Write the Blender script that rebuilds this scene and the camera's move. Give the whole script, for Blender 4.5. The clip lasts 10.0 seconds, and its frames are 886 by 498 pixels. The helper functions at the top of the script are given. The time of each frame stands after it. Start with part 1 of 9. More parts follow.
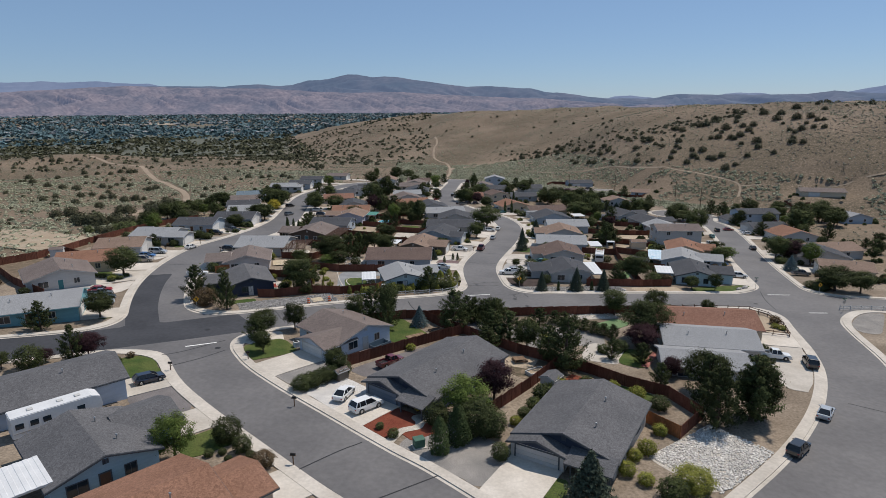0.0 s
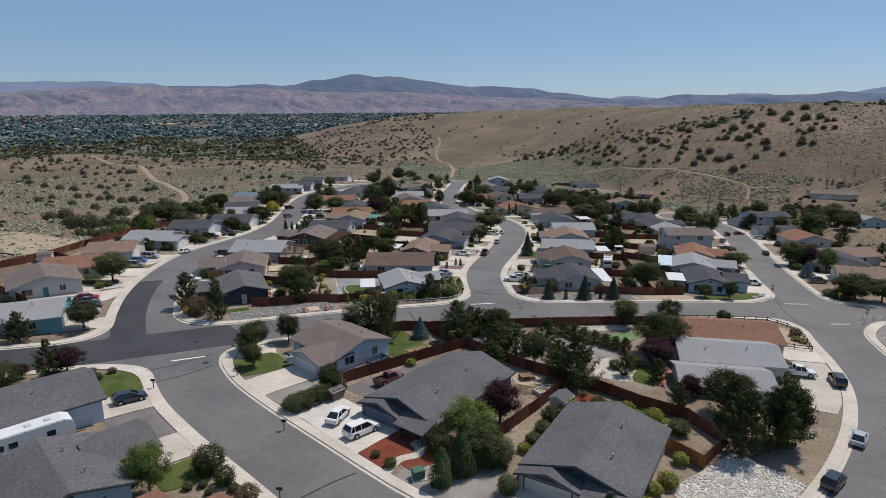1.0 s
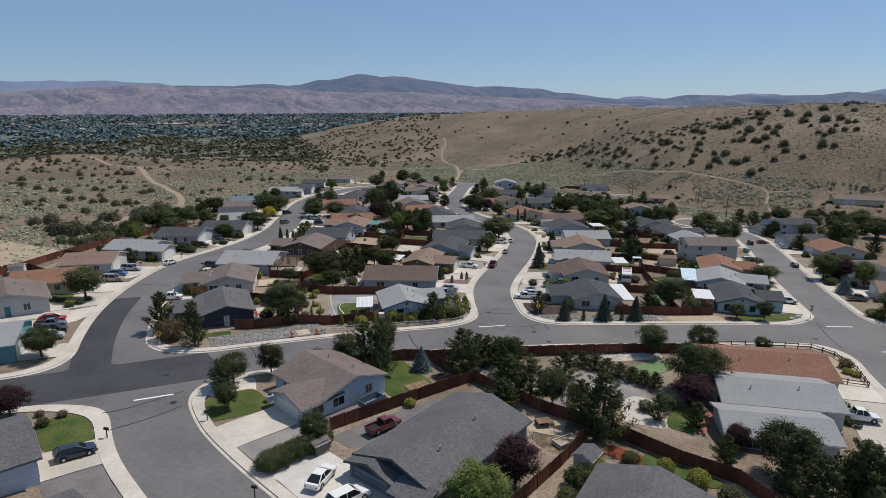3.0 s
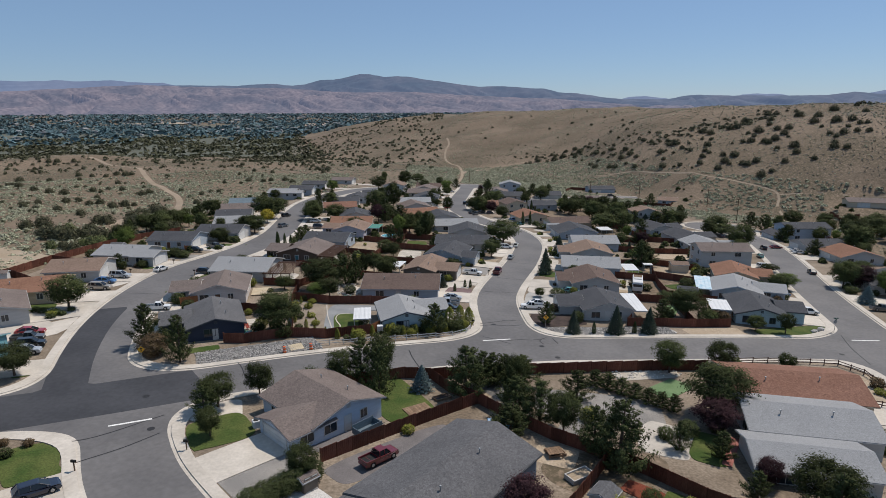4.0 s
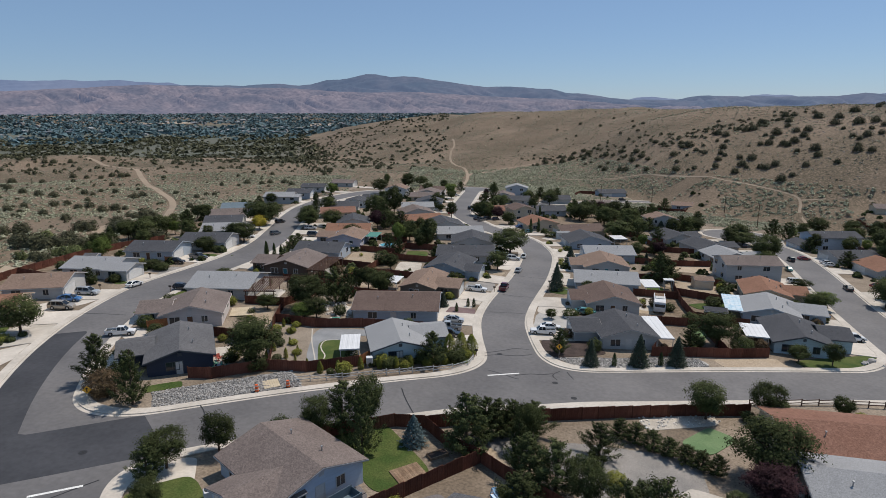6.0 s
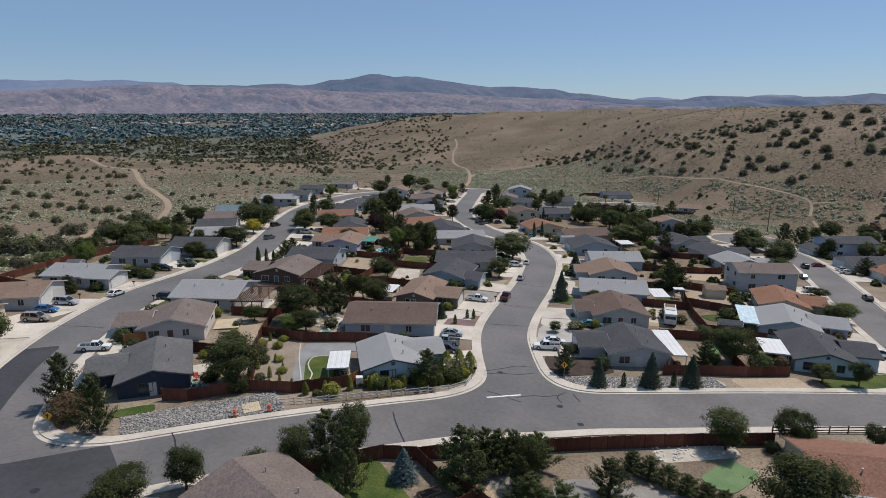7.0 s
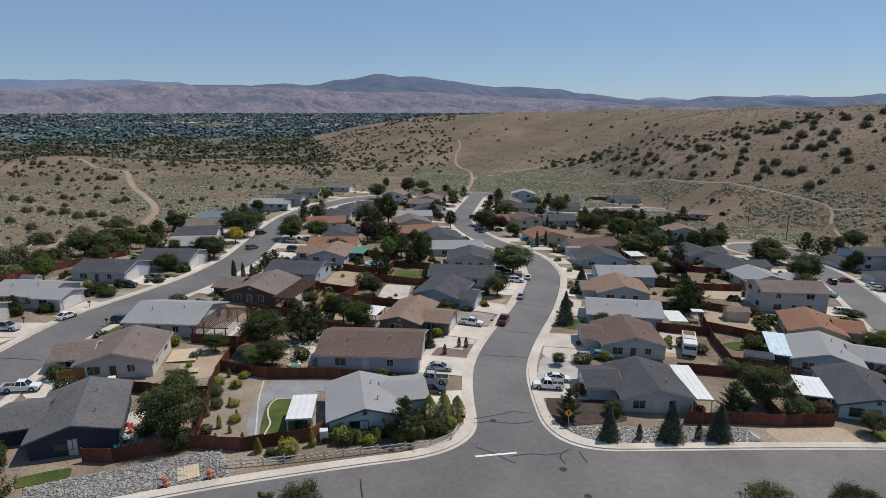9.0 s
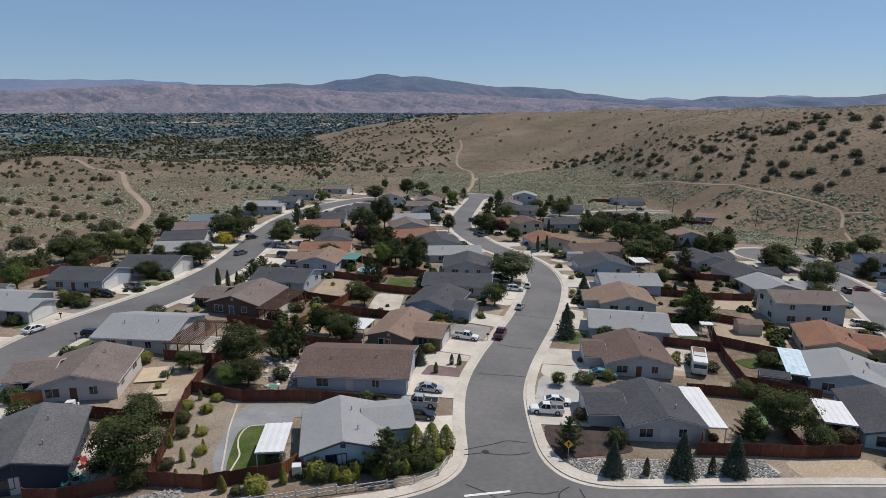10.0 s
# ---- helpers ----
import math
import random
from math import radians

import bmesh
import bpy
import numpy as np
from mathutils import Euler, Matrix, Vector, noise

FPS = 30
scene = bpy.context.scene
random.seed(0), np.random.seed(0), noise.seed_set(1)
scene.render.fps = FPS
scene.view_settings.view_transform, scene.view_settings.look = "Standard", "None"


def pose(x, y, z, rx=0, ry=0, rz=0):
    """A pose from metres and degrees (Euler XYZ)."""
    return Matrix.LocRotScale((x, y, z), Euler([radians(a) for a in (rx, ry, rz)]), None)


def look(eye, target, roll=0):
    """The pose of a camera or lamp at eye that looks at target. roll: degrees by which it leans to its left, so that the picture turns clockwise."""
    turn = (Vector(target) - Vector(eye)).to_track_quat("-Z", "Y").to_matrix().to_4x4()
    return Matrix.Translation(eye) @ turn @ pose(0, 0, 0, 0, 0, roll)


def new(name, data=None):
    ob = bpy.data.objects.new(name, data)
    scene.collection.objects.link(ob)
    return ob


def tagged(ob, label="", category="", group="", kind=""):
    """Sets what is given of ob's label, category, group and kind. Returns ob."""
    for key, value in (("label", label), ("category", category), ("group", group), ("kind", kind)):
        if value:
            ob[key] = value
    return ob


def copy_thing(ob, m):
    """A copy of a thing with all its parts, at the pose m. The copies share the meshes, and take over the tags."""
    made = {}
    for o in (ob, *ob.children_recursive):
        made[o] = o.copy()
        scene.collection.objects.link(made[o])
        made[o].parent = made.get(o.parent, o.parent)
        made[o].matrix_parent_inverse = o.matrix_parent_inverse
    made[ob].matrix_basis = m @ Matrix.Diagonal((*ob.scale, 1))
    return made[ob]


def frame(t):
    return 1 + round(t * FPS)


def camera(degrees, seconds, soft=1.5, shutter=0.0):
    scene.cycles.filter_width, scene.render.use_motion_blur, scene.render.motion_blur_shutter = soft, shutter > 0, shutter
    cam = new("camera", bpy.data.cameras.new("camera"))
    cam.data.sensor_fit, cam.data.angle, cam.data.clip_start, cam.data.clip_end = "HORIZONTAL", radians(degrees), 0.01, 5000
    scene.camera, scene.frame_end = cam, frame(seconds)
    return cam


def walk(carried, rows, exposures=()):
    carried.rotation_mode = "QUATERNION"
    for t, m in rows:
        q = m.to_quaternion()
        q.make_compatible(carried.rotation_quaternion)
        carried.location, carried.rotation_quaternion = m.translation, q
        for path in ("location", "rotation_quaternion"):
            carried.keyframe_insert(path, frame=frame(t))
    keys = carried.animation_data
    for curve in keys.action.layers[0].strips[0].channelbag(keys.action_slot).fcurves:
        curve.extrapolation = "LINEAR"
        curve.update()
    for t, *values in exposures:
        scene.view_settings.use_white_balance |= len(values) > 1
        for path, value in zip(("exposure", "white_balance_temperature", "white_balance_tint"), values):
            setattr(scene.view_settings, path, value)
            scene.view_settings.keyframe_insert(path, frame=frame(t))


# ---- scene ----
# ---- camera ----
cam = camera(73.7, 10.0, soft=0.6)
PATH = [
    (0, (6.184, 2.533, 35.892), (5.902, 4.456, 35.423), -0.34),
    (0.5, (5.806, 5.398, 35.864), (5.520, 7.321, 35.395), -0.31),
    (1, (5.396, 8.340, 35.882), (5.105, 10.262, 35.413), -0.26),
    (1.5, (4.947, 11.352, 35.907), (4.652, 13.274, 35.438), -0.23),
    (2, (4.470, 14.404, 35.934), (4.170, 16.325, 35.464), -0.20),
    (2.5, (4.082, 17.505, 35.969), (3.778, 19.425, 35.500), -0.18),
    (4, (2.791, 27.156, 36.054), (2.471, 29.074, 35.585), -0.14),
    (4.5, (2.468, 30.536, 36.021), (2.143, 32.453, 35.552), -0.11),
    (5, (2.125, 33.963, 36.016), (1.794, 35.879, 35.547), -0.08),
    (5.5, (1.799, 37.406, 36.006), (1.464, 39.321, 35.538), -0.05),
    (7, (1.359, 47.952, 35.991), (1.009, 49.865, 35.523), 0.03),
    (7.5, (1.333, 51.535, 36.028), (0.978, 53.447, 35.561), 0.04),
    (8, (1.365, 55.151, 36.061), (1.006, 57.062, 35.593), 0.05),
    (8.5, (1.497, 58.812, 36.111), (1.134, 60.723, 35.643), 0.07),
    (9, (1.636, 62.500, 36.153), (1.269, 64.410, 35.685), 0.10),
    (9.5, (1.824, 66.235, 36.183), (1.453, 68.144, 35.715), 0.11),
    (10, (2.037, 69.982, 36.164), (1.661, 71.890, 35.696), 0.14),
]
walk(cam, [(t, look(eye, target, roll)) for t, eye, target, roll in PATH], [(0.0, 0.17, 6460, 11), (10.0, 0.17, 6460, 11)])

# ---- sky and sun ----
SUN_AZ, SUN_EL = radians(42), radians(58)
world = bpy.data.worlds.new("sky")
scene.world = world
world.use_nodes = True
wn = world.node_tree
sky = wn.nodes.new("ShaderNodeTexSky")
sky.sky_type = "NISHITA"
sky.sun_disc = False
sky.sun_elevation, sky.sun_rotation = SUN_EL, SUN_AZ
sky.altitude = 1400
sky.air_density, sky.dust_density, sky.ozone_density = 1.0, 0.4, 3.0
wn.nodes["Background"].inputs["Strength"].default_value = 0.075
tone = wn.nodes.new("ShaderNodeMix")
tone.data_type, tone.blend_type = "RGBA", "MULTIPLY"
tone.inputs["Factor"].default_value = 1.0
tone.inputs[7].default_value = (0.86, 0.94, 1.1, 1)
wn.links.new(sky.outputs[0], tone.inputs[6])
# summer haze evens the sky out
haze = wn.nodes.new("ShaderNodeMix")
haze.data_type = "RGBA"
haze.inputs["Factor"].default_value = 0.5
haze.inputs[7].default_value = (2.9, 4.5, 6.35, 1)
wn.links.new(tone.outputs[2], haze.inputs[6])
wn.links.new(haze.outputs[2], wn.nodes["Background"].inputs["Color"])
sun_dir = Vector((math.sin(SUN_AZ) * math.cos(SUN_EL), math.cos(SUN_AZ) * math.cos(SUN_EL), math.sin(SUN_EL)))
sun_data = bpy.data.lights.new("sun", "SUN")
sun_data.energy, sun_data.angle, sun_data.color = 3.45, radians(0.5), (1.0, 0.918, 0.805)
sun = new("sun", sun_data)
sun.matrix_world = look(sun_dir * 100, (0, 0, 0))


# ---- materials ----
MATS = {}


def material(name, base, second=None, rough=0.85, large=0.15, fine=6.0, contrast=0.25, bump=0.3, metal=0.0, vary=0.0, island=0.0,
             translucent=0.0, coat=0.0, stretch=(1, 1, 1), coords="Object"):
    """Base colour broken up at two scales, with fine relief. vary: brightness spread from object to object; island: from piece to piece."""
    if name in MATS:
        return MATS[name]
    m = bpy.data.materials.new(name)
    m.use_nodes = True
    nt, nd = m.node_tree, m.node_tree.nodes
    bsdf = nd["Principled BSDF"]
    bsdf.inputs["Roughness"].default_value, bsdf.inputs["Metallic"].default_value = rough, metal
    bsdf.inputs["Coat Weight"].default_value = coat
    if rough >= 0.6 and not metal:
        bsdf.inputs["Specular IOR Level"].default_value = 0.15 if rough > 0.65 else 0.25
    tc, mp = nd.new("ShaderNodeTexCoord"), nd.new("ShaderNodeMapping")
    mp.inputs["Scale"].default_value = stretch
    nt.links.new(tc.outputs[coords], mp.inputs["Vector"])
    big, small = nd.new("ShaderNodeTexNoise"), nd.new("ShaderNodeTexNoise")
    big.inputs["Scale"].default_value, big.inputs["Detail"].default_value = large, 4
    small.inputs["Scale"].default_value, small.inputs["Detail"].default_value = fine, 3
    for n in (big, small):
        nt.links.new(mp.outputs[0], n.inputs["Vector"])
    ramp = nd.new("ShaderNodeValToRGB")
    ramp.color_ramp.elements[0].position, ramp.color_ramp.elements[1].position = 0.35, 0.65
    ramp.color_ramp.elements[0].color, ramp.color_ramp.elements[1].color = (*base, 1), (*(second or base), 1)
    nt.links.new(big.outputs["Fac"], ramp.inputs["Fac"])
    hsv = nd.new("ShaderNodeHueSaturation")
    nt.links.new(ramp.outputs["Color"], hsv.inputs["Color"])
    rng = nd.new("ShaderNodeMapRange")
    rng.inputs["From Min"].default_value, rng.inputs["From Max"].default_value = 0.25, 0.75
    rng.inputs["To Min"].default_value, rng.inputs["To Max"].default_value = 1 - contrast, 1 + contrast
    nt.links.new(small.outputs["Fac"], rng.inputs["Value"])
    value = rng.outputs["Result"]
    for amount, node, sock in ((vary, "ShaderNodeObjectInfo", "Random"), (island, "ShaderNodeNewGeometry", "Random Per Island")):
        if amount:
            src, r2, mul = nd.new(node), nd.new("ShaderNodeMapRange"), nd.new("ShaderNodeMath")
            r2.inputs["To Min"].default_value, r2.inputs["To Max"].default_value = 1 - amount, 1 + amount
            mul.operation = "MULTIPLY"
            nt.links.new(src.outputs[sock], r2.inputs["Value"])
            nt.links.new(value, mul.inputs[0])
            nt.links.new(r2.outputs["Result"], mul.inputs[1])
            value = mul.outputs[0]
    nt.links.new(value, hsv.inputs["Value"])
    nt.links.new(hsv.outputs["Color"], bsdf.inputs["Base Color"])
    if bump:
        bp = nd.new("ShaderNodeBump")
        bp.inputs["Strength"].default_value, bp.inputs["Distance"].default_value = bump, 0.03
        nt.links.new(small.outputs["Fac"], bp.inputs["Height"])
        nt.links.new(bp.outputs["Normal"], bsdf.inputs["Normal"])
    if translucent:
        tr, mix = nd.new("ShaderNodeBsdfTranslucent"), nd.new("ShaderNodeMixShader")
        nt.links.new(hsv.outputs["Color"], tr.inputs["Color"])
        mix.inputs["Fac"].default_value = translucent
        nt.links.new(bsdf.outputs[0], mix.inputs[1])
        nt.links.new(tr.outputs[0], mix.inputs[2])
        nt.links.new(mix.outputs[0], nd["Material Output"].inputs["Surface"])
    MATS[name] = m
    return m


def shingle(name, base, second, mottle=0.22):
    """Asphalt roofing: mottled tabs in courses over soft weathering."""
    if name in MATS:
        return MATS[name]
    m = material(name, base, tuple((p + q) / 2 for p, q in zip(base, second)), rough=0.92, large=0.25, fine=8.0, contrast=0.3, bump=0.6)
    nt, nd = m.node_tree, m.node_tree.nodes
    tc = nd.new("ShaderNodeTexCoord")
    mp = nd.new("ShaderNodeMapping")
    mp.inputs["Scale"].default_value = (4.4, 4.4, 13.0)
    vor = nd.new("ShaderNodeTexVoronoi")
    vor.inputs["Scale"].default_value = 1.0
    nt.links.new(tc.outputs["Object"], mp.inputs["Vector"])
    nt.links.new(mp.outputs[0], vor.inputs["Vector"])
    mix = nd.new("ShaderNodeMix")
    mix.data_type, mix.blend_type = "RGBA", "OVERLAY"
    mix.inputs["Factor"].default_value = mottle
    bw = nd.new("ShaderNodeRGBToBW")
    nt.links.new(vor.outputs["Color"], bw.inputs[0])
    bsdf = nd["Principled BSDF"]
    src = bsdf.inputs["Base Color"].links[0].from_socket
    nt.links.new(src, mix.inputs[6])
    nt.links.new(bw.outputs[0], mix.inputs[7])
    nt.links.new(mix.outputs[2], bsdf.inputs["Base Color"])
    return m


def plain_glass(name, tint=(0.02, 0.03, 0.04), rough=0.08):
    if name not in MATS:
        m = bpy.data.materials.new(name)
        m.use_nodes = True
        b = m.node_tree.nodes["Principled BSDF"]
        b.inputs["Base Color"].default_value = (*tint, 1)
        b.inputs["Roughness"].default_value = rough
        b.inputs["Specular IOR Level"].default_value = 0.6
        MATS[name] = m
    return MATS[name]


ASPHALT = material("worn_asphalt", (0.11, 0.106, 0.108), (0.148, 0.142, 0.142), 0.78, 0.09, 1.6, 0.13, 0.2, coords="Object")
ASPHALT.node_tree.nodes["Principled BSDF"].inputs["Specular IOR Level"].default_value = 0.35
FRESH = material("fresh_asphalt", (0.047, 0.049, 0.056), (0.062, 0.064, 0.072), 0.9, 0.12, 1.6, 0.12, 0.2)
TAR = material("crack_sealant", (0.028, 0.028, 0.03), rough=0.6)
CONCRETE = material("concrete", (0.44, 0.4, 0.35), (0.54, 0.495, 0.44), 0.9, 0.25, 2.5, 0.12, 0.15)
PALE_CONCRETE = material("pale_concrete", (0.45, 0.41, 0.36), (0.54, 0.495, 0.44), 0.9, 0.3, 3.0, 0.1, 0.15, vary=0.12)
PAINT_WHITE = material("road_paint", (0.75, 0.75, 0.73), (0.6, 0.6, 0.58), 0.8, 1.5, 8, 0.2)
GRAVEL = material("grey_gravel", (0.2, 0.19, 0.18), (0.29, 0.27, 0.25), 0.95, 0.3, 9.0, 0.4, 0.8, vary=0.15)
DIRT = material("tan_dirt", (0.33, 0.26, 0.185), (0.38, 0.31, 0.235), 0.95, 0.25, 4.0, 0.25, 0.5, vary=0.1)
LAWN = material("lawn_grass", (0.046, 0.076, 0.019), (0.088, 0.106, 0.032), 0.95, 0.35, 5.0, 0.35, 0.8)
TURF = material("putting_turf", (0.12, 0.19, 0.09), (0.15, 0.22, 0.11), 0.95, 0.5, 8.0, 0.2, 0.5)
MULCH = material("red_mulch", (0.15, 0.04, 0.025), (0.19, 0.058, 0.036), 0.95, 0.8, 12.0, 0.35, 0.8)
DARK_MULCH = material("dark_mulch", (0.05, 0.038, 0.034), (0.075, 0.056, 0.05), 0.95, 0.8, 12.0, 0.35, 0.8)
ROCK = material("river_rock", (0.22, 0.215, 0.21), (0.3, 0.285, 0.27), 0.9, 0.6, 5.0, 0.2, 0.3, island=0.45)
WHITE_ROCK = material("white_rock", (0.5, 0.47, 0.43), (0.62, 0.59, 0.55), 0.9, 0.6, 5.0, 0.2, 0.3, island=0.3)
REDWOOD = material("stained_redwood", (0.11, 0.042, 0.029), (0.16, 0.068, 0.046), 0.85, 0.4, 6.0, 0.3, 0.4, vary=0.3, stretch=(3, 3, 0.6))
CEDAR = material("fresh_cedar", (0.30, 0.12, 0.05), (0.36, 0.16, 0.075), 0.85, 0.4, 6.0, 0.3, 0.4, vary=0.15, stretch=(3, 3, 0.6))
TIMBER = material("weathered_timber", (0.2, 0.13, 0.085), (0.27, 0.19, 0.13), 0.85, 0.5, 6.0, 0.3, 0.4, vary=0.2)
DECK = material("pale_deck", (0.46, 0.38, 0.27), (0.52, 0.44, 0.32), 0.85, 0.6, 5.0, 0.15, 0.2)
DARK_BEAM = material("dark_brown_timber", (0.07, 0.04, 0.032), (0.1, 0.06, 0.045), 0.8, 0.5, 6.0, 0.2, 0.3)
TRIM = material("white_trim", (0.46, 0.455, 0.445), (0.52, 0.515, 0.5), 0.6, 1.0, 6.0, 0.06, 0.05)
DARK_TRIM = material("dark_trim", (0.06, 0.07, 0.085), (0.08, 0.09, 0.1), 0.6, 1.0, 6.0, 0.1, 0.05)
GARAGE_WHITE = material("white_garage_steel", (0.62, 0.62, 0.61), (0.56, 0.555, 0.54), 0.55, 0.8, 5.0, 0.05, 0.05)
PANE = plain_glass("window_pane")
CAR_GLASS = plain_glass("car_glass", (0.012, 0.014, 0.017), 0.05)
WHITE_METAL = material("white_sheet_metal", (0.6, 0.605, 0.61), (0.66, 0.665, 0.67), 0.5, 0.5, 4.0, 0.05, 0.1)
STEEL = material("galvanised_steel", (0.4, 0.41, 0.42), (0.43, 0.425, 0.415), 0.45, 1.0, 6.0, 0.1, 0.1, metal=0.7)
BLACK = material("black_rubber", (0.02, 0.02, 0.021), (0.03, 0.03, 0.03), 0.8, 2.0, 9.0, 0.15, 0.1)
SIGN_YELLOW = material("sign_yellow", (0.75, 0.36, 0.02), (0.78, 0.4, 0.03), 0.45, 2.0, 9.0, 0.05, 0.0)
ORANGE = material("barrel_orange", (0.62, 0.1, 0.025), (0.66, 0.13, 0.03), 0.5, 2.0, 9.0, 0.08, 0.0)
GREEN_BOX = material("utility_green", (0.05, 0.12, 0.09), (0.07, 0.14, 0.1), 0.6, 2.0, 9.0, 0.1, 0.05)
POLE_WOOD = material("pole_wood", (0.11, 0.075, 0.05), (0.15, 0.1, 0.07), 0.9, 1.0, 8.0, 0.2, 0.3)
BARK = material("bark", (0.09, 0.065, 0.048), (0.14, 0.105, 0.08), 0.95, 2.0, 12.0, 0.35, 0.6)
BLUE_PLASTIC = material("blue_plastic", (0.03, 0.2, 0.42), (0.04, 0.24, 0.5), 0.4, 2.0, 9.0, 0.05, 0.0)
RED_CLOTH = material("red_canvas", (0.42, 0.1, 0.08), (0.48, 0.13, 0.1), 0.8, 2.0, 9.0, 0.1, 0.1)
TEAL_CLOTH = material("teal_canvas", (0.07, 0.2, 0.17), (0.09, 0.24, 0.2), 0.8, 2.0, 9.0, 0.1, 0.1)
POOL = plain_glass("pool_water", (0.08, 0.32, 0.36), 0.05)
ROOFS = {
    "grey": shingle("grey_shingle", (0.1, 0.1, 0.106), (0.142, 0.14, 0.146)),
    "slate": shingle("slate_shingle", (0.064, 0.066, 0.074), (0.09, 0.092, 0.1)),
    "lightgrey": shingle("light_grey_shingle", (0.26, 0.264, 0.272), (0.3, 0.305, 0.313), 0.07),
    "taupe": shingle("taupe_shingle", (0.15, 0.122, 0.112), (0.2, 0.165, 0.15)),
    "brown": shingle("brown_shingle", (0.118, 0.084, 0.072), (0.16, 0.117, 0.1)),
    "brownred": shingle("brick_brown_shingle", (0.2, 0.105, 0.075), (0.25, 0.14, 0.105)),
    "terra": shingle("terracotta_shingle", (0.21, 0.112, 0.075), (0.27, 0.15, 0.105)),
    "tan": shingle("tan_shingle", (0.2, 0.142, 0.11), (0.255, 0.182, 0.145)),
    "teal": shingle("blue_grey_shingle", (0.13, 0.17, 0.2), (0.17, 0.21, 0.24)),
}


def siding(name, base):
    return material(name, base, tuple(c * 1.1 for c in base), 0.75, 0.5, 5.0, 0.08, 0.12, stretch=(1, 1, 6))


WALLS = {
    "slateblue": siding("slate_blue_siding", (0.16, 0.19, 0.23)), "greywall": siding("warm_grey_siding", (0.46, 0.44, 0.42)),
    "bluewall": siding("pale_blue_siding", (0.44, 0.5, 0.58)), "tealwall": siding("teal_siding", (0.3, 0.42, 0.48)),
    "greyw": siding("light_grey_siding", (0.43, 0.425, 0.415)), "bluew": siding("grey_blue_siding", (0.34, 0.385, 0.435)),
    "tan": siding("tan_siding", (0.5, 0.42, 0.32)), "greige": siding("greige_siding", (0.5, 0.46, 0.44)),
    "navy": siding("navy_siding", (0.04, 0.05, 0.075)), "darkbrown": siding("dark_brown_siding", (0.1, 0.075, 0.06)),
    "lav": siding("lavender_grey_siding", (0.42, 0.41, 0.47)), "cyan": siding("cyan_grey_siding", (0.4, 0.5, 0.54)),
    "darkgrey": siding("dark_grey_siding", (0.14, 0.12, 0.1)), "teal": siding("deep_teal_siding", (0.14, 0.3, 0.34)),
    "white": siding("white_siding", (0.56, 0.555, 0.54)),
}
LEAF = {
    "deciduous": material("green_leaves", (0.046, 0.059, 0.022), (0.074, 0.087, 0.032), 0.9, 0.4, 3.0, 0.2, 0, vary=0.35, island=0.38, translucent=0.2),
    "bright": material("bright_leaves", (0.085, 0.122, 0.03), (0.122, 0.158, 0.042), 0.9, 0.4, 3.0, 0.2, 0, vary=0.2, island=0.35, translucent=0.25),
    "pine": material("dark_needles", (0.045, 0.058, 0.022), (0.072, 0.085, 0.033), 0.9, 0.4, 3.0, 0.2, 0, vary=0.25, island=0.4, translucent=0.12),
    "spruce": material("spruce_needles", (0.052, 0.07, 0.048), (0.084, 0.104, 0.074), 0.9, 0.4, 3.0, 0.2, 0, vary=0.2, island=0.4, translucent=0.08),
    "blue_spruce": material("blue_needles", (0.1, 0.145, 0.15), (0.15, 0.2, 0.205), 0.9, 0.4, 3.0, 0.2, 0, vary=0.1, island=0.35, translucent=0.08),
    "plum": material("purple_leaves", (0.032, 0.016, 0.019), (0.05, 0.023, 0.028), 0.9, 0.4, 3.0, 0.2, 0, vary=0.2, island=0.35, translucent=0.15),
    "yellow": material("yellow_leaves", (0.336, 0.280, 0.035), (0.420, 0.350, 0.056), 0.9, 0.4, 3.0, 0.2, 0, vary=0.1, island=0.3, translucent=0.2),
    "russet": material("russet_leaves", (0.105, 0.077, 0.042), (0.126, 0.084, 0.049), 0.9, 0.4, 3.0, 0.2, 0, vary=0.2, island=0.35, translucent=0.15),
    "cypress": material("cypress_needles", (0.045, 0.065, 0.024), (0.065, 0.088, 0.033), 0.9, 0.4, 3.0, 0.2, 0, vary=0.2, island=0.35, translucent=0.08),
    "golden": material("golden_needles", (0.17, 0.18, 0.035), (0.23, 0.23, 0.05), 0.9, 0.4, 3.0, 0.2, 0, vary=0.2, island=0.35, translucent=0.1),
    "sage": material("sage_leaves", (0.19, 0.195, 0.135), (0.27, 0.27, 0.195), 0.8, 0.05, 3.0, 0.2, 0, island=0.4),
    "pale_sage": material("pale_sage_leaves", (0.29, 0.3, 0.205), (0.37, 0.375, 0.265), 0.85, 0.05, 3.0, 0.2, 0, island=0.35),
    "willow": material("willow_leaves", (0.1, 0.12, 0.045), (0.15, 0.165, 0.07), 0.85, 0.05, 3.0, 0.2, 0, vary=0.2, island=0.4),
    "juniper": material("juniper_leaves", (0.058, 0.06, 0.032), (0.094, 0.094, 0.054), 0.8, 0.05, 3.0, 0.2, 0, island=0.45),
}


# ---- building blocks ----
def part(name, mesh, mat, parent, label="", at=None):
    """Links a bmesh or a mesh as one object under a thing or a part."""
    if isinstance(mesh, bmesh.types.BMesh):
        me = bpy.data.meshes.new(name)
        mesh.to_mesh(me)
        mesh.free()
    else:
        me = mesh
    if mat is not None and not me.materials:
        me.materials.append(mat)
    ob = new(name, me)
    ob.parent = parent
    if at is not None:
        ob.matrix_basis = at
    return tagged(ob, label)


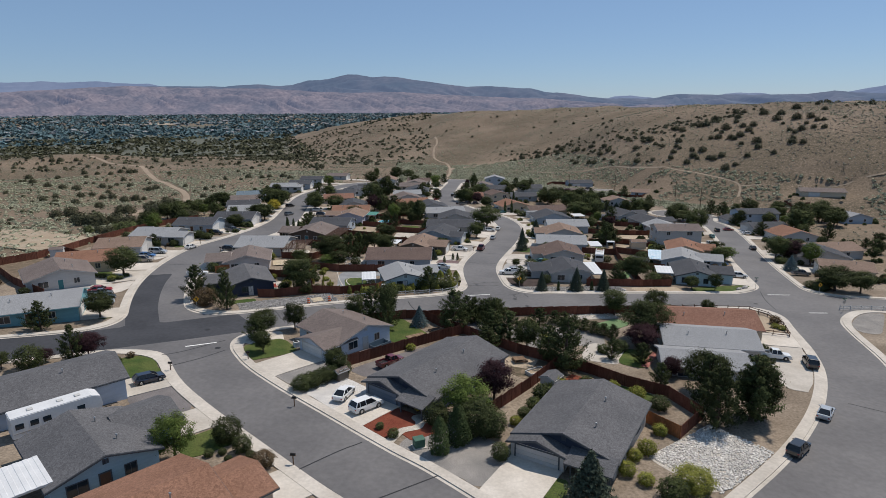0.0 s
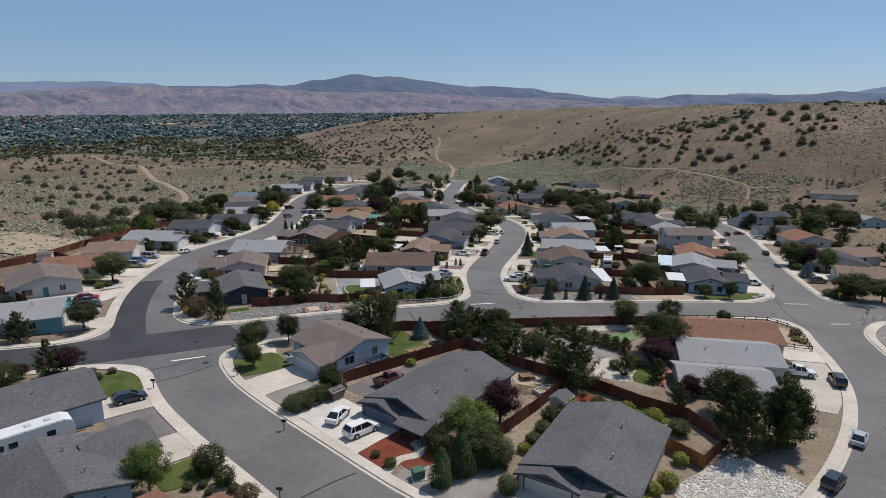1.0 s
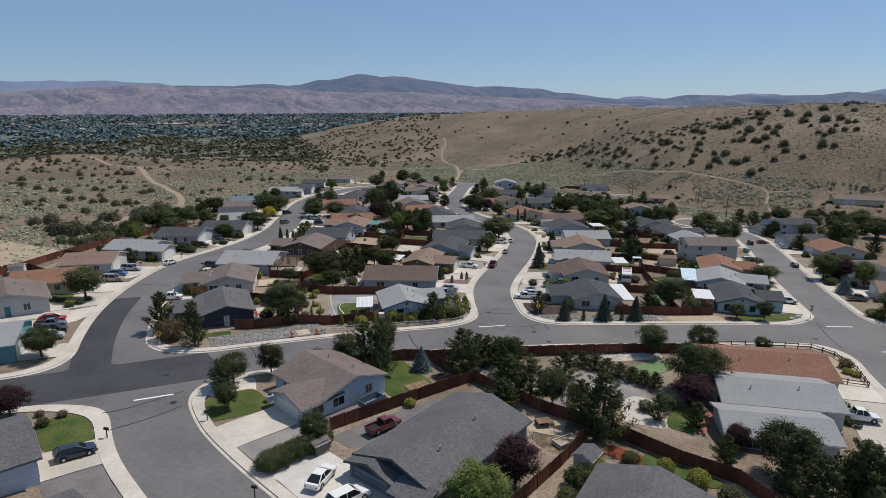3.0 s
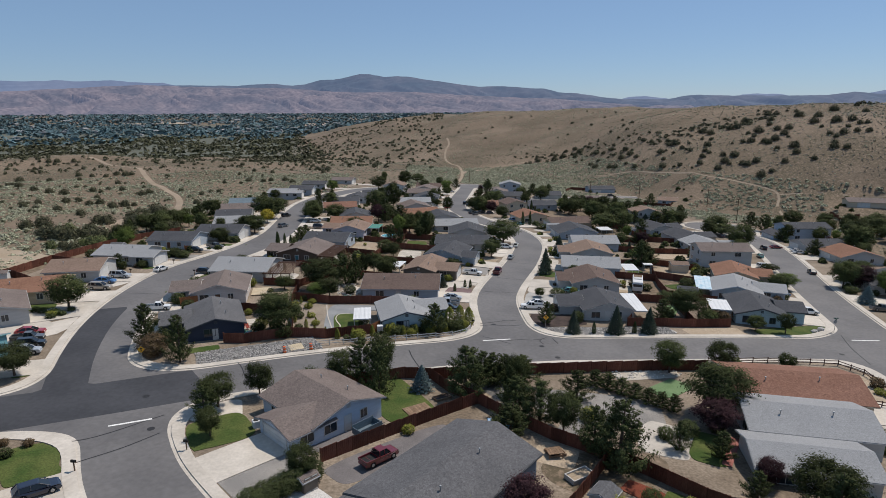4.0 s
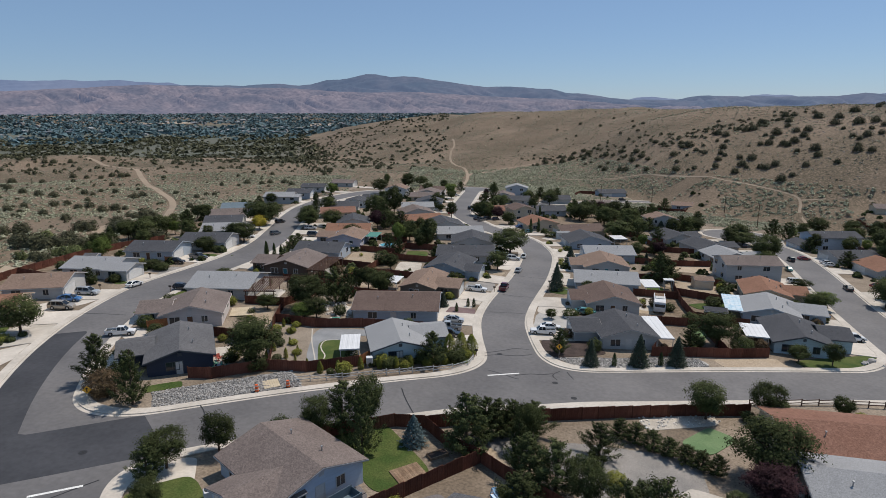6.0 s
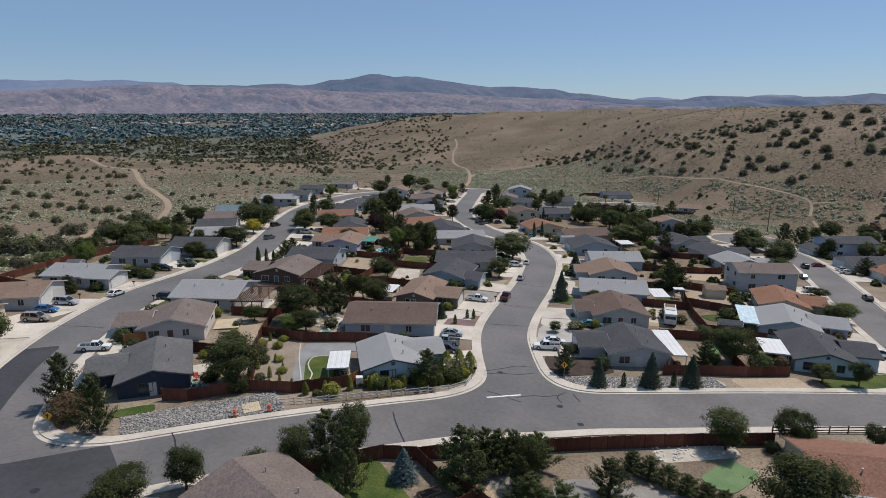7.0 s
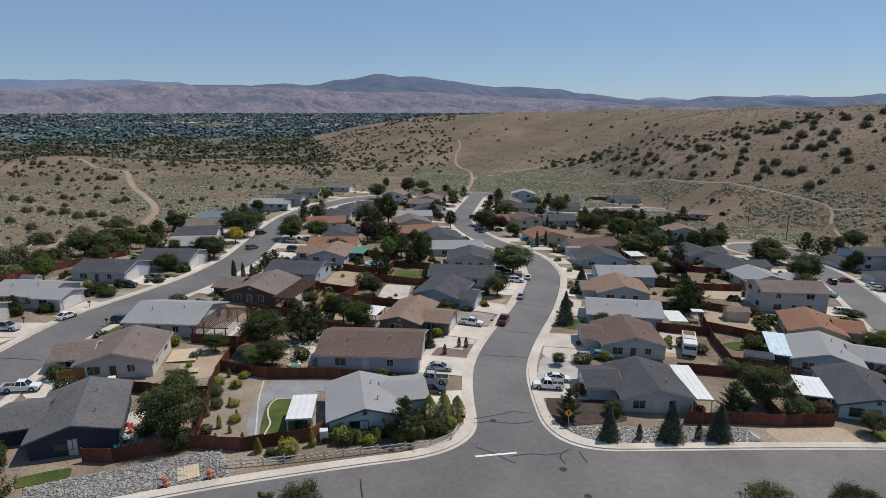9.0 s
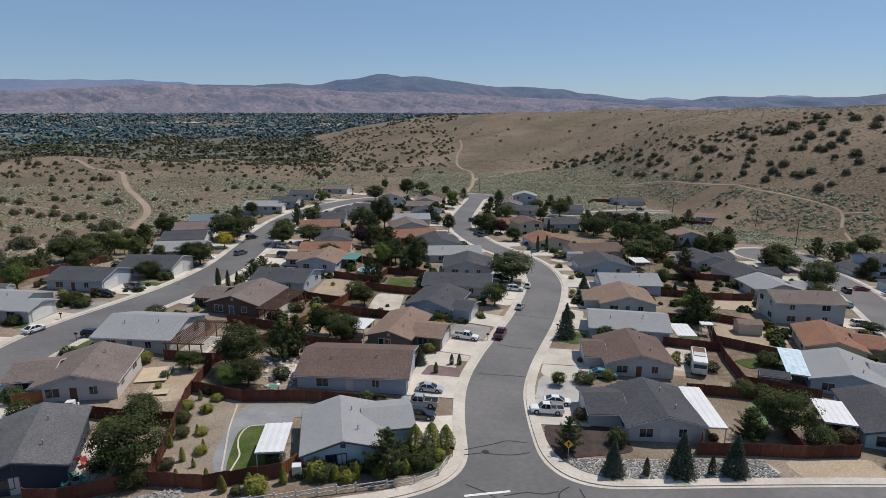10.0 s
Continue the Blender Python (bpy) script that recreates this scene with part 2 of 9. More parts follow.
def thing(name, m, label, category, group="", kind=""):
    ob = new(name)
    ob.empty_display_size = 0.5
    ob.matrix_basis = m
    return tagged(ob, label, category, group, kind)


def structure(name, verts, faces, mat, label="", smooth=False):
    me = bpy.data.meshes.new(name)
    me.from_pydata([tuple(map(float, v)) for v in verts], [], faces)
    me.materials.append(mat)
    if smooth:
        me.shade_smooth()
    return tagged(new(name, me), label, kind="structure")


def add_box(bm, x0, x1, y0, y1, z0, z1, bevel=0.0):
    g = bmesh.ops.create_cube(bm, size=1.0, matrix=Matrix.Translation(((x0 + x1) / 2, (y0 + y1) / 2, (z0 + z1) / 2)) @ Matrix.Diagonal((x1 - x0, y1 - y0, z1 - z0, 1)))
    if bevel:
        edges = {e for v in g["verts"] for e in v.link_edges}
        bmesh.ops.bevel(bm, geom=list(edges), offset=bevel, segments=1, affect="EDGES")
    return bm


def box(x0, x1, y0, y1, z0, z1, bevel=0.0):
    return add_box(bmesh.new(), x0, x1, y0, y1, z0, z1, bevel)


def add_rod(bm, a, b, r0, r1, n=7):
    a, b = Vector(a), Vector(b)
    turn = (b - a).to_track_quat("Z", "Y").to_matrix().to_4x4()
    bmesh.ops.create_cone(bm, cap_ends=True, segments=n, radius1=r0, radius2=r1, depth=(b - a).length,
                          matrix=Matrix.Translation((a + b) / 2) @ turn)
    return bm


def add_prism(bm, outline, y0, y1, axis="y"):
    """An outline in x, z pushed from y0 to y1 (axis x: an outline in y, z pushed along x)."""
    put = (lambda p, q: (p[0], q, p[1])) if axis == "y" else (lambda p, q: (q, p[0], p[1]))
    a = [bm.verts.new(put(p, y0)) for p in outline]
    b = [bm.verts.new(put(p, y1)) for p in outline]
    bm.faces.new(a)
    bm.faces.new(b[::-1])
    for i in range(len(a)):
        j = (i + 1) % len(a)
        bm.faces.new((a[j], a[i], b[i], b[j]))
    return bm


def done(bm):
    bmesh.ops.recalc_face_normals(bm, faces=bm.faces)
    return bm


# ---- lie of the land ----
def plane(x, y):
    """The even slope on which the streets and houses lie."""
    return 0.84 - 0.0332 * x - 0.0411 * y


def smooth(t):
    t = np.clip(t, 0, 1)
    return t * t * (3 - 2 * t)


HILL_AZ = [-26, -18.5, -13.6, -7.6, 3, 13, 19, 25, 33, 45, 70, 100]
HILL_FOOT = [880, 700, 620, 570, 470, 352, 350, 345, 340, 335, 340, 400]
HILL_TOP = [1300, 1180, 1080, 980, 860, 720, 620, 600, 600, 600, 620, 700]
HILL_Z = [-34, -8, 14, 24, 32, 33, 34, 36, 38, 40, 40, 20]


def land(x, y):
    x, y = np.asarray(x, float), np.asarray(y, float)
    xc = np.where(x < -110, -110 + 20 * np.tanh((x + 110) / 20), x)
    base = 0.84 - 0.0332 * np.clip(xc, -140, 260) - 0.0411 * np.clip(y, -200, 760)
    dist, az = np.hypot(x, y), np.degrees(np.arctan2(x, y))
    rough = np.zeros_like(base)
    for kx, ky, ph, amp in ((0.031, 0.017, 0.3, 1.0), (-0.013, 0.037, 1.9, 0.9), (0.061, 0.043, 4.0, 0.45), (0.083, -0.071, 2.2, 0.35)):
        rough += amp * np.sin(kx * x + ky * y + ph + 1.7 * np.sin(0.011 * x - 0.019 * y + ph))
    away = np.maximum(np.maximum(-118 - x, x - 118), np.maximum(y - 425, -60 - y))
    outside = smooth(away / 60)
    valley = smooth((dist - 720) / 260)
    z = base * (1 - valley) - 34 * valley
    # the western knoll and the gully below it
    z = z + 9 * np.exp(-(((x + 400) / 150) ** 2) - ((y - 480) / 85) ** 2) - 4 * np.exp(-(((x + 190) / 60) ** 2) - ((y - 275) / 70) ** 2)
    foot, top = np.interp(az, HILL_AZ, HILL_FOOT), np.interp(az, HILL_AZ, HILL_TOP)
    crest = np.interp(az, HILL_AZ, HILL_Z)
    t = np.clip((dist - foot) / (top - foot), 0, 1)
    steep = smooth((az - 2) / 9)
    rise = (1 - steep) * (smooth(0.12 + 0.88 * t) - smooth(np.array(0.12)) * (1 - t)) + steep * (1 - (1 - t) ** 2.7)
    rise = np.where(dist < top, rise, 1 - smooth((dist - top) / 1500))
    rise = np.where(dist < foot, 0, rise) * smooth((az + 26) / 8) * smooth((112 - az) / 15)
    z = z * (1 - rise) + crest * rise
    z = z + 28 * smooth((dist - 2000) / 1800)
    z = z + rough * outside * np.where(dist < 1500, 1 + 0.7 * rise, 0.3)
    # the levelled lot of the house on the slope
    lot = smooth((27 - np.hypot(0.75 * (x - 154), 1.2 * (y - 327))) / 14)
    return z * (1 - lot) - 9.4 * lot


def spot(x, y, h=0.0, rz=0.0, scale=1.0):
    """A pose on the ground."""
    return pose(x, y, float(land(x, y)) + h, 0, 0, rz) @ Matrix.Scale(scale, 4)


def axis_lines(lo, hi, step, far):
    inner = np.arange(lo, hi + step, step)
    out, d = [], step
    while not out or out[-1] < far:
        d *= 1.16
        out.append((out[-1] if out else 0) + d)
    out = np.array(out)
    return np.concatenate([lo - out[::-1], inner, inner[-1] + out])


xs, ys = axis_lines(-440, 440, 10, 4400), axis_lines(-60, 760, 10, 4100)
gx, gy = np.meshgrid(xs, ys)
gzz = land(gx, gy)
nx, ny = len(xs), len(ys)
ground_faces = [(j * nx + i, j * nx + i + 1, (j + 1) * nx + i + 1, (j + 1) * nx + i) for j in range(ny - 1) for i in range(nx - 1)]
DESERT = material("desert_ground", (0.18, 0.135, 0.097), (0.25, 0.188, 0.138), 0.97, 0.012, 0.9, 0.42, 0.8)
nt, nd = DESERT.node_tree, DESERT.node_tree.nodes
# low sage and dry grass too small to tell apart, in drifts
tcn, vor, drift = nd.new("ShaderNodeTexCoord"), nd.new("ShaderNodeTexNoise"), nd.new("ShaderNodeTexNoise")
vor.inputs["Detail"].default_value, vor.inputs["Roughness"].default_value = 9, 0.75
vor.inputs["Scale"].default_value, drift.inputs["Scale"].default_value = 1.1, 0.02
step, dmask, tmask = nd.new("ShaderNodeMapRange"), nd.new("ShaderNodeMapRange"), nd.new("ShaderNodeMath")
step.inputs["From Min"].default_value, step.inputs["From Max"].default_value = 0.47, 0.58
step.inputs["To Min"].default_value, step.inputs["To Max"].default_value = 1, 0
dmask.inputs["From Min"].default_value, dmask.inputs["From Max"].default_value = 0.4, 0.6
dmask.inputs["To Min"].default_value, dmask.inputs["To Max"].default_value = 0.35, 0.9
tmask.operation = "MULTIPLY"
tint = nd.new("ShaderNodeMix")
tint.data_type = "RGBA"
tint.inputs[7].default_value = (0.088, 0.075, 0.049, 1)
for n in (vor, drift):
    nt.links.new(tcn.outputs["Object"], n.inputs["Vector"])
nt.links.new(vor.outputs["Fac"], step.inputs["Value"])
nt.links.new(drift.outputs["Fac"], dmask.inputs["Value"])
nt.links.new(step.outputs[0], tmask.inputs[0])
nt.links.new(dmask.outputs[0], tmask.inputs[1])
nt.links.new(tmask.outputs[0], tint.inputs["Factor"])
nt.links.new(nd["Principled BSDF"].inputs["Base Color"].links[0].from_socket, tint.inputs[6])
nt.links.new(tint.outputs[2], nd["Principled BSDF"].inputs["Base Color"])
# the irrigated valley floor is green with gardens and trees, with distance haze tinted into the colour
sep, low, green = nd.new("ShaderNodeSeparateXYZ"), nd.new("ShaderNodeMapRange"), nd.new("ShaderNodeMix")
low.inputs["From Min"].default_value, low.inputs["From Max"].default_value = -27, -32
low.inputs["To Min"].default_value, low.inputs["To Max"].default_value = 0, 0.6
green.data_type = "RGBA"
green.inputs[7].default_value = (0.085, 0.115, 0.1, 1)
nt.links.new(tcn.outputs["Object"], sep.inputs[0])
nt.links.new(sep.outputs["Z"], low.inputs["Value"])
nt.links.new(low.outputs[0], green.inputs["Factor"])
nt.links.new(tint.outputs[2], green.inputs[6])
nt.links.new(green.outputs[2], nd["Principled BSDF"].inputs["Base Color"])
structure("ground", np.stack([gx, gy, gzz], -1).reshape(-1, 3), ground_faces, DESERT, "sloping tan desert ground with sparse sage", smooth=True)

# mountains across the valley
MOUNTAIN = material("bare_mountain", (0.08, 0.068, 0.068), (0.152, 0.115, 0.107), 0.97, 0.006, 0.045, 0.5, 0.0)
# distance haze is worked into the blue of the next two base colours
BLUE_MOUNTAIN = material("haze_blue_mountain", (0.06, 0.07, 0.085), (0.085, 0.09, 0.1), 0.97, 0.004, 0.03, 0.15, 0.0)
FAR_MOUNTAIN = material("hazed_wooded_mountain", (0.03, 0.045, 0.054), (0.07, 0.07, 0.076), 0.97, 0.004, 0.03, 0.25, 0.0)
# skylines: bearing in degrees and rise over the horizon
FAR_AZ = [-180, -70, -47.6, -43.5, -41.6, -39.6, -37.6, -36, -33.8, -32.5, -24.5, -3.6, 6.1, 7.5, 8.9, 10.4, 12.7, 15.8, 16.6, 17.8, 19.5, 21.5, 25.2, 27.6, 30, 36, 70, 180]
FAR_UP = [24, 30, 36.1, 35.6, 37.9, 37, 39.3, 36.5, 36.2, 32.3, 17.4, 8, 7.5, 14.6, 15.3, 12.5, 7, 11, 16.8, 18.2, 16.3, 9.5, 16.7, 25, 24, 16, 22, 24]
MAIN_AZ = [-180, -60, -47.7, -38.1, -33.8, -29.3, -27.9, -25.9, -24.4, -23, -21.9, -20.7, -19.4, -18.1, -17, -16, -14.7, -13.7, -12.4, -11, -8.9, -5.8, -3.7, -1.6, 0, 1.5, 3, 5.1, 7, 10.8, 12, 13.5, 15.7, 19.9, 22.6, 24.4, 26.2, 28.6, 60, 180]
MAIN_UP = [12, 14, 18.4, 24.4, 32.8, 32.9, 32.2, 36.1, 36.3, 33.8, 36.6, 43.1, 44.2, 48, 53.6, 52.7, 48.2, 50.1, 48.3, 44.6, 39, 32.3, 33.1, 30.1, 28.1, 22.5, 20.5, 14.8, 11, 10.7, 15.8, 17.3, 15.2, 14.6, 14.9, 18.4, 15.7, 12.9, 14, 12]
FOOT_AZ = [-180, -60, -47.7, -43.5, -41.3, -38.1, -35.6, -32.5, -28.3, -24.5, -21.5, -17.4, -12.1, -7.9, -3.7, 1.5, 6.6, 15.8, 26.3, 60, 180]
FOOT_UP = [8, 12, 19.9, 23.2, 26.1, 30.1, 33.3, 31.3, 29.4, 30.3, 26.7, 23.2, 24.2, 19.4, 15.5, 11.4, 3.8, -1.7, -1.8, 4, 8]


def range_of_hills(name, r0, r1, bearings, rises, relief, mat, label, seed):
    """A ring of mountains with gullied flanks under a given skyline."""
    verts, faces = [], []
    az = np.radians(np.concatenate([np.arange(-180, -60, 2.0), np.arange(-60, 60, 0.2), np.arange(60, 180.1, 2.0)]))
    prof = np.interp(np.degrees(az), bearings, rises)
    prof = prof + np.array([0.9 * noise.noise(Vector((a * 55, seed, 0))) + 0.5 * noise.noise(Vector((a * 160, seed, 2))) for a in az])
    rows = 44
    for j in range(rows):
        f = j / (rows - 1)
        r = r0 + (r1 - r0) * f
        for a, p in zip(az, prof):
            x, y = r * math.sin(a), r * math.cos(a)
            top = 36 + p / 1046 * r1
            # ridges run down the flanks and fork
            wander = 0.12 * noise.noise(Vector((a * 9, f * 2.2, seed + 9)))
            spine = 1 - abs(noise.noise(Vector(((a + wander) * 30, f * 1.3, seed)))) * 2
            fork = 1 - abs(noise.noise(Vector(((a + wander) * 85, f * 3.4, seed + 3)))) * 2
            wide = noise.noise(Vector((a * 5, f * 1.5, seed + 4)))
            flank = math.sin(math.pi * min(1, f * 0.98 + 0.02))
            z = -8 + (top + 8) * (f ** (1.05 + 0.35 * wide)) + relief * flank * (0.8 * (spine - 0.6) + 0.35 * (fork - 0.6))
            verts.append((x, y, min(z, top)))
    m = len(az)
    for j in range(rows - 1):
        for i in range(m - 1):
            faces.append((j * m + i, j * m + i + 1, (j + 1) * m + i + 1, (j + 1) * m + i))
    return structure(name, verts, faces, mat, label, smooth=True)


# blue emission stands in for the haze in front of all three ranges
for m, haze_glow in ((BLUE_MOUNTAIN, 0.24), (FAR_MOUNTAIN, 0.15), (MOUNTAIN, 0.13)):
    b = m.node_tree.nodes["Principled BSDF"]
    b.inputs["Emission Color"].default_value, b.inputs["Emission Strength"].default_value = (0.4, 0.55, 0.95, 1), haze_glow
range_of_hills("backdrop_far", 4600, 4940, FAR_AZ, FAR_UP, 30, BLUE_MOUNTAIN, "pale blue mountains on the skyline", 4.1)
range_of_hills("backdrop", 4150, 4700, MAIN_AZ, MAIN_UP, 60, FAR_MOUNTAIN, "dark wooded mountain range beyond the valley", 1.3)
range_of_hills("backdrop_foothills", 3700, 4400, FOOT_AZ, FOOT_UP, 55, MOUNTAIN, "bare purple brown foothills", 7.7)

# ---- streets ----
STREETS = [
    ([(22, 33), (9, 41.5), (-5, 52.0), (-11, 55.8), (-21.6, 63.1), (-30.5, 69.3), (-38.5, 75.8), (-46, 84.5), (-50, 90)], 4.35),
    ([(-130, 46), (-100, 62), (-70, 78), (-56, 87.5), (-40, 99.5), (-25, 109.5), (-5, 120), (15, 126), (40, 133), (62, 138), (85, 140.5), (130, 143)], 5.0),
    ([(-56, 90), (-65, 103), (-73, 118), (-79, 135), (-82.3, 153), (-81.2, 170), (-80.6, 186), (-82.8, 206), (-88, 226), (-93.5, 245), (-98.5, 263), (-103, 284), (-105, 306), (-104.5, 326), (-101, 347), (-94, 364), (-80, 374)], 4.7),
    ([(-1.7, 125), (-2.5, 131), (-4.8, 142), (-6, 152), (-5.5, 162.5), (-4, 174), (-2, 188.5), (-0.6, 207), (-0.8, 222), (-4.5, 238), (-11, 250), (-20, 262), (-28, 277), (-35, 296), (-39, 320), (-41, 350), (-44, 412)], 4.2),
    ([(66, 136), (67.5, 152), (71, 180), (76, 208), (80, 232), (82, 255), (78, 285)], 4.7),
    ([(66, 138), (64, 127), (62, 117), (60, 104), (57, 93), (52, 82), (46, 72), (39, 62.5), (30, 52), (22, 42), (16, 34)], 4.7),
    ([(-6, 350), (19, 366), (44, 388), (78, 396)], 3.8),
    ([(76, 284), (76.5, 285)], 13.0),
    ([(-43, 411), (-43, 412)], 9.0),
]


def curve_points(pts, n=4):
    """A Catmull-Rom line through the points."""
    p = [np.array(q, float) for q in pts]
    p = [2 * p[0] - p[1]] + p + [2 * p[-1] - p[-2]]
    out = []
    for i in range(1, len(p) - 2):
        for k in range(n):
            t = k / n
            out.append(0.5 * (2 * p[i] + (p[i + 1] - p[i - 1]) * t + (2 * p[i - 1] - 5 * p[i] + 4 * p[i + 1] - p[i + 2]) * t**2
                              + (3 * p[i] - p[i - 1] - 3 * p[i + 1] + p[i + 2]) * t**3))
    return np.array(out + [p[-2]])


LINES = [(curve_points(p) if len(p) > 2 else np.array(p, float), hw) for p, hw in STREETS]


def line_distance(line, x, y, signed=False):
    best, side = np.full(np.shape(x), 1e9), np.zeros(np.shape(x))
    for (ax, ay), (bx, by) in zip(line[:-1], line[1:]):
        dx, dy = bx - ax, by - ay
        t = np.clip(((x - ax) * dx + (y - ay) * dy) / (dx * dx + dy * dy), 0, 1)
        d = np.hypot(x - ax - t * dx, y - ay - t * dy)
        s = np.sign(dx * (y - ay) - dy * (x - ax))
        side = np.where(d < best, s, side)
        best = np.minimum(best, d)
    return best * side if signed else best


def street_field(x, y):
    """Distance to the nearest edge of the carriageway, below zero on it, with rounded corners where streets meet."""
    f = None
    for line, hw in LINES:
        d = line_distance(line, x, y) - hw
        if f is None:
            f = d
        else:
            h = np.maximum(9.0 - np.abs(f - d), 0) / 9.0
            f = np.minimum(f, d) - h * h * 9.0 / 4
    return f


GX, GY = np.meshgrid(np.arange(-132, 132.1, 1.0), np.arange(22, 428.1, 1.0))
FIELD = street_field(GX, GY)


def road_gap(x, y):
    """The same distance, read off the grid."""
    i, j = np.clip((x + 132), 0, FIELD.shape[1] - 1.001), np.clip((y - 22), 0, FIELD.shape[0] - 1.001)
    a, b = int(i), int(j)
    u, v = i - a, j - b
    return float((FIELD[b, a] * (1 - u) + FIELD[b, a + 1] * u) * (1 - v) + (FIELD[b + 1, a] * (1 - u) + FIELD[b + 1, a + 1] * u) * v)


def clipped(poly, k, level, keep_below):
    """Cuts a polygon of (x, y, values...) at values[k] = level."""
    out = []
    for a, b in zip(poly, poly[1:] + poly[:1]):
        fa, fb = a[2 + k] - level, b[2 + k] - level
        if not keep_below:
            fa, fb = -fa, -fb
        if fa <= 0:
            out.append(a)
        if (fa < 0) != (fb < 0) and fa != fb:
            t = fa / (fa - fb)
            out.append(tuple(p + t * (q - p) for p, q in zip(a, b)))
    return out


def band(name, lo, hi, lift, mat, label, extra=None):
    verts, faces = [], []
    fields = [FIELD] + ([extra] if extra is not None else [])
    for j in range(FIELD.shape[0] - 1):
        row = FIELD[j:j + 2]
        cand = np.nonzero((np.minimum(row[:, :-1], row[:, 1:]).min(0) < hi) & (np.maximum(row[:, :-1], row[:, 1:]).max(0) > lo))[0]
        for i in cand:
            poly = [(GX[b, a], GY[b, a], *(f[b, a] for f in fields)) for b, a in ((j, i), (j, i + 1), (j + 1, i + 1), (j + 1, i))]
            poly = clipped(poly, 0, hi, True)
            if lo > -1e8:
                poly = clipped(poly, 0, lo, False)
            if extra is not None and len(poly) > 2:
                poly = clipped(poly, 1, 0.0, True)
            if len(poly) > 2:
                k = len(verts)
                verts += [(p[0], p[1], plane(p[0], p[1]) + lift) for p in poly]
                faces.append(tuple(range(k, k + len(poly))))
    # cells share their corners
    index, shared, at = {}, [], []
    for v in verts:
        key = (round(v[0], 3), round(v[1], 3))
        if key not in index:
            index[key] = len(shared)
            shared.append(v)
        at.append(index[key])
    faces = [tuple(dict.fromkeys(at[k] for k in f)) for f in faces]
    return structure(name, shared, [f for f in faces if len(f) > 2], mat, label)


def riser(name, level, z0, z1, mat, label):
    verts, faces = [], []
    for j in range(FIELD.shape[0] - 1):
        for i in np.nonzero((FIELD[j:j + 2].min(0)[:-1] < level + 2) & (FIELD[j:j + 2].max(0)[:-1] > level - 2))[0]:
            q = [(GX[b, a], GY[b, a], FIELD[b, a] - level) for b, a in ((j, i), (j, i + 1), (j + 1, i + 1), (j + 1, i))]
            cut = []
            for a, b in zip(q, q[1:] + q[:1]):
                if (a[2] < 0) != (b[2] < 0):
                    t = a[2] / (a[2] - b[2])
                    cut.append((a[0] + t * (b[0] - a[0]), a[1] + t * (b[1] - a[1])))
            if len(cut) == 2:
                k = len(verts)
                for (x, y), z in ((cut[0], z0), (cut[1], z0), (cut[1], z1), (cut[0], z1)):
                    verts.append((x, y, plane(x, y) + z))
                faces.append((k, k + 1, k + 2, k + 3))
    return structure(name, verts, faces, mat, label)


band("road", -1e9, 0.0, 0.03, ASPHALT, "worn grey asphalt streets")
band("gutter", 0.0, 0.4, 0.036, CONCRETE, "concrete gutter beside the street")
riser("kerb", 0.4, 0.036, 0.15, CONCRETE, "low concrete kerb")
band("pavement", 0.4, 1.7, 0.15, CONCRETE, "pale concrete pavement along the kerb")
riser("pavement_edge", 1.7, -0.1, 0.15, CONCRETE, "outer edge of the pavement")
YARD = material("yard_gravel", (0.165, 0.13, 0.097), (0.27, 0.22, 0.17), 0.97, 0.11, 3.2, 0.35, 0.6)
band("ground_yards", 1.7, 27.0, 0.03, YARD, "tan gravel and bare earth of the yards", np.maximum(np.abs(GX) - 114, GY - 420))
main = line_distance(LINES[1][0], GX, GY)
cdist = line_distance(LINES[2][0], GX, GY, signed=True)
fresh_main = np.maximum(main - 5.2, (GX + 45.3) * 0.67 + (GY - 99) * 0.74)
fresh_side = np.maximum(np.maximum(np.abs(cdist) - 5.2, -cdist - 0.2), GY - 122 - 0.7 * (GX + 80))
band("road_resurfaced", -1e9, -0.05, 0.036, FRESH, "darker freshly resurfaced asphalt", np.minimum(fresh_main, fresh_side))


def ground_height(x, y):
    """The height of the ground's own mesh."""
    i, j = int(np.searchsorted(xs, x)) - 1, int(np.searchsorted(ys, y)) - 1
    u, v = (x - xs[i]) / (xs[i + 1] - xs[i]), (y - ys[j]) / (ys[j + 1] - ys[j])
    return float((gzz[j, i] * (1 - u) + gzz[j, i + 1] * u) * (1 - v) + (gzz[j + 1, i] * (1 - u) + gzz[j + 1, i + 1] * u) * v)


def strip(name, pts, width, lift, mat, label, n=6, kind="structure", drape=False):
    line = curve_points(pts, n) if len(pts) > 2 else np.linspace(pts[0], pts[1], 12)
    line = np.array(line, float)
    tang = np.gradient(line, axis=0)
    tang /= np.linalg.norm(tang, axis=1)[:, None]
    nrm = np.stack([-tang[:, 1], tang[:, 0]], 1)
    verts, faces = [], []
    for p, q in zip(line, nrm):
        for s in (-0.5, 0.5):
            a = p + q * s * width
            verts.append((a[0], a[1], (ground_height(*a) if drape else plane(*a)) + lift))
    for i in range(len(line) - 1):
        faces.append((2 * i, 2 * i + 1, 2 * i + 3, 2 * i + 2))
    return structure(name, verts, faces, mat, label)


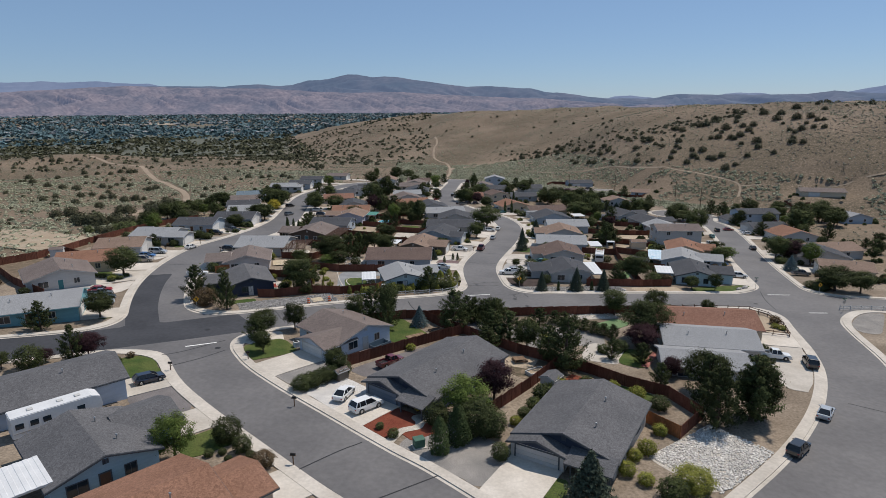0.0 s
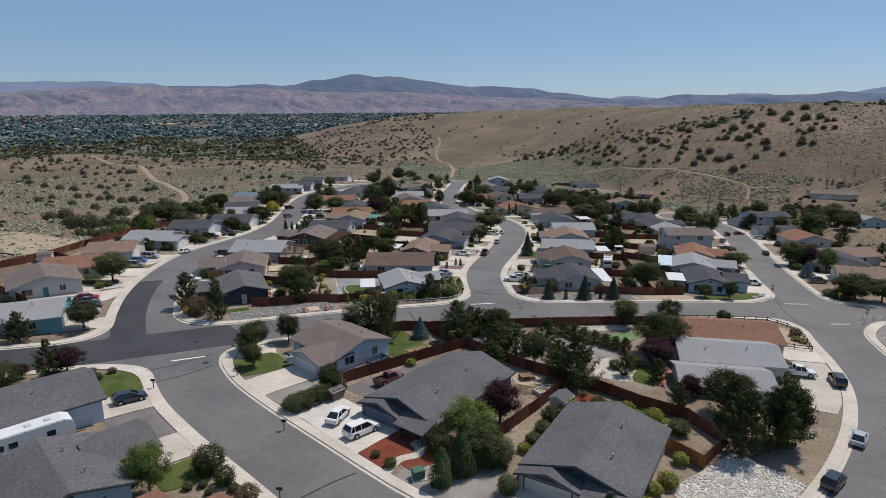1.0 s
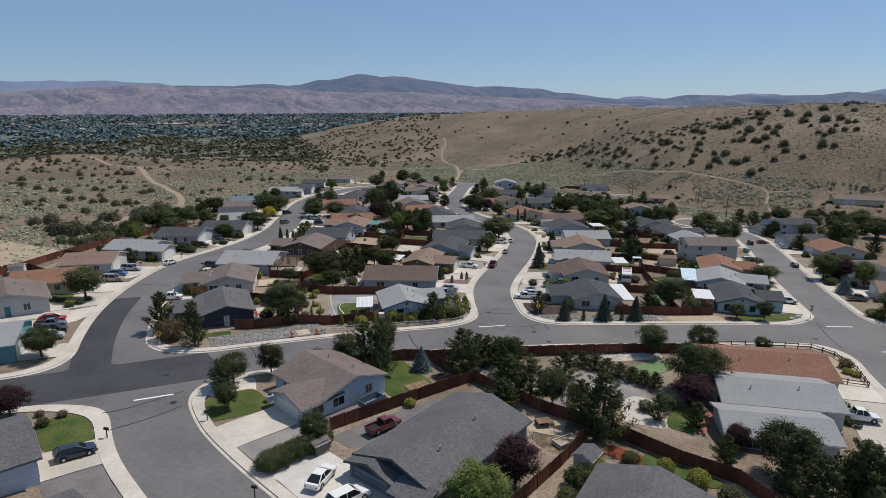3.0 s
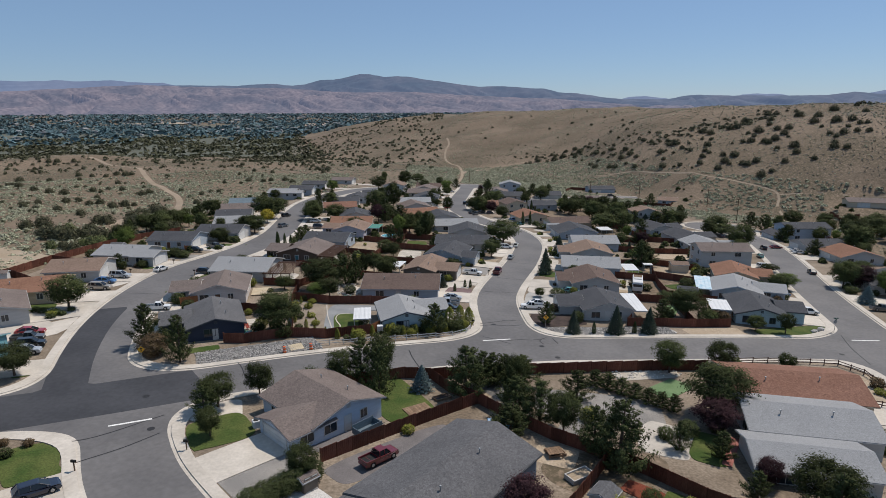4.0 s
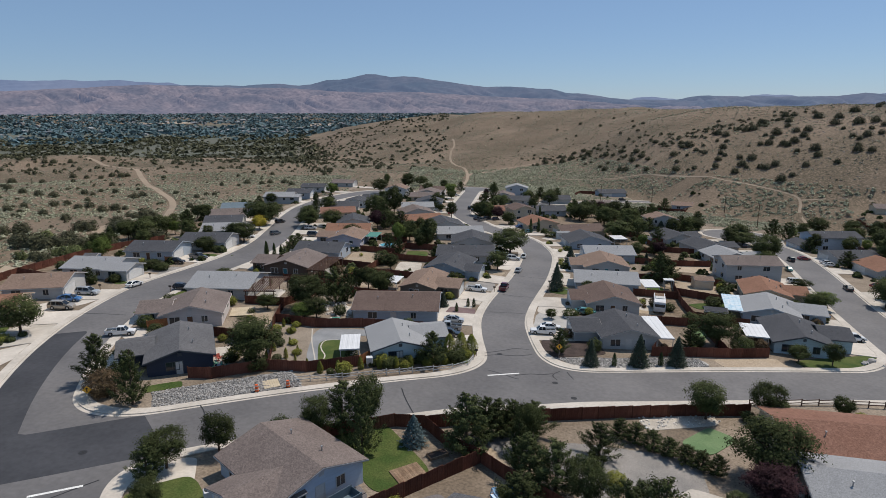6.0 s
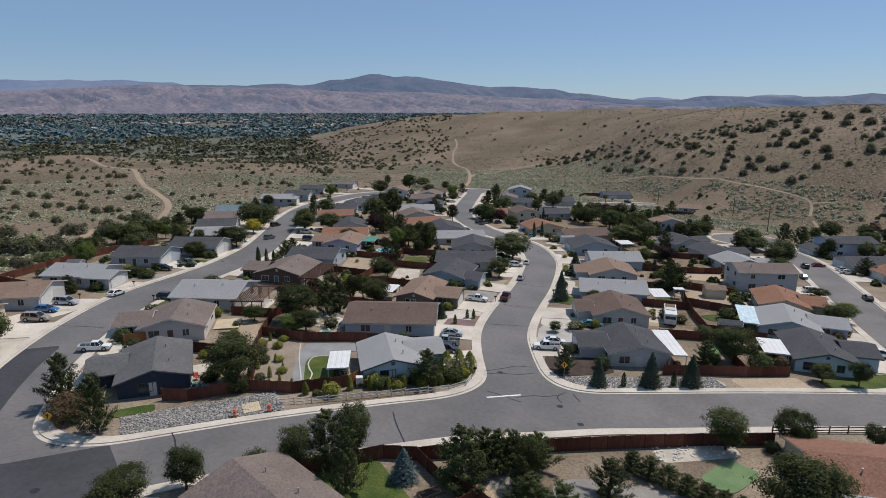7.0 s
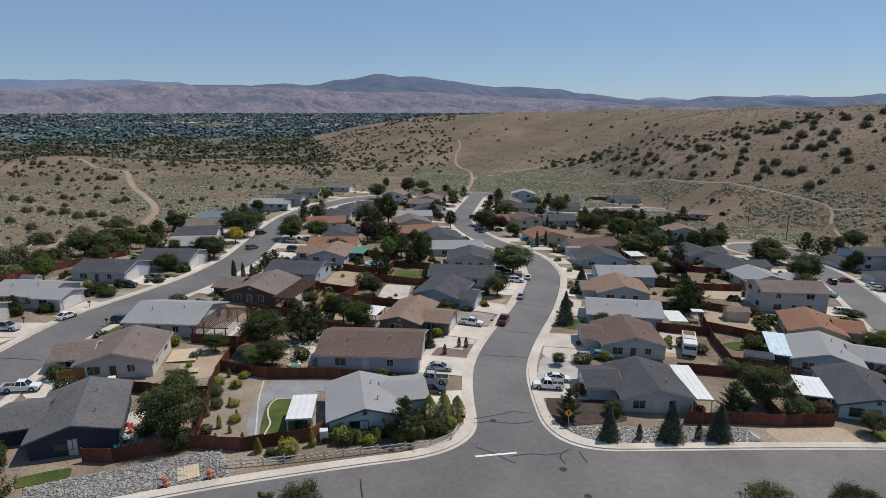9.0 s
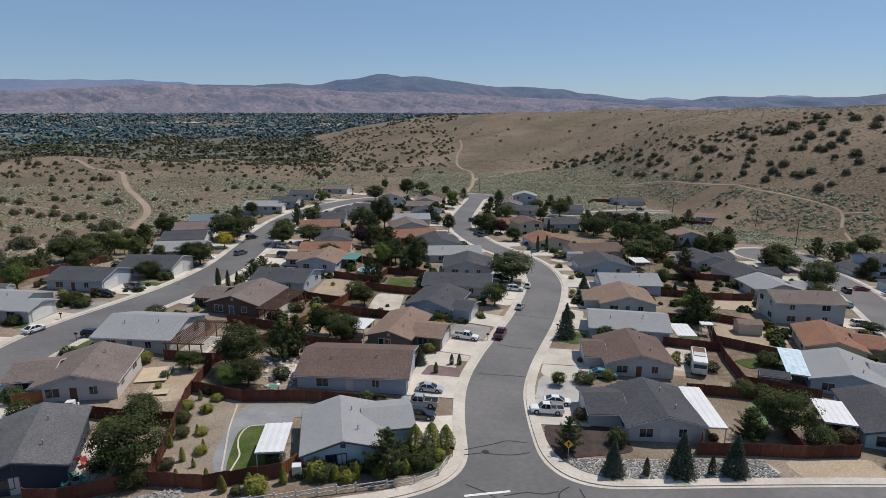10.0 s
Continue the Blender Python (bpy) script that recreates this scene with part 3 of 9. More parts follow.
# stop lines, sealed cracks, covers
strip("stop_line", [(-6.3, 124.3), (-1.6, 126.4)], 0.35, 0.045, PAINT_WHITE, "white painted stop line")
strip("stop_line", [(-47.2, 83.4), (-43.4, 86.2)], 0.35, 0.045, PAINT_WHITE, "white painted stop line")
strip("stop_line", [(61.6, 142.8), (67.1, 144.0)], 0.35, 0.045, PAINT_WHITE, "white painted stop line")
strip("stop_line", [(65.0, 129.5), (69.0, 130.4)], 0.35, 0.045, PAINT_WHITE, "white painted stop line")
for crack in (
    [(-7.9, 133.3), (-4.3, 135.8), (-2.9, 136.9), (-0.4, 137.1)],
    [(-7.7, 132.2), (-5.5, 133.3), (-4.1, 133.4), (-1.9, 133.8), (0.1, 134.9)],
    [(-6.5, 126.4), (-4.2, 125.5), (-2.3, 124.4), (-1.5, 124.2)],
    [(-2.2, 125.4), (0.1, 126.6), (1.9, 126.8), (3.6, 127.7)],
    [(4.7, 128.9), (3.8, 127.7), (3.6, 126.6), (4.2, 125.4)],
    [(5.8, 128.8), (6.2, 127.6), (6.7, 126.3)], [(-7.8, 170.9), (-4.6, 170.2), (-0.6, 170.4)],
    [(-9.2, 156.6), (-4.5, 157.2), (-1.9, 157.5)], [(-16.7, 54.3), (-13.8, 58.5), (-11.8, 60.8)],
    [(-9.3, 49.2), (-3.1, 55.2), (-0.6, 57.6)], [(-45.1, 75.8), (-42.4, 79.5), (-40.4, 83.4)],
    [(-43.0, 105.6), (-40.8, 103.5), (-38.6, 100.4)], [(-17.9, 116.6), (-16.7, 113.7), (-14.6, 109.6)],
    [(-86.0, 132.3), (-80.0, 133.6), (-75.6, 134.2)], [(61.0, 145.5), (59.4, 138.0), (58.6, 130.0)],
    [(-53.0, 78.4), (-47.6, 80.2), (-42.6, 87.4)], [(50.6, 84.0), (55.0, 81.8), (58.6, 80.4)], [(-6.2, 189.8), (-2.0, 189.2), (2.2, 189.0)],
):
    strip("crack_seal", crack, 0.17, 0.042, TAR, "dark sealed crack across the asphalt")


def disc(name, x, y, r, lift, mat, label):
    a = np.linspace(0, 2 * math.pi, 24, endpoint=False)
    verts = [(x + r * math.cos(t), y + r * math.sin(t), plane(x + r * math.cos(t), y + r * math.sin(t)) + lift) for t in a]
    return structure(name, verts, [tuple(range(24))], mat, label)


for cx, cy in ((-5.2, 133.6), (-48.0, 91.5), (3.9, 124.2), (-42.0, 84.0), (6.5, 119.6), (56.0, 134.0)):
    disc("manhole_cover", cx, cy, 0.45, 0.048, TAR, "round iron manhole cover in the street")

# desert tracks
TRACK = material("bare_track", (0.27, 0.215, 0.16), (0.32, 0.255, 0.19), 0.97, 0.05, 1.5, 0.12, 0.3)


# ---- plants ----
RNG = np.random.default_rng(7)


def leaf_mesh(name, centers, sizes, mat, out=None, stretch=1.0, rng=RNG):
    """Small three-cornered leaves or clumps; out: the way each one faces, roughly."""
    n = len(centers)
    nrm = rng.normal(size=(n, 3))
    if out is not None:
        nrm = 0.45 * nrm + 1.1 * out
    nrm /= np.linalg.norm(nrm, axis=1)[:, None] + 1e-9
    a = np.cross(nrm, rng.normal(size=(n, 3)))
    a /= np.linalg.norm(a, axis=1)[:, None] + 1e-9
    b = np.cross(nrm, a)
    s = np.asarray(sizes)[:, None] * np.ones((n, 1))
    a, b = a * s * stretch, b * s
    j = rng.uniform(0.65, 1.3, size=(3, n, 1))
    v = np.stack([centers + a * 1.1 * j[0], centers - a * 0.55 + b * 0.95 * j[1], centers - a * 0.55 - b * 0.95 * j[2]], 1).reshape(-1, 3)
    me = bpy.data.meshes.new(name)
    me.vertices.add(3 * n)
    me.vertices.foreach_set("co", v.astype(np.float32).ravel())
    me.loops.add(3 * n)
    me.loops.foreach_set("vertex_index", np.arange(3 * n, dtype=np.int32))
    me.polygons.add(n)
    me.polygons.foreach_set("loop_start", np.arange(0, 3 * n, 3, dtype=np.int32))
    me.update(calc_edges=True)
    me.materials.append(mat)
    return me


def crown_points(kind, rng, dense=1.0):
    """Leaf places, sizes and ways for a crown about 6 m high and 5 m wide, trunk base at 0."""
    if kind in ("spruce", "blue_spruce"):
        n = int(2400 * dense)
        t = rng.random(n) ** 0.6
        tier = np.floor(t * 13) / 13
        z = 5.9 - t * 5.5
        r = (0.12 + 2.3 * t) * (0.62 + 0.38 * (1 - ((t - tier) * 13) % 1)) * rng.uniform(0.45, 1.0, n) ** 0.5
        lobes = 1 + 0.18 * np.sin(7 * rng.random(n) * 6.28)
        a = rng.random(n) * 6.283
        r *= 1 + 0.16 * np.sin(a * 9 + tier * 40) * lobes
        c = np.stack([r * np.cos(a), r * np.sin(a), z - 0.12 * r], 1)
        out = np.stack([np.cos(a), np.sin(a), 0.5 + 0 * a], 1)
        return c, rng.uniform(0.1, 0.2, n) / dense ** 0.5, out
    if kind in ("cypress", "golden"):
        n = int(1200 * dense)
        t = rng.random(n)
        z = 0.15 + t * 5.85
        r = 1.9 * np.sqrt(np.clip(np.sin(np.pi * (0.1 + 0.9 * t) ** 0.75), 0, 1)) * rng.uniform(0.6, 1.0, n) * (1 - 0.35 * t)
        a = rng.random(n) * 6.283
        r *= 1 + 0.12 * np.sin(3 * a + 5 * t)
        c = np.stack([r * np.cos(a), r * np.sin(a), z], 1)
        out = np.stack([np.cos(a), np.sin(a), 0.7 + 0 * a], 1)
        return c, rng.uniform(0.12, 0.24, n) / dense ** 0.5, out
    if kind in ("bush", "russet"):
        # a closed rounded shell, lumpy, with stray tips
        n = int(620 * dense)
        d = rng.normal(size=(n, 3))
        d /= np.linalg.norm(d, axis=1)[:, None]
        ph = rng.uniform(0, 6.28, 6)
        lump = 1 + 0.1 * np.sin(3 * d[:, 0] * 2 + ph[0]) * np.sin(4.2 * d[:, 1] + ph[1]) + 0.09 * np.sin(7 * d[:, 0] + ph[2]) * np.sin(6 * d[:, 2] + ph[3]) + 0.07 * np.sin(11 * d[:, 1] + ph[4])
        q = lump * np.where(rng.random(n) < 0.06, rng.uniform(1.0, 1.16, n), rng.uniform(0.72, 1.0, n))
        c = d * q[:, None] * np.array([2.3, 2.3, 2.9]) + np.array([0, 0, 2.75])
        c[:, 2] = np.maximum(c[:, 2], 0.1)
        return c, rng.uniform(0.2, 0.36, n) / dense ** 0.5, d + np.array([0, 0, 0.3])
    if kind == "pine":
        # boughs that sweep out and up, needles along their outer parts
        boughs, cs, outs = 58, [], []
        for i in range(boughs):
            t = ((i + rng.random()) / boughs) ** 1.15
            a = i * 2.4 + rng.uniform(-0.4, 0.4)
            reach = 2.35 * (1 - t) ** 0.55 * min(1, 0.72 + 2.5 * t) * rng.uniform(0.45, 1.25)
            z0 = 0.25 + 5.0 * t
            k = max(8, int(55 * dense * (0.35 + reach / 2.4)))
            u = rng.uniform(0.3, 1.04, k) ** 0.8
            spread = (0.07 + 0.13 * (1 - np.abs(u - 0.5))) * (0.5 + 0.25 * reach)
            side = rng.normal(size=(k, 3)) * spread[:, None]
            ctr = np.stack([reach * u * math.cos(a), reach * u * math.sin(a), z0 + 0.55 * reach * u * u - 0.1 * u], 1)
            cs.append(ctr + side * np.array([1, 1, 0.75]))
            outs.append(side / (spread[:, None] + 1e-6) * 0.6 + np.array([0.7 * math.cos(a), 0.7 * math.sin(a), 0.7]))
        c = np.concatenate(cs)
        c[:, 2] = np.maximum(c[:, 2], 0.12)
        return c, rng.uniform(0.07, 0.15, len(c)) / dense ** 0.5, np.concatenate(outs)
    blobs, per = 120, 30
    cs, outs, sz = [], [], []
    lean = rng.uniform(0, 6.28, 3)
    for i in range(blobs):
        a, z = rng.random() * 6.283, rng.uniform(-1, 1)
        q, rad = math.sqrt(1 - z * z), rng.uniform(0.3, 1) ** 0.45
        wob = 1 + 0.15 * math.sin(2 * a + lean[0]) + 0.12 * math.sin(5 * a + lean[1]) + 0.1 * math.sin(3 * z + lean[2])
        b = np.array([2.15 * q * rad * wob * math.cos(a), 2.15 * q * rad * wob * math.sin(a), 3.6 + (2.0 if z > 0 else 2.1) * rad * z * (0.9 + 0.1 * wob)])
        k = int(per * dense * rng.uniform(0.6, 1.4))
        d = rng.normal(size=(k, 3))
        cs.append(b + d * 0.3 * np.array([1, 1, 0.8]))
        core = b - np.array([0, 0, 2.6])
        outs.append(0.5 * d + 0.9 * core / (np.linalg.norm(core) + 0.3) + np.array([0, 0, 0.4]))
        sz.append(rng.uniform(0.08, 0.17, k))
    c = np.concatenate(cs)
    c[:, 2] = np.maximum(c[:, 2], 0.3)
    return c, np.concatenate(sz) / dense ** 0.5, np.concatenate(outs)


def trunk_mesh(kind, rng):
    bm = bmesh.new()
    lean = rng.uniform(-0.12, 0.12, 2)
    top = 5.4 if kind in ("spruce", "blue_spruce", "pine", "cypress", "golden") else 3.4
    knee = (lean[0], lean[1], top * 0.45)
    add_rod(bm, (0, 0, -0.3), knee, 0.17, 0.12)
    add_rod(bm, knee, (lean[0] * 2.2, lean[1] * 2.2, top), 0.12, 0.03)
    if kind in ("bush", "russet"):
        return bm
    if top < 4:
        for i in range(7):
            a = i * 0.9 + rng.random()
            z = rng.uniform(1.3, 2.6)
            add_rod(bm, (lean[0], lean[1], z), (1.5 * math.cos(a), 1.5 * math.sin(a), z + rng.uniform(0.9, 1.9)), 0.065, 0.015, 5)
    else:
        for i in range(9):
            a, z = i * 2.4, 0.6 + i * 0.48
            r = 1.5 * (1 - z / 6.5)
            add_rod(bm, (lean[0], lean[1], z), (r * math.cos(a), r * math.sin(a), z + 0.1), 0.04, 0.01, 5)
    return bm


PLANTS = {
    "deciduous": ("tree", "leafy green shade tree with an uneven crown", "tree", "deciduous", "deciduous", 5),
    "bright": ("tree", "bright yellow-green leafy garden tree", "tree", "deciduous", "bright", 2),
    "pine": ("pine_tree", "dense dark green pine with a ragged outline", "tree", "pine", "pine", 3),
    "spruce": ("spruce_tree", "green cone-shaped spruce with tiered branches", "tree", "spruce", "spruce", 2),
    "blue_spruce": ("spruce_tree", "silvery blue cone-shaped spruce on a lawn", "tree", "spruce", "blue_spruce", 1),
    "plum": ("plum_tree", "dark purple-leaved ornamental plum tree", "tree", "deciduous", "plum", 2),
    "yellow": ("tree", "yellow-leaved garden tree beside the street", "tree", "deciduous", "yellow", 1),
    "cypress": ("cypress", "slim dark green columnar cypress", "shrub", "cypress", "cypress", 2),
    "golden": ("cypress", "small golden green cone-shaped conifer", "shrub", "cypress", "golden", 2),
    "round_bush": ("bush", "rounded dense green garden bush", "shrub", "bush", "deciduous", 2),
    "golden_bush": ("bush", "low yellow-green garden bush", "shrub", "bush", "golden", 2),
    "russet_bush": ("bush", "rounded russet brown garden bush", "shrub", "russet", "russet", 1),
    "dark_bush": ("bush", "sprawling dark green juniper bush", "shrub", "bush", "pine", 2),
}
STOCK = {}


HOUSE_BOXES = []


def free_spot(x, y):
    """The nearest place clear of streets, pavements and house walls."""
    for _ in range(40):
        moved = False
        g = road_gap(x, y)
        if g < 2.4 and -128 < x < 128 and y < 424:
            dx, dy = road_gap(x + 0.5, y) - road_gap(x - 0.5, y), road_gap(x, y + 0.5) - road_gap(x, y - 0.5)
            n = math.hypot(dx, dy) or 1.0
            x, y, moved = x + 0.3 * dx / n, y + 0.3 * dy / n, True
        for inv, a, b in HOUSE_BOXES:
            q = inv @ Vector((x, y, 0))
            ex, ey = a + 0.7 - abs(q.x), b + 0.7 - abs(q.y)
            if ex > 0 and ey > 0:
                if ex < ey:
                    q.x += math.copysign(ex + 0.05, q.x)
                else:
                    q.y += math.copysign(ey + 0.05, q.y)
                p = inv.inverted() @ q
                x, y, moved = p.x, p.y, True
        if not moved:
            break
    return x, y


def plant(kind, x, y, h, w):
    """A tree or bush of that height and crown width. Its first ones are built, the others are copies."""
    name, label, cat, form, leaf, variants = PLANTS[kind]
    x, y = free_spot(x, y)
    w = w * 1.22 if form == "spruce" else w
    near = 2 if y < 165 and -70 < x < 50 else 1 if y < 235 else 0
    big = form in ("bush", "russet") and w > 3.2
    made = STOCK.setdefault((kind, near, big), [])
    m = spot(x, y, 0, RNG.uniform(0, 360)) @ Matrix.Diagonal((w / 4.9, w / 4.9, h / 5.9, 1))
    if len(made) < variants:
        rng = np.random.default_rng(sum(map(ord, kind)) + 31 * len(made) + 7 * near)
        t = thing(name, m, label, cat)
        c, s, o = crown_points(form, rng, (1.1, 2.0, 3.2)[near] * (3.0 if big and near else 1.0))
        part("trunk", trunk_mesh(form, rng), BARK, t)
        part("crown", leaf_mesh("crown", c, s, LEAF[leaf], o, 1.3, rng), None, t)
        made.append(t)
        t["base"] = 1
        return t
    src = made[int(RNG.integers(len(made)))]
    keep = src.matrix_basis.copy()
    src.scale = (1, 1, 1)
    t = copy_thing(src, m)
    src.matrix_basis = keep
    t.matrix_basis = m
    return t


# ---- houses ----
OVER, PITCH = 0.45, 0.29


def gable(l, w, ridge, h, pitch=PITCH, over=OVER):
    """Walls and roof of one block about its middle; ridge: the axis along which it runs."""
    walls, roof, trim = bmesh.new(), bmesh.new(), bmesh.new()
    a, b = (w / 2, l / 2) if ridge == "x" else (l / 2, w / 2)
    ax = "x" if ridge == "x" else "y"
    top = h + a * pitch
    add_prism(walls, [(-a, -1.6), (a, -1.6), (a, h), (0, top), (-a, h)], -b, b, ax)
    e, th = a + over, 0.17
    drop = over * pitch
    outline = [(-e, h - drop), (0, top), (e, h - drop), (e, h - drop + th), (0, top + th), (-e, h - drop + th)]
    add_prism(roof, outline, -b - over, b + over, ax)
    for s in (-1, 1):
        f = [(-e - 0.02, h - drop - 0.06), (0, top - 0.07), (e + 0.02, h - drop - 0.06), (e + 0.02, h - drop + th - 0.07), (0, top + th - 0.07), (-e - 0.02, h - drop + th - 0.07)]
        y0 = s * (b + over)
        add_prism(trim, f, y0, y0 + s * 0.05, ax)
    for s in (-1, 1):
        lo, hi = sorted((s * e, s * (e + 0.06)))
        if ax == "y":
            add_box(trim, lo, hi, -b - over, b + over, h - drop - 0.03, h - drop + th - 0.08)
        else:
            add_box(trim, -b - over, b + over, lo, hi, h - drop - 0.03, h - drop + th - 0.08)
    return done(walls), done(roof), done(trim)


SHARED = {}
# pale blue boards given a mid grey that puts their shade into the colour
GREY_FASCIA = material("shade_grey_fascia", (0.26, 0.27, 0.29), (0.31, 0.32, 0.34), 0.8, 0.6, 8.0, 0.1, 0.1)


def shared_mesh(key, build, mat):
    if key not in SHARED:
        me = bpy.data.meshes.new(key)
        bm = build()
        bm.to_mesh(me)
        bm.free()
        me.materials.append(mat)
        SHARED[key] = me
    return SHARED[key]


def window_frame(w, h):
    def build():
        bm = bmesh.new()
        t = 0.09
        add_box(bm, -w / 2 - t, w / 2 + t, -0.05, 0.03, h / 2, h / 2 + t)
        add_box(bm, -w / 2 - t, w / 2 + t, -0.07, 0.03, -h / 2 - t, -h / 2)
        add_box(bm, -w / 2 - t, -w / 2, -0.05, 0.03, -h / 2, h / 2)
        add_box(bm, w / 2, w / 2 + t, -0.05, 0.03, -h / 2, h / 2)
        add_box(bm, -0.03, 0.03, -0.03, 0.03, -h / 2, h / 2)
        return bm
    return build


def garage_panels(w):
    def build():
        bm = bmesh.new()
        for i in range(4):
            add_box(bm, -w / 2, w / 2, -0.05, 0.02, 0.02 + i * 0.53, 0.02 + i * 0.53 + 0.5, 0.02)
        return bm
    return build


def garage_jamb(w):
    def build():
        bm = bmesh.new()
        add_box(bm, -w / 2 - 0.14, -w / 2, -0.08, 0.02, 0, 2.26)
        add_box(bm, w / 2, w / 2 + 0.14, -0.08, 0.02, 0, 2.26)
        add_box(bm, -w / 2 - 0.14, w / 2 + 0.14, -0.08, 0.02, 2.14, 2.28)
        return bm
    return build


def front_jamb():
    bm = bmesh.new()
    add_box(bm, -0.58, -0.46, -0.06, 0.02, 0, 2.05)
    add_box(bm, 0.46, 0.58, -0.06, 0.02, 0, 2.05)
    add_box(bm, -0.58, 0.58, -0.06, 0.02, 2.05, 2.17)
    return bm


DOORS = [siding("white_door_paint", (0.5, 0.49, 0.47)), siding("teal_door_paint", (0.05, 0.16, 0.18)), siding("brown_door_paint", (0.13, 0.07, 0.045))]


def edge_pose(l, w, edge, off, z):
    """On one wall of a block: 0 the front (-y), 1 the right (+x), 2 the back, 3 the left."""
    if edge == 0:
        return pose(off, -w / 2, z)
    if edge == 1:
        return pose(l / 2, off, z, 0, 0, 90)
    if edge == 2:
        return pose(-off, w / 2, z, 0, 0, 180)
    return pose(-l / 2, -off, z, 0, 0, -90)


def vent_pipe(house_ob, x, y, z):
    bm = bmesh.new()
    add_rod(bm, (0, 0, -0.3), (0, 0, 0.42), 0.07, 0.07, 8)
    add_rod(bm, (0, 0, 0.42), (0, 0, 0.52), 0.13, 0.1, 8)
    part("vent_pipe", bm, STEEL, house_ob, "", pose(x, y, z))


ROOF_WORDS = {"grey": "grey shingle", "slate": "dark slate shingle", "lightgrey": "light grey shingle", "taupe": "taupe shingle", "brown": "brown shingle",
              "brownred": "brick-brown shingle", "terra": "terracotta shingle", "tan": "tan shingle", "teal": "blue-grey"}
WALL_WORDS = {"slateblue": "slate blue", "greywall": "warm grey", "bluewall": "pale blue", "tealwall": "teal blue", "greyw": "light grey", "bluew": "grey blue",
              "tan": "tan", "greige": "greige", "navy": "navy blue", "darkbrown": "dark brown", "lav": "lavender grey", "cyan": "pale cyan",
              "darkgrey": "dark grey", "teal": "deep teal", "white": "white"}
FOOTPRINTS = []


def house(x, y, rot, l, w, ridge, roof, wall, garage=None, wings=(), h=2.55, trim="light", goff=None, drive=True, detail=2, storeys=1, lift=0.0):
    """A house with its middle at x, y and its front wall turned by rot. l, w: the roof's outline. wings: (x, y, l, w, ridge) blocks built on to it."""
    z0 = plane(x, y) + lift
    base = pose(x, y, z0, 0, 0, rot)
    words = f"{'two-storey' if storeys == 2 else 'single-storey'} {WALL_WORDS[wall]} house with a {ROOF_WORDS[roof]} gable roof"
    ho = thing("house", base, words, "house")
    tm = TRIM if trim == "light" else DARK_TRIM
    hh = h if storeys == 1 else 5.0
    blocks = [(0, 0, l - 2 * OVER, w - 2 * OVER, ridge, hh)] + [(a, b, c - 2 * OVER, d - 2 * OVER, e, h - 0.12) for a, b, c, d, e in wings]
    for i, (cx, cy, bl, bw, rd, bh) in enumerate(blocks):
        wl, rf, tr = gable(bl, bw, rd, bh)
        at = pose(cx, cy, 0)
        wo = part("wall", wl, WALLS[wall], ho, "", at)
        part("roof", rf, ROOFS[roof], ho, "", at)
        part("fascia", tr, tm if trim == "dark" else GREY_FASCIA if wall == "bluewall" else WALLS[wall], ho, "", at)
        FOOTPRINTS.append((x, y, math.hypot(l, w) / 2))
        HOUSE_BOXES.append(((pose(x, y, 0, 0, 0, rot) @ at).inverted(), bl / 2, bw / 2))
        if detail:
            run = [0, 1, 2, 3] if detail > 1 else [0, 1]
            for edge in run:
                if edge == garage and (i == 0 and not wings or i == 1):
                    continue
                length = bl if edge in (0, 2) else bw
                spots = (-0.27, 0.22) if length > 9 else ((-0.12,) if length > 5 else ())
                if i and edge != 0:
                    continue
                for lev in range(storeys if i == 0 else 1):
                    for k, f in enumerate(spots):
                        ww, wh = (1.7, 1.2) if (k + edge + lev) % 2 == 0 else (1.0, 1.1)
                        fr = part("window", shared_mesh(f"window_{ww}_{wh}_{trim}", window_frame(ww, wh), tm), None, ho, "",
                                  pose(cx, cy, 0) @ edge_pose(bl, bw, edge, f * length, 1.5 + 2.6 * lev))
                        part("pane", shared_mesh(f"pane_{ww}_{wh}", lambda: box(-ww / 2, ww / 2, -0.02, 0.02, -wh / 2, wh / 2), PANE), None, fr)
            if i == 0 and detail > 1 and garage != 0:
                dm = DOORS[int(abs(x * 3 + y)) % len(DOORS)]
                at_d = at @ edge_pose(bl, bw, 0, -0.02 * bl, 0.03)
                dr = part("front_door", shared_mesh(f"front_door_{dm.name}", lambda: box(-0.46, 0.46, -0.04, 0.02, 0, 2.03, 0.012), dm), None, ho, "panelled front door", at_d)
                part("door_frame", shared_mesh(f"front_jamb_{trim}", front_jamb, tm), None, dr)
                part("door_handle", shared_mesh("front_handle", lambda: box(0.34, 0.4, -0.1, -0.04, 0.95, 1.05, 0.01), STEEL), None, dr)
            if i == 0 and detail > 1:
                for s in ((0, 2) if rd == "y" else (3, 1)):
                    gv = bmesh.new()
                    for q in range(5):
                        add_box(gv, -0.28, 0.28, -0.05, 0.02, q * 0.11, q * 0.11 + 0.07)
                    part("gable_vent", gv, tm, ho, "slatted gable vent", edge_pose(bl, bw, s, 0, bh + (bl if rd == "y" else bw) / 2 * PITCH - 0.95))
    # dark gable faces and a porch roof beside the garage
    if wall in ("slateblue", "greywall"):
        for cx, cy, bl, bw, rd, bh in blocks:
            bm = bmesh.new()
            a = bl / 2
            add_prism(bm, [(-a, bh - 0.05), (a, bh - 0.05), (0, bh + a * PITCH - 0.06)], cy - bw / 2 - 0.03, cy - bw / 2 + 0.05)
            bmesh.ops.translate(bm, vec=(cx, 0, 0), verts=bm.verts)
            part("gable", done(bm), WALLS["navy"], ho, "dark navy gable face")
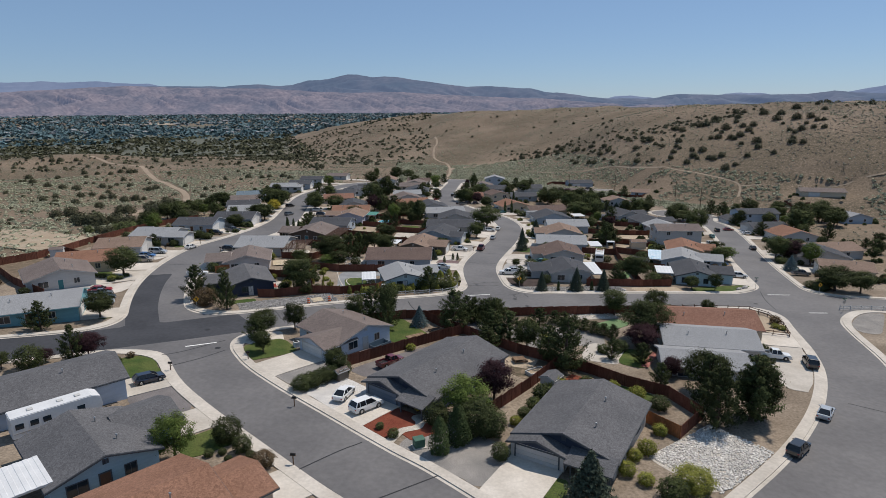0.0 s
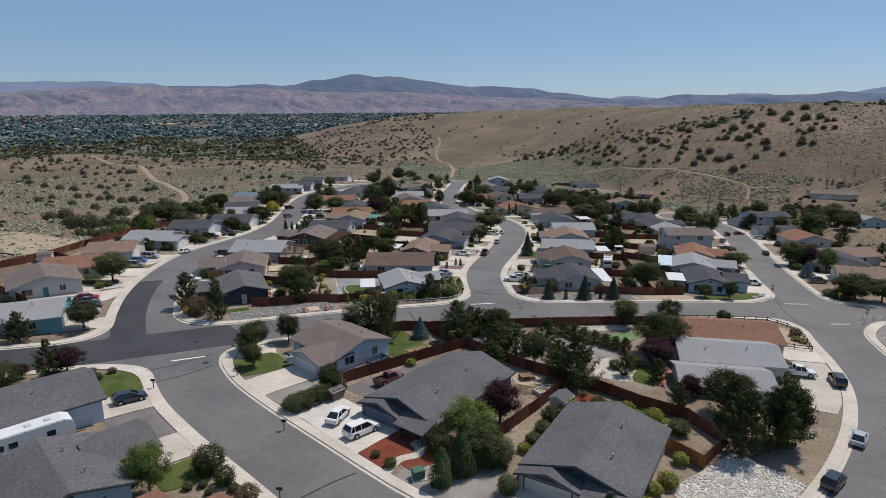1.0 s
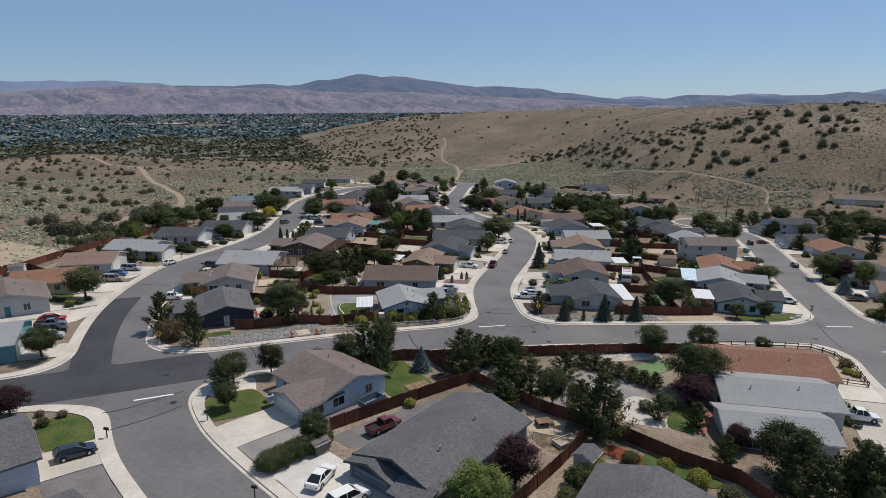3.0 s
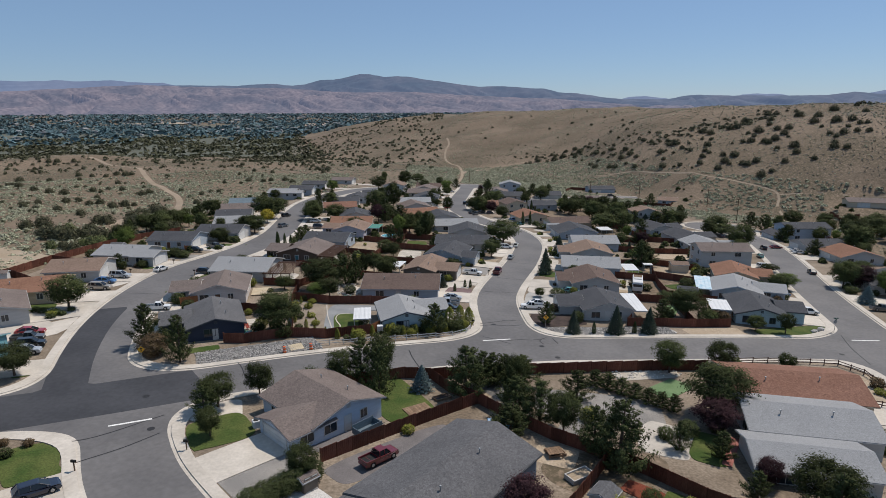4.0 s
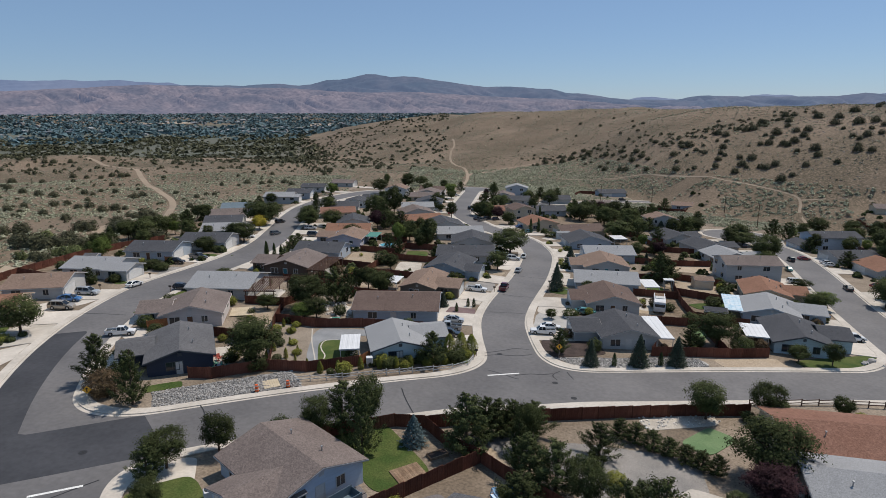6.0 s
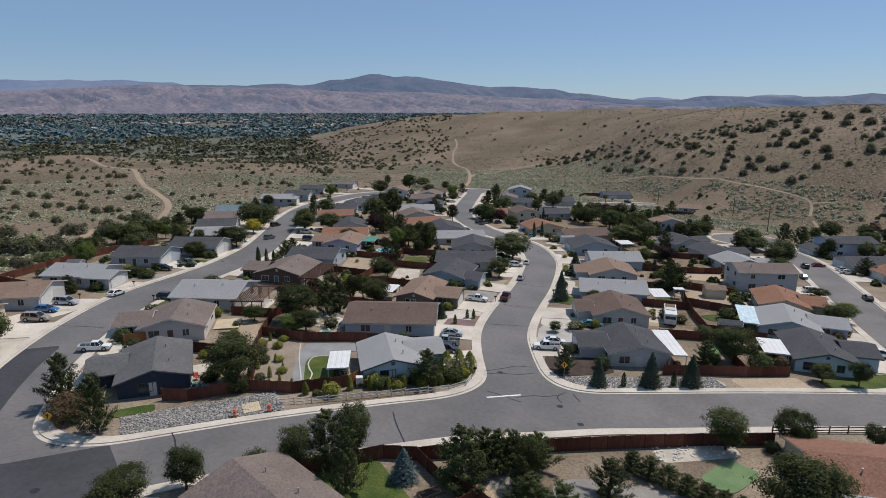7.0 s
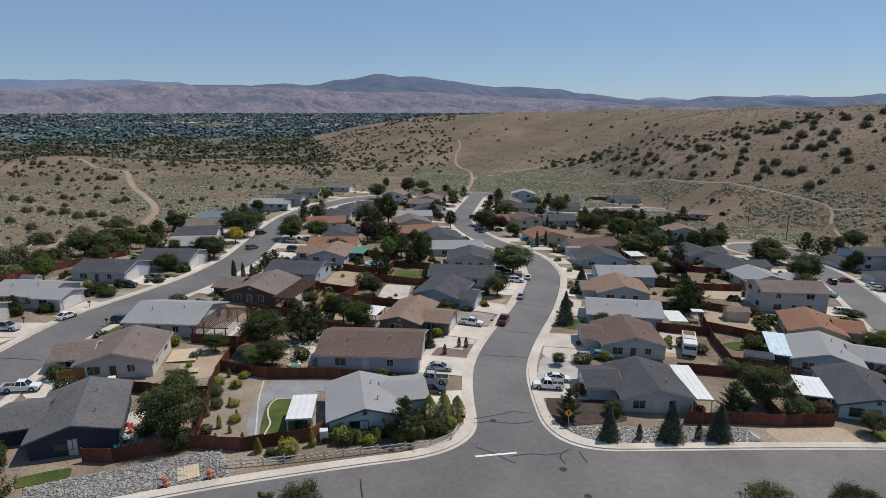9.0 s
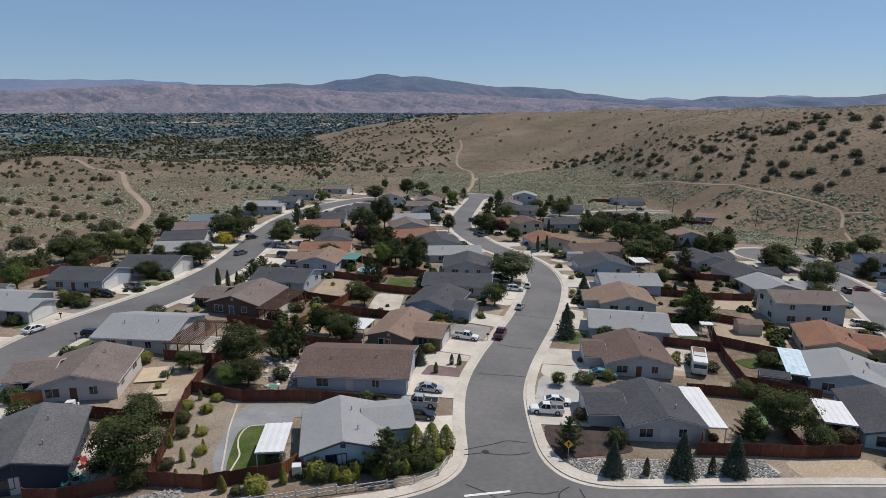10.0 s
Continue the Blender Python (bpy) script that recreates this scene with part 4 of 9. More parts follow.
        (_, _, bl, bw, _, bh), (cx, cy, cl, cw, _, _) = blocks
        x0, x1 = cx + cl / 2 + 0.3, bl / 2 + OVER
        f0 = -bw / 2 + 0.02
        bm = bmesh.new()
        add_prism(bm, [(f0, bh + 0.25), (f0 - 2.6, bh - 0.42), (f0 - 2.6, bh - 0.26), (f0, bh + 0.42)], x0, x1, "x")
        part("porch_roof", done(bm), ROOFS[roof], ho, "sloping shingle porch roof")
        for px0 in (x1 - 0.35, x0 + 0.7):
            part("porch_post", box(px0 - 0.07, px0 + 0.07, f0 - 2.4, f0 - 2.26, -0.6, bh - 0.36, 0.015), tm, ho)
    # garage
    if garage is not None:
        k = 1 if wings else 0
        cx, cy, bl, bw, rd, bh = blocks[k]
        length = bl if garage in (0, 2) else bw
        gw = min(4.9, length - 0.9)
        off = goff if goff is not None else (0 if k else (-0.2 * length if length > 8 else 0))
        off = max(-length / 2 + gw / 2 + 0.4, min(length / 2 - gw / 2 - 0.4, off))
        at = pose(cx, cy, 0) @ edge_pose(bl, bw, garage, off, 0.02)
        gm = GARAGE_WHITE if wall not in ("slateblue", "greywall") else WALLS[wall]
        gd = part("garage_door", shared_mesh(f"garage_{gw:.1f}_{gm.name}", garage_panels(gw), gm), None, ho, "panelled double garage door", at)
        part("door_frame", shared_mesh(f"jamb_{gw:.1f}_{trim}", garage_jamb(gw), tm), None, gd)
        if drive:
            m = base @ at
            out = (m.to_3x3() @ Vector((0, -1, 0)))
            p, reach = m.translation, {}
            side = m.to_3x3() @ Vector((1, 0, 0))
            half = gw / 2 + (0.5 if y < 100 else 1.3)
            for e in (-1, 1):
                q, n = p + side * e * half, 0.0
                while n < 16 and road_gap(q.x + out.x * n, q.y + out.y * n) > 0.5:
                    n += 0.2
                reach[e] = n
            n = max(reach.values())
            vs, fs = [], []
            steps = max(2, int(n / 3))
            for s in range(steps + 1):
                for e in (-1, 1):
                    q = p + out * (reach[e] * s / steps - 0.05) + side * e * half
                    up = 0.165 if s < steps else 0.09
                    vs.append((q.x, q.y, plane(q.x, q.y) + up))
            for s in range(steps):
                fs.append((2 * s, 2 * s + 1, 2 * s + 3, 2 * s + 2))
            k2 = len(vs)
            vs += [(a, b, c - 0.25) for a, b, c in vs]
            for s in range(steps):
                fs += [(2 * s, 2 * s + 2, k2 + 2 * s + 2, k2 + 2 * s), (2 * s + 1, k2 + 2 * s + 1, k2 + 2 * s + 3, 2 * s + 3)]
            structure("driveway", vs, fs, PALE_CONCRETE, "pale concrete driveway up to a garage")
    if detail:
        a = (w if ridge == "x" else l) / 2 - OVER
        for fx, fy in ((0.18, 0.3), (-0.22, 0.42)):
            if ridge == "x":
                vent_pipe(ho, fx * l, -a * fy, hh + a * PITCH * (1 - fy) + 0.2)
            else:
                vent_pipe(ho, a * fy, fx * w, hh + a * PITCH * (1 - fy) + 0.2)
    return ho


# ---- beds and lawns ----
WGRAVEL = material("pale_gravel", (0.4, 0.36, 0.31), (0.5, 0.46, 0.4), 0.95, 0.4, 9.0, 0.3, 0.8)
CONC = PALE_CONCRETE
GSLAB = material("grey_slab", (0.21, 0.217, 0.225), (0.26, 0.265, 0.272), 0.9, 0.3, 3.0, 0.1, 0.2)
BANK_DIRT = material("bank_dirt", (0.22, 0.182, 0.142), (0.28, 0.233, 0.185), 0.95, 0.25, 4.0, 0.25, 0.5)
DGRAVEL = material("dark_gravel", (0.14, 0.128, 0.128), (0.18, 0.165, 0.163), 0.95, 0.4, 9.0, 0.25, 0.7)
BGRAVEL = material("bright_gravel", (0.46, 0.44, 0.42), (0.58, 0.56, 0.53), 0.95, 0.4, 9.0, 0.3, 0.8)
ROCKB = GRAVEL
LGRAVEL = material("light_grey_gravel", (0.34, 0.33, 0.315), (0.42, 0.405, 0.385), 0.95, 0.4, 9.0, 0.25, 0.7)
PMULCH = material("plum_gravel", (0.16, 0.11, 0.11), (0.2, 0.145, 0.14), 0.95, 0.5, 9.0, 0.3, 0.6)
BED_WORDS = {"lawn": "mown green lawn in a front yard", "gravel_bed": "raked gravel yard bed", "mulch_bed": "bark mulch planting bed", "dirt_bed": "bare tan dirt yard",
             "patio": "concrete slab beside a house", "putting_green": "smooth green turf patch", "driveway": "wide pale concrete apron"}
LAYER = {"dirt_bed": 0.038, "gravel_bed": 0.05, "driveway": 0.07, "patio": 0.07, "mulch_bed": 0.085, "lawn": 0.09, "putting_green": 0.11}
BEDS = [0]


def ground_patch(name, mat, x, y, rot, l, w):
    """A bed with rounded corners that stops short of the pavement."""
    BEDS[0] += 1
    lift = LAYER[name] + 0.0007 * (BEDS[0] % 17)
    c, s = math.cos(radians(rot)), math.sin(radians(rot))
    outline = []
    for i in range(40):
        a = i / 40 * 2 * math.pi
        ca, sa = math.cos(a), math.sin(a)
        px, py = (abs(ca) ** 0.4 * math.copysign(l / 2, ca), abs(sa) ** 0.4 * math.copysign(w / 2, sa))
        f = 1 + 0.02 * math.sin(5 * a + x)
        qx, qy = x + (c * px - s * py) * f, y + (s * px + c * py) * f
        for _ in range(24):
            if road_gap(qx, qy) > 1.68:
                break
            qx, qy = qx + (x - qx) * 0.09, qy + (y - qy) * 0.09
        outline.append((qx, qy))
    top = [(a, b, plane(a, b) + lift) for a, b in outline]
    low = [(a, b, plane(a, b) - 0.05) for a, b in outline]
    n = len(top)
    faces = [tuple(range(n))] + [(i, n + i, n + (i + 1) % n, (i + 1) % n) for i in range(n)]
    return structure(name, top + low, faces, mat, BED_WORDS[name])


# ---- fences ----
def board_panel():
    """Sixteen boards, every other one set back, as one ribbed panel."""
    front, back = [], []
    for i in range(16):
        x, d = -1.2 + i * 0.15, 0.022 * (i % 2)
        front += [(x + 0.006, -0.02 + d), (x + 0.144, -0.02 + d)]
        back += [(x + 0.144, 0.02 + d), (x + 0.006, 0.02 + d)][::-1]
    ring = front + back[::-1]
    bm = bmesh.new()
    low = [bm.verts.new((x, y, -0.25)) for x, y in ring]
    top = [bm.verts.new((x, y, 1.78 + 0.02 * math.sin(x * 9))) for x, y in ring]
    bm.faces.new(low[::-1])
    bm.faces.new(top)
    for i in range(len(ring)):
        j = (i + 1) % len(ring)
        bm.faces.new((low[i], low[j], top[j], top[i]))
    return done(bm)


def rail_panel():
    bm = bmesh.new()
    for z in (0.35, 0.8):
        add_box(bm, -1.2, 1.2, -0.03, 0.03, z, z + 0.1)
    add_prism(bm, [(-1.2, 0.36), (-1.1, 0.36), (1.2, 0.82), (1.1, 0.82)], -0.02, 0.02)
    return bm


def plain_rail_panel():
    bm = bmesh.new()
    for z in (0.4, 0.85):
        add_box(bm, -1.2, 1.2, -0.04, 0.04, z, z + 0.11)
    return bm


FENCES = {
    "board": (board_panel, REDWOOD, 1.85, "red-brown stained board fence round a yard"),
    "cedar": (board_panel, CEDAR, 1.85, "fresh orange cedar board fence beside a house"),
    "white_rail": (rail_panel, TRIM, 1.1, "white rail fence with crossed braces along the pavement"),
    "split_rail": (plain_rail_panel, DARK_BEAM, 1.1, "dark wooden post and rail fence round a corner lot"),
}


def fence(kind, *pts):
    build, mat, tall, words = FENCES[kind]
    f = thing("fence", spot(*pts[0]), words, "fence")
    inv = f.matrix_basis.inverted()
    panel = shared_mesh("panel_" + kind, build, mat)
    post = shared_mesh("post_" + kind, lambda: box(-0.06, 0.06, -0.06, 0.06, -0.4, tall, 0.01), mat)
    for k, (a, b) in enumerate(zip(pts[:-1], pts[1:])):
        d = math.dist(a, b)
        n = max(1, round(d / 2.4))
        ang = math.degrees(math.atan2(b[1] - a[1], b[0] - a[0]))
        for i in range(n + (k == len(pts) - 2)):
            t = i / n
            part("post", post, None, f, "", inv @ spot(a[0] + (b[0] - a[0]) * t, a[1] + (b[1] - a[1]) * t, 0, ang))
        for i in range(n):
            t = (i + 0.5) / n
            m = spot(a[0] + (b[0] - a[0]) * t, a[1] + (b[1] - a[1]) * t, 0, ang) @ Matrix.Diagonal((d / n / 2.4, 1, 1, 1))
            part("panel", panel, None, f, "", inv @ m)
    return f


# ---- vehicles ----
PAINTS = {
    "white": (0.72, 0.72, 0.71), "silver": (0.42, 0.44, 0.46), "black": (0.012, 0.012, 0.014), "navy": (0.015, 0.02, 0.04), "red": (0.28, 0.02, 0.025),
    "blue": (0.04, 0.15, 0.36), "tan": (0.33, 0.29, 0.24), "grey": (0.12, 0.125, 0.13), "maroon": (0.13, 0.015, 0.02), "teal": (0.08, 0.26, 0.25),
}


def paint(colour):
    return material("car_paint_" + colour, PAINTS[colour], rough=0.3, large=1.0, fine=8.0, contrast=0.03, bump=0.0, coat=0.7, metal=0.2 if colour in ("silver", "tan", "grey") else 0.0)


def loft(bm, bottom, top):
    """A block between two rectangles (x0, x1, half width, z)."""
    vs = []
    for x0, x1, hw, z in (bottom, top):
        vs += [bm.verts.new(p) for p in ((x0, -hw, z), (x1, -hw, z), (x1, hw, z), (x0, hw, z))]
    for f in ((3, 2, 1, 0), (4, 5, 6, 7), (0, 1, 5, 4), (1, 2, 6, 5), (2, 3, 7, 6), (3, 0, 4, 7)):
        bm.faces.new([vs[i] for i in f])
    return bm


FORMS = {
    # length, width, hood height, belt height, roof height, cabin bottom from-to, cabin top from-to, wheel radius, axles
    "sedan": (4.75, 1.82, 0.82, 0.9, 1.44, (-2.0, 1.25), (-1.05, 0.25), 0.33, (-1.38, 1.42)),
    "hatch": (4.35, 1.8, 0.9, 0.97, 1.52, (-2.08, 1.2), (-1.6, 0.25), 0.33, (-1.3, 1.32)),
    "suv": (4.95, 1.94, 1.0, 1.1, 1.78, (-2.38, 1.28), (-2.02, 0.4), 0.38, (-1.45, 1.5)),
    "van": (5.1, 1.98, 0.98, 1.08, 1.76, (-2.47, 1.75), (-2.2, 0.65), 0.35, (-1.5, 1.55)),
    "pickup": (5.6, 1.92, 1.04, 1.1, 1.82, (-0.6, 1.4), (-0.45, 0.75), 0.39, (-1.7, 1.78)),
}
WORDS = {"sedan": "sedan", "hatch": "hatchback", "suv": "sport utility vehicle", "van": "minivan", "pickup": "pickup truck with an open bed"}
GARAGED = {}


def build_vehicle(kind, colour):
    ln, wd, hood, belt, roof, cb, ct, wr, axles = FORMS[kind]
    pm = paint(colour)
    v = thing("pickup_truck" if kind == "pickup" else "car", Matrix(), f"{colour} {WORDS[kind]} parked by a house", "truck" if kind == "pickup" else "car", "parked vehicles")
    f, r, low = ln / 2, -ln / 2, 0.3
    arch = []
    for ax in axles:
        arch += [(ax + (wr + 0.09) * math.cos(a), wr + (wr + 0.09) * math.sin(a)) for a in np.linspace(math.pi + 0.1, -0.1, 7)]
    rear_top = belt if kind != "pickup" else 0.82
    mid = [(cb[1], hood + 0.02), (cb[0], belt)] if kind != "pickup" else [(cb[1], hood + 0.02), (cb[0] - 0.02, belt), (cb[0] - 0.05, rear_top)]
    outline = [(r + 0.06, low)] + arch + [(f - 0.08, low), (f, 0.5), (f - 0.04, hood - 0.16), (f - 0.25, hood - 0.05)] + mid + [(r + 0.1, rear_top), (r, rear_top - 0.14), (r, 0.5)]
    bm = add_prism(bmesh.new(), outline, -wd / 2, wd / 2)
    done(bm)
    for v0 in bm.verts:
        v0.co.y *= 1 - 0.16 * (abs(v0.co.x) / f) ** 5
    sides = [e for e in bm.edges if abs(e.verts[0].co.y - e.verts[1].co.y) < 1e-4 and e.verts[0].co.z > 0.6 and e.verts[1].co.z > 0.6]
    bmesh.ops.bevel(bm, geom=sides, offset=0.13, segments=2, affect="EDGES")
    part("body", bm, pm, v)
    hw = wd / 2 - 0.06
    hw -= 0.05
    bm = done(loft(bmesh.new(), (cb[0], cb[1], hw, belt - 0.02), (ct[0], ct[1], hw - 0.2, roof - 0.05)))
    bmesh.ops.bevel(bm, geom=[e for e in bm.edges if abs(e.verts[0].co.z - e.verts[1].co.z) > 0.2], offset=0.09, segments=2, affect="EDGES")
    part("glazing", bm, CAR_GLASS, v, "dark tinted windows")
    bm = loft(bmesh.new(), (ct[0] - 0.06, ct[1] + 0.08, hw - 0.145, roof - 0.07), (ct[0] + 0.06, ct[1] - 0.06, hw - 0.22, roof))
    bmesh.ops.bevel(done(bm), geom=[e for e in bm.edges], offset=0.05, segments=2, affect="EDGES")
    part("roof_panel", bm, pm, v)
    xm = (cb[0] + cb[1]) / 2 - 0.1
    posts = [(cb[1], ct[1], 0.04), (cb[0], ct[0], 0.07), (xm, xm, 0.05)] + ([(xm - 1.0, xm - 1.0, 0.05)] if kind in ("suv", "van", "hatch") else [])
    for s in (-1, 1):
        for x0, x1, rad in posts:
            part("pillar", add_rod(bmesh.new(), (x0, s * (hw + 0.005), belt), (x1, s * (hw - 0.165), roof - 0.05), rad, rad, 5), pm, v)
    for ax in axles:
        for s in (-1, 1):
            bm = bmesh.new()
            add_rod(bm, (0, -0.11, 0), (0, 0.11, 0), wr, wr, 16)
            w = part("wheel", bm, BLACK, v, "", pose(ax, s * (wd / 2 - 0.12), wr))
            bm = bmesh.new()
            add_rod(bm, (0, s * 0.1, 0), (0, s * 0.125, 0), wr * 0.62, wr * 0.55, 12)
            part("rim", bm, STEEL, w)
    for s in (-1, 1):
        part("headlight", box(f - 0.12, f - 0.01, s * (wd / 2 - 0.3) - 0.16, s * (wd / 2 - 0.3) + 0.16, hood - 0.33, hood - 0.17, 0.02), WHITE_METAL, v, "clear headlight")
        part("tail_light", box(r - 0.01, r + 0.06, s * (wd / 2 - 0.22) - 0.12, s * (wd / 2 - 0.22) + 0.12, rear_top - 0.36, rear_top - 0.16, 0.02), paint("red"), v, "red tail light")
        part("mirror", box(cb[1] - 0.35, cb[1] - 0.2, s * (wd / 2 + 0.08) - 0.1, s * (wd / 2 + 0.08) + 0.1, belt, belt + 0.16, 0.03), pm, v)
    part("bumper", box(f - 0.03, f + 0.07, -wd / 2 + 0.12, wd / 2 - 0.12, 0.35, 0.55, 0.03), BLACK if kind == "pickup" else pm, v)
    if kind == "pickup":
        x1 = cb[0] - 0.05
        bm = bmesh.new()
        for s in (-1, 1):
            add_box(bm, r, x1, s * (wd / 2 - 0.05) - 0.05, s * (wd / 2 - 0.05) + 0.05, 0.8, 1.18, 0.02)
        add_box(bm, r, r + 0.08, -wd / 2 + 0.1, wd / 2 - 0.1, 0.8, 1.18, 0.02)
        part("bed_side", bm, pm, v)
        part("bed_floor", box(r + 0.08, x1, -wd / 2 + 0.1, wd / 2 - 0.1, 0.8, 0.86), BLACK, v, "black bed liner")
    return v


def vehicle(kind, colour, x, y, rz, h=0.04):
    key, m = (kind, colour), None
    h = h if road_gap(x, y) < 0 else 0.17
    # sits along the slope of the ground
    up = Vector((0.0332, 0.0411, 1)).normalized()
    m = Matrix.Translation((x, y, plane(x, y) + h)) @ Vector((0, 0, 1)).rotation_difference(up).to_matrix().to_4x4() @ pose(0, 0, 0, 0, 0, rz) @ Matrix.Scale(0.91, 4)
    if key not in GARAGED:
        GARAGED[key] = build_vehicle(kind, colour)
        GARAGED[key].matrix_basis = m
        return GARAGED[key]
    return copy_thing(GARAGED[key], m)


# ---- yard things ----
def carport(x, y, rz, l, w, h, mat, words, rows=0):
    t = thing("carport", spot(x, y, 0, rz), words, "carport")
    n = max(4, int(l / 0.4))
    rib = []
    for i in range(n):
        x0, up = -l / 2 + i * l / n, 0.03 * (i % 2)
        rib += [(x0 + 0.02, h + 0.05 + up), (x0 + l / n - 0.02, h + 0.05 + up)]
    part("roof_sheet", done(add_prism(bmesh.new(), [(-l / 2, h)] + rib + [(l / 2, h)], -w / 2, w / 2)), mat, t)
    for a in (-1, 1):
        for b in (-1, 1):
            part("post", box(a * (l / 2 - 0.2) - 0.06, a * (l / 2 - 0.2) + 0.06, b * (w / 2 - 0.2) - 0.06, b * (w / 2 - 0.2) + 0.06, -0.4, h), TRIM, t)
    part("beam", box(-l / 2, l / 2, -w / 2, -w / 2 + 0.1, h - 0.16, h), TRIM, t)
    return t


def pergola(x, y, rz, l, w, h):
    t = thing("pergola", spot(x, y, 0, rz), "dark brown slatted timber pergola over a patio", "pergola")
    for a in np.linspace(-l / 2 + 0.2, l / 2 - 0.2, 4):
        for b in (-1, 1):
            part("post", box(a - 0.08, a + 0.08, b * (w / 2 - 0.2) - 0.08, b * (w / 2 - 0.2) + 0.08, -0.4, h), DARK_BEAM, t)
    for b in (-1, 1):
        part("beam", box(-l / 2 - 0.3, l / 2 + 0.3, b * (w / 2 - 0.2) - 0.05, b * (w / 2 - 0.2) + 0.05, h, h + 0.2), DARK_BEAM, t)
    slat = shared_mesh(f"pergola_slat_{w:.1f}", lambda: box(-0.05, 0.05, -w / 2 - 0.3, w / 2 + 0.3, 0, 0.14), DARK_BEAM)
    for a in np.arange(-l / 2, l / 2 + 0.01, 0.38):
        part("slat", slat, None, t, "", pose(a, 0, h + 0.2))
    return t


def shed(x, y, rz, l, w, h, roof, wall, words):
    t = thing("shed", spot(x, y, 0, rz), words, "shed")
    wl, rf, tr = gable(l - 0.5, w - 0.5, "x", h, 0.4, 0.15)
    part("wall", wl, WALLS[wall], t)
    part("roof", rf, ROOFS[roof], t)
    part("fascia", tr, TRIM, t)
    d = part("door", box(-0.75, 0.75, -w / 2 + 0.18, -w / 2 + 0.24, 0.05, 1.8, 0.01), WALLS[wall], t)
    bm = bmesh.new()
    for s in (-1, 1):
        add_box(bm, s * 0.4 - 0.32, s * 0.4 + 0.32, -w / 2 + 0.15, -w / 2 + 0.18, 0.1, 0.2)
        add_box(bm, s * 0.4 - 0.32, s * 0.4 + 0.32, -w / 2 + 0.15, -w / 2 + 0.18, 1.65, 1.75)
    part("door_trim", bm, TRIM, d)
    return t


def mailbox(x, y, rz=0):
    t = thing("mailbox", spot(x, y, 0.12, rz), "dark mailbox on a short wooden post beside the kerb", "mailbox", "kerbside mailboxes")
    part("post", box(-0.05, 0.05, -0.05, 0.05, -0.3, 1.05), POLE_WOOD, t)
    bm = box(-0.26, 0.26, -0.12, 0.12, 1.05, 1.18)
    add_rod(bm, (-0.26, 0, 1.18), (0.26, 0, 1.18), 0.12, 0.12, 10)
    part("box", bm, BLACK, t)
    part("arm", box(-0.35, 0.35, -0.03, 0.03, 0.97, 1.05), POLE_WOOD, t)
    return t


def warning_sign(x, y, rz):
    t = thing("road_sign", spot(x, y, 0.1, rz), "yellow diamond warning sign on a steel post", "sign")
    part("post", box(-0.03, 0.03, -0.03, 0.03, -0.3, 1.85), STEEL, t)
    bm = bmesh.new()
    a = 0.54
    add_prism(bm, [(0, 1.95 - a), (a, 1.95), (0, 1.95 + a), (-a, 1.95)], -0.06, -0.04)
    p = part("plate", done(bm), SIGN_YELLOW, t, "yellow diamond plate")
    bm = bmesh.new()
    add_box(bm, -0.06, 0.06, -0.075, -0.065, 1.65, 2.07)
    add_prism(bm, [(-0.2, 2.05), (0.2, 2.05), (0, 2.29)], -0.075, -0.065)
    part("arrow_mark", done(bm), BLACK, p)
    return t


def street_sign(x, y):
    t = thing("street_sign", spot(x, y, 0.1), "street name blades and a stop plate on a steel post", "sign")
    part("post", box(-0.03, 0.03, -0.03, 0.03, -0.3, 3.0), STEEL, t)
    part("blade", box(-0.45, 0.45, -0.01, 0.01, 2.78, 2.98), GREEN_BOX, t)
    part("blade", box(-0.01, 0.01, -0.45, 0.45, 2.56, 2.76), GREEN_BOX, t)
    bm = bmesh.new()
    add_prism(bm, [(0.36 * math.cos(a), 2.1 + 0.36 * math.sin(a)) for a in np.arange(8) * math.pi / 4 + math.pi / 8], 0.04, 0.06)
    part("stop_plate", done(bm), STEEL, t, "back of an eight-sided plate")
    return t


def utility_pole(x, y, h=10.5, rz=20):
    t = thing("utility_pole", spot(x, y, 0, rz), "tall brown wooden utility pole with a crossarm", "utility pole", "utility poles on the desert edge")
    bm = add_rod(bmesh.new(), (0, 0, -1), (0, 0, h), 0.17, 0.11, 9)
    part("pole", bm, POLE_WOOD, t)
    part("crossarm", box(-1.1, 1.1, -0.06, 0.06, h - 0.8, h - 0.66), POLE_WOOD, t)
    for a in (-0.95, 0.0, 0.95):
        part("insulator", add_rod(bmesh.new(), (a, 0, h - 0.66), (a, 0, h - 0.46), 0.05, 0.04, 7), STEEL, t)
    return t


def barrel(x, y):
    t = thing("traffic_barrel", spot(x, y, 0.15), "orange traffic barrel with white bands on the pavement", "traffic barrel", "traffic barrels")
    bm = bmesh.new()
    for i in range(4):
        add_rod(bm, (0, 0, 0.05 + i * 0.24), (0, 0, 0.28 + i * 0.24), 0.29 - i * 0.015, 0.275 - i * 0.015, 14)
    part("drum", bm, ORANGE, t)
    for i in (1, 3):
        part("band", add_rod(bmesh.new(), (0, 0, 0.08 + i * 0.24), (0, 0, 0.2 + i * 0.24), 0.293 - i * 0.015, 0.29 - i * 0.015, 14), TRIM, t)
    part("foot", box(-0.33, 0.33, -0.33, 0.33, 0, 0.06), BLACK, t)
    return t


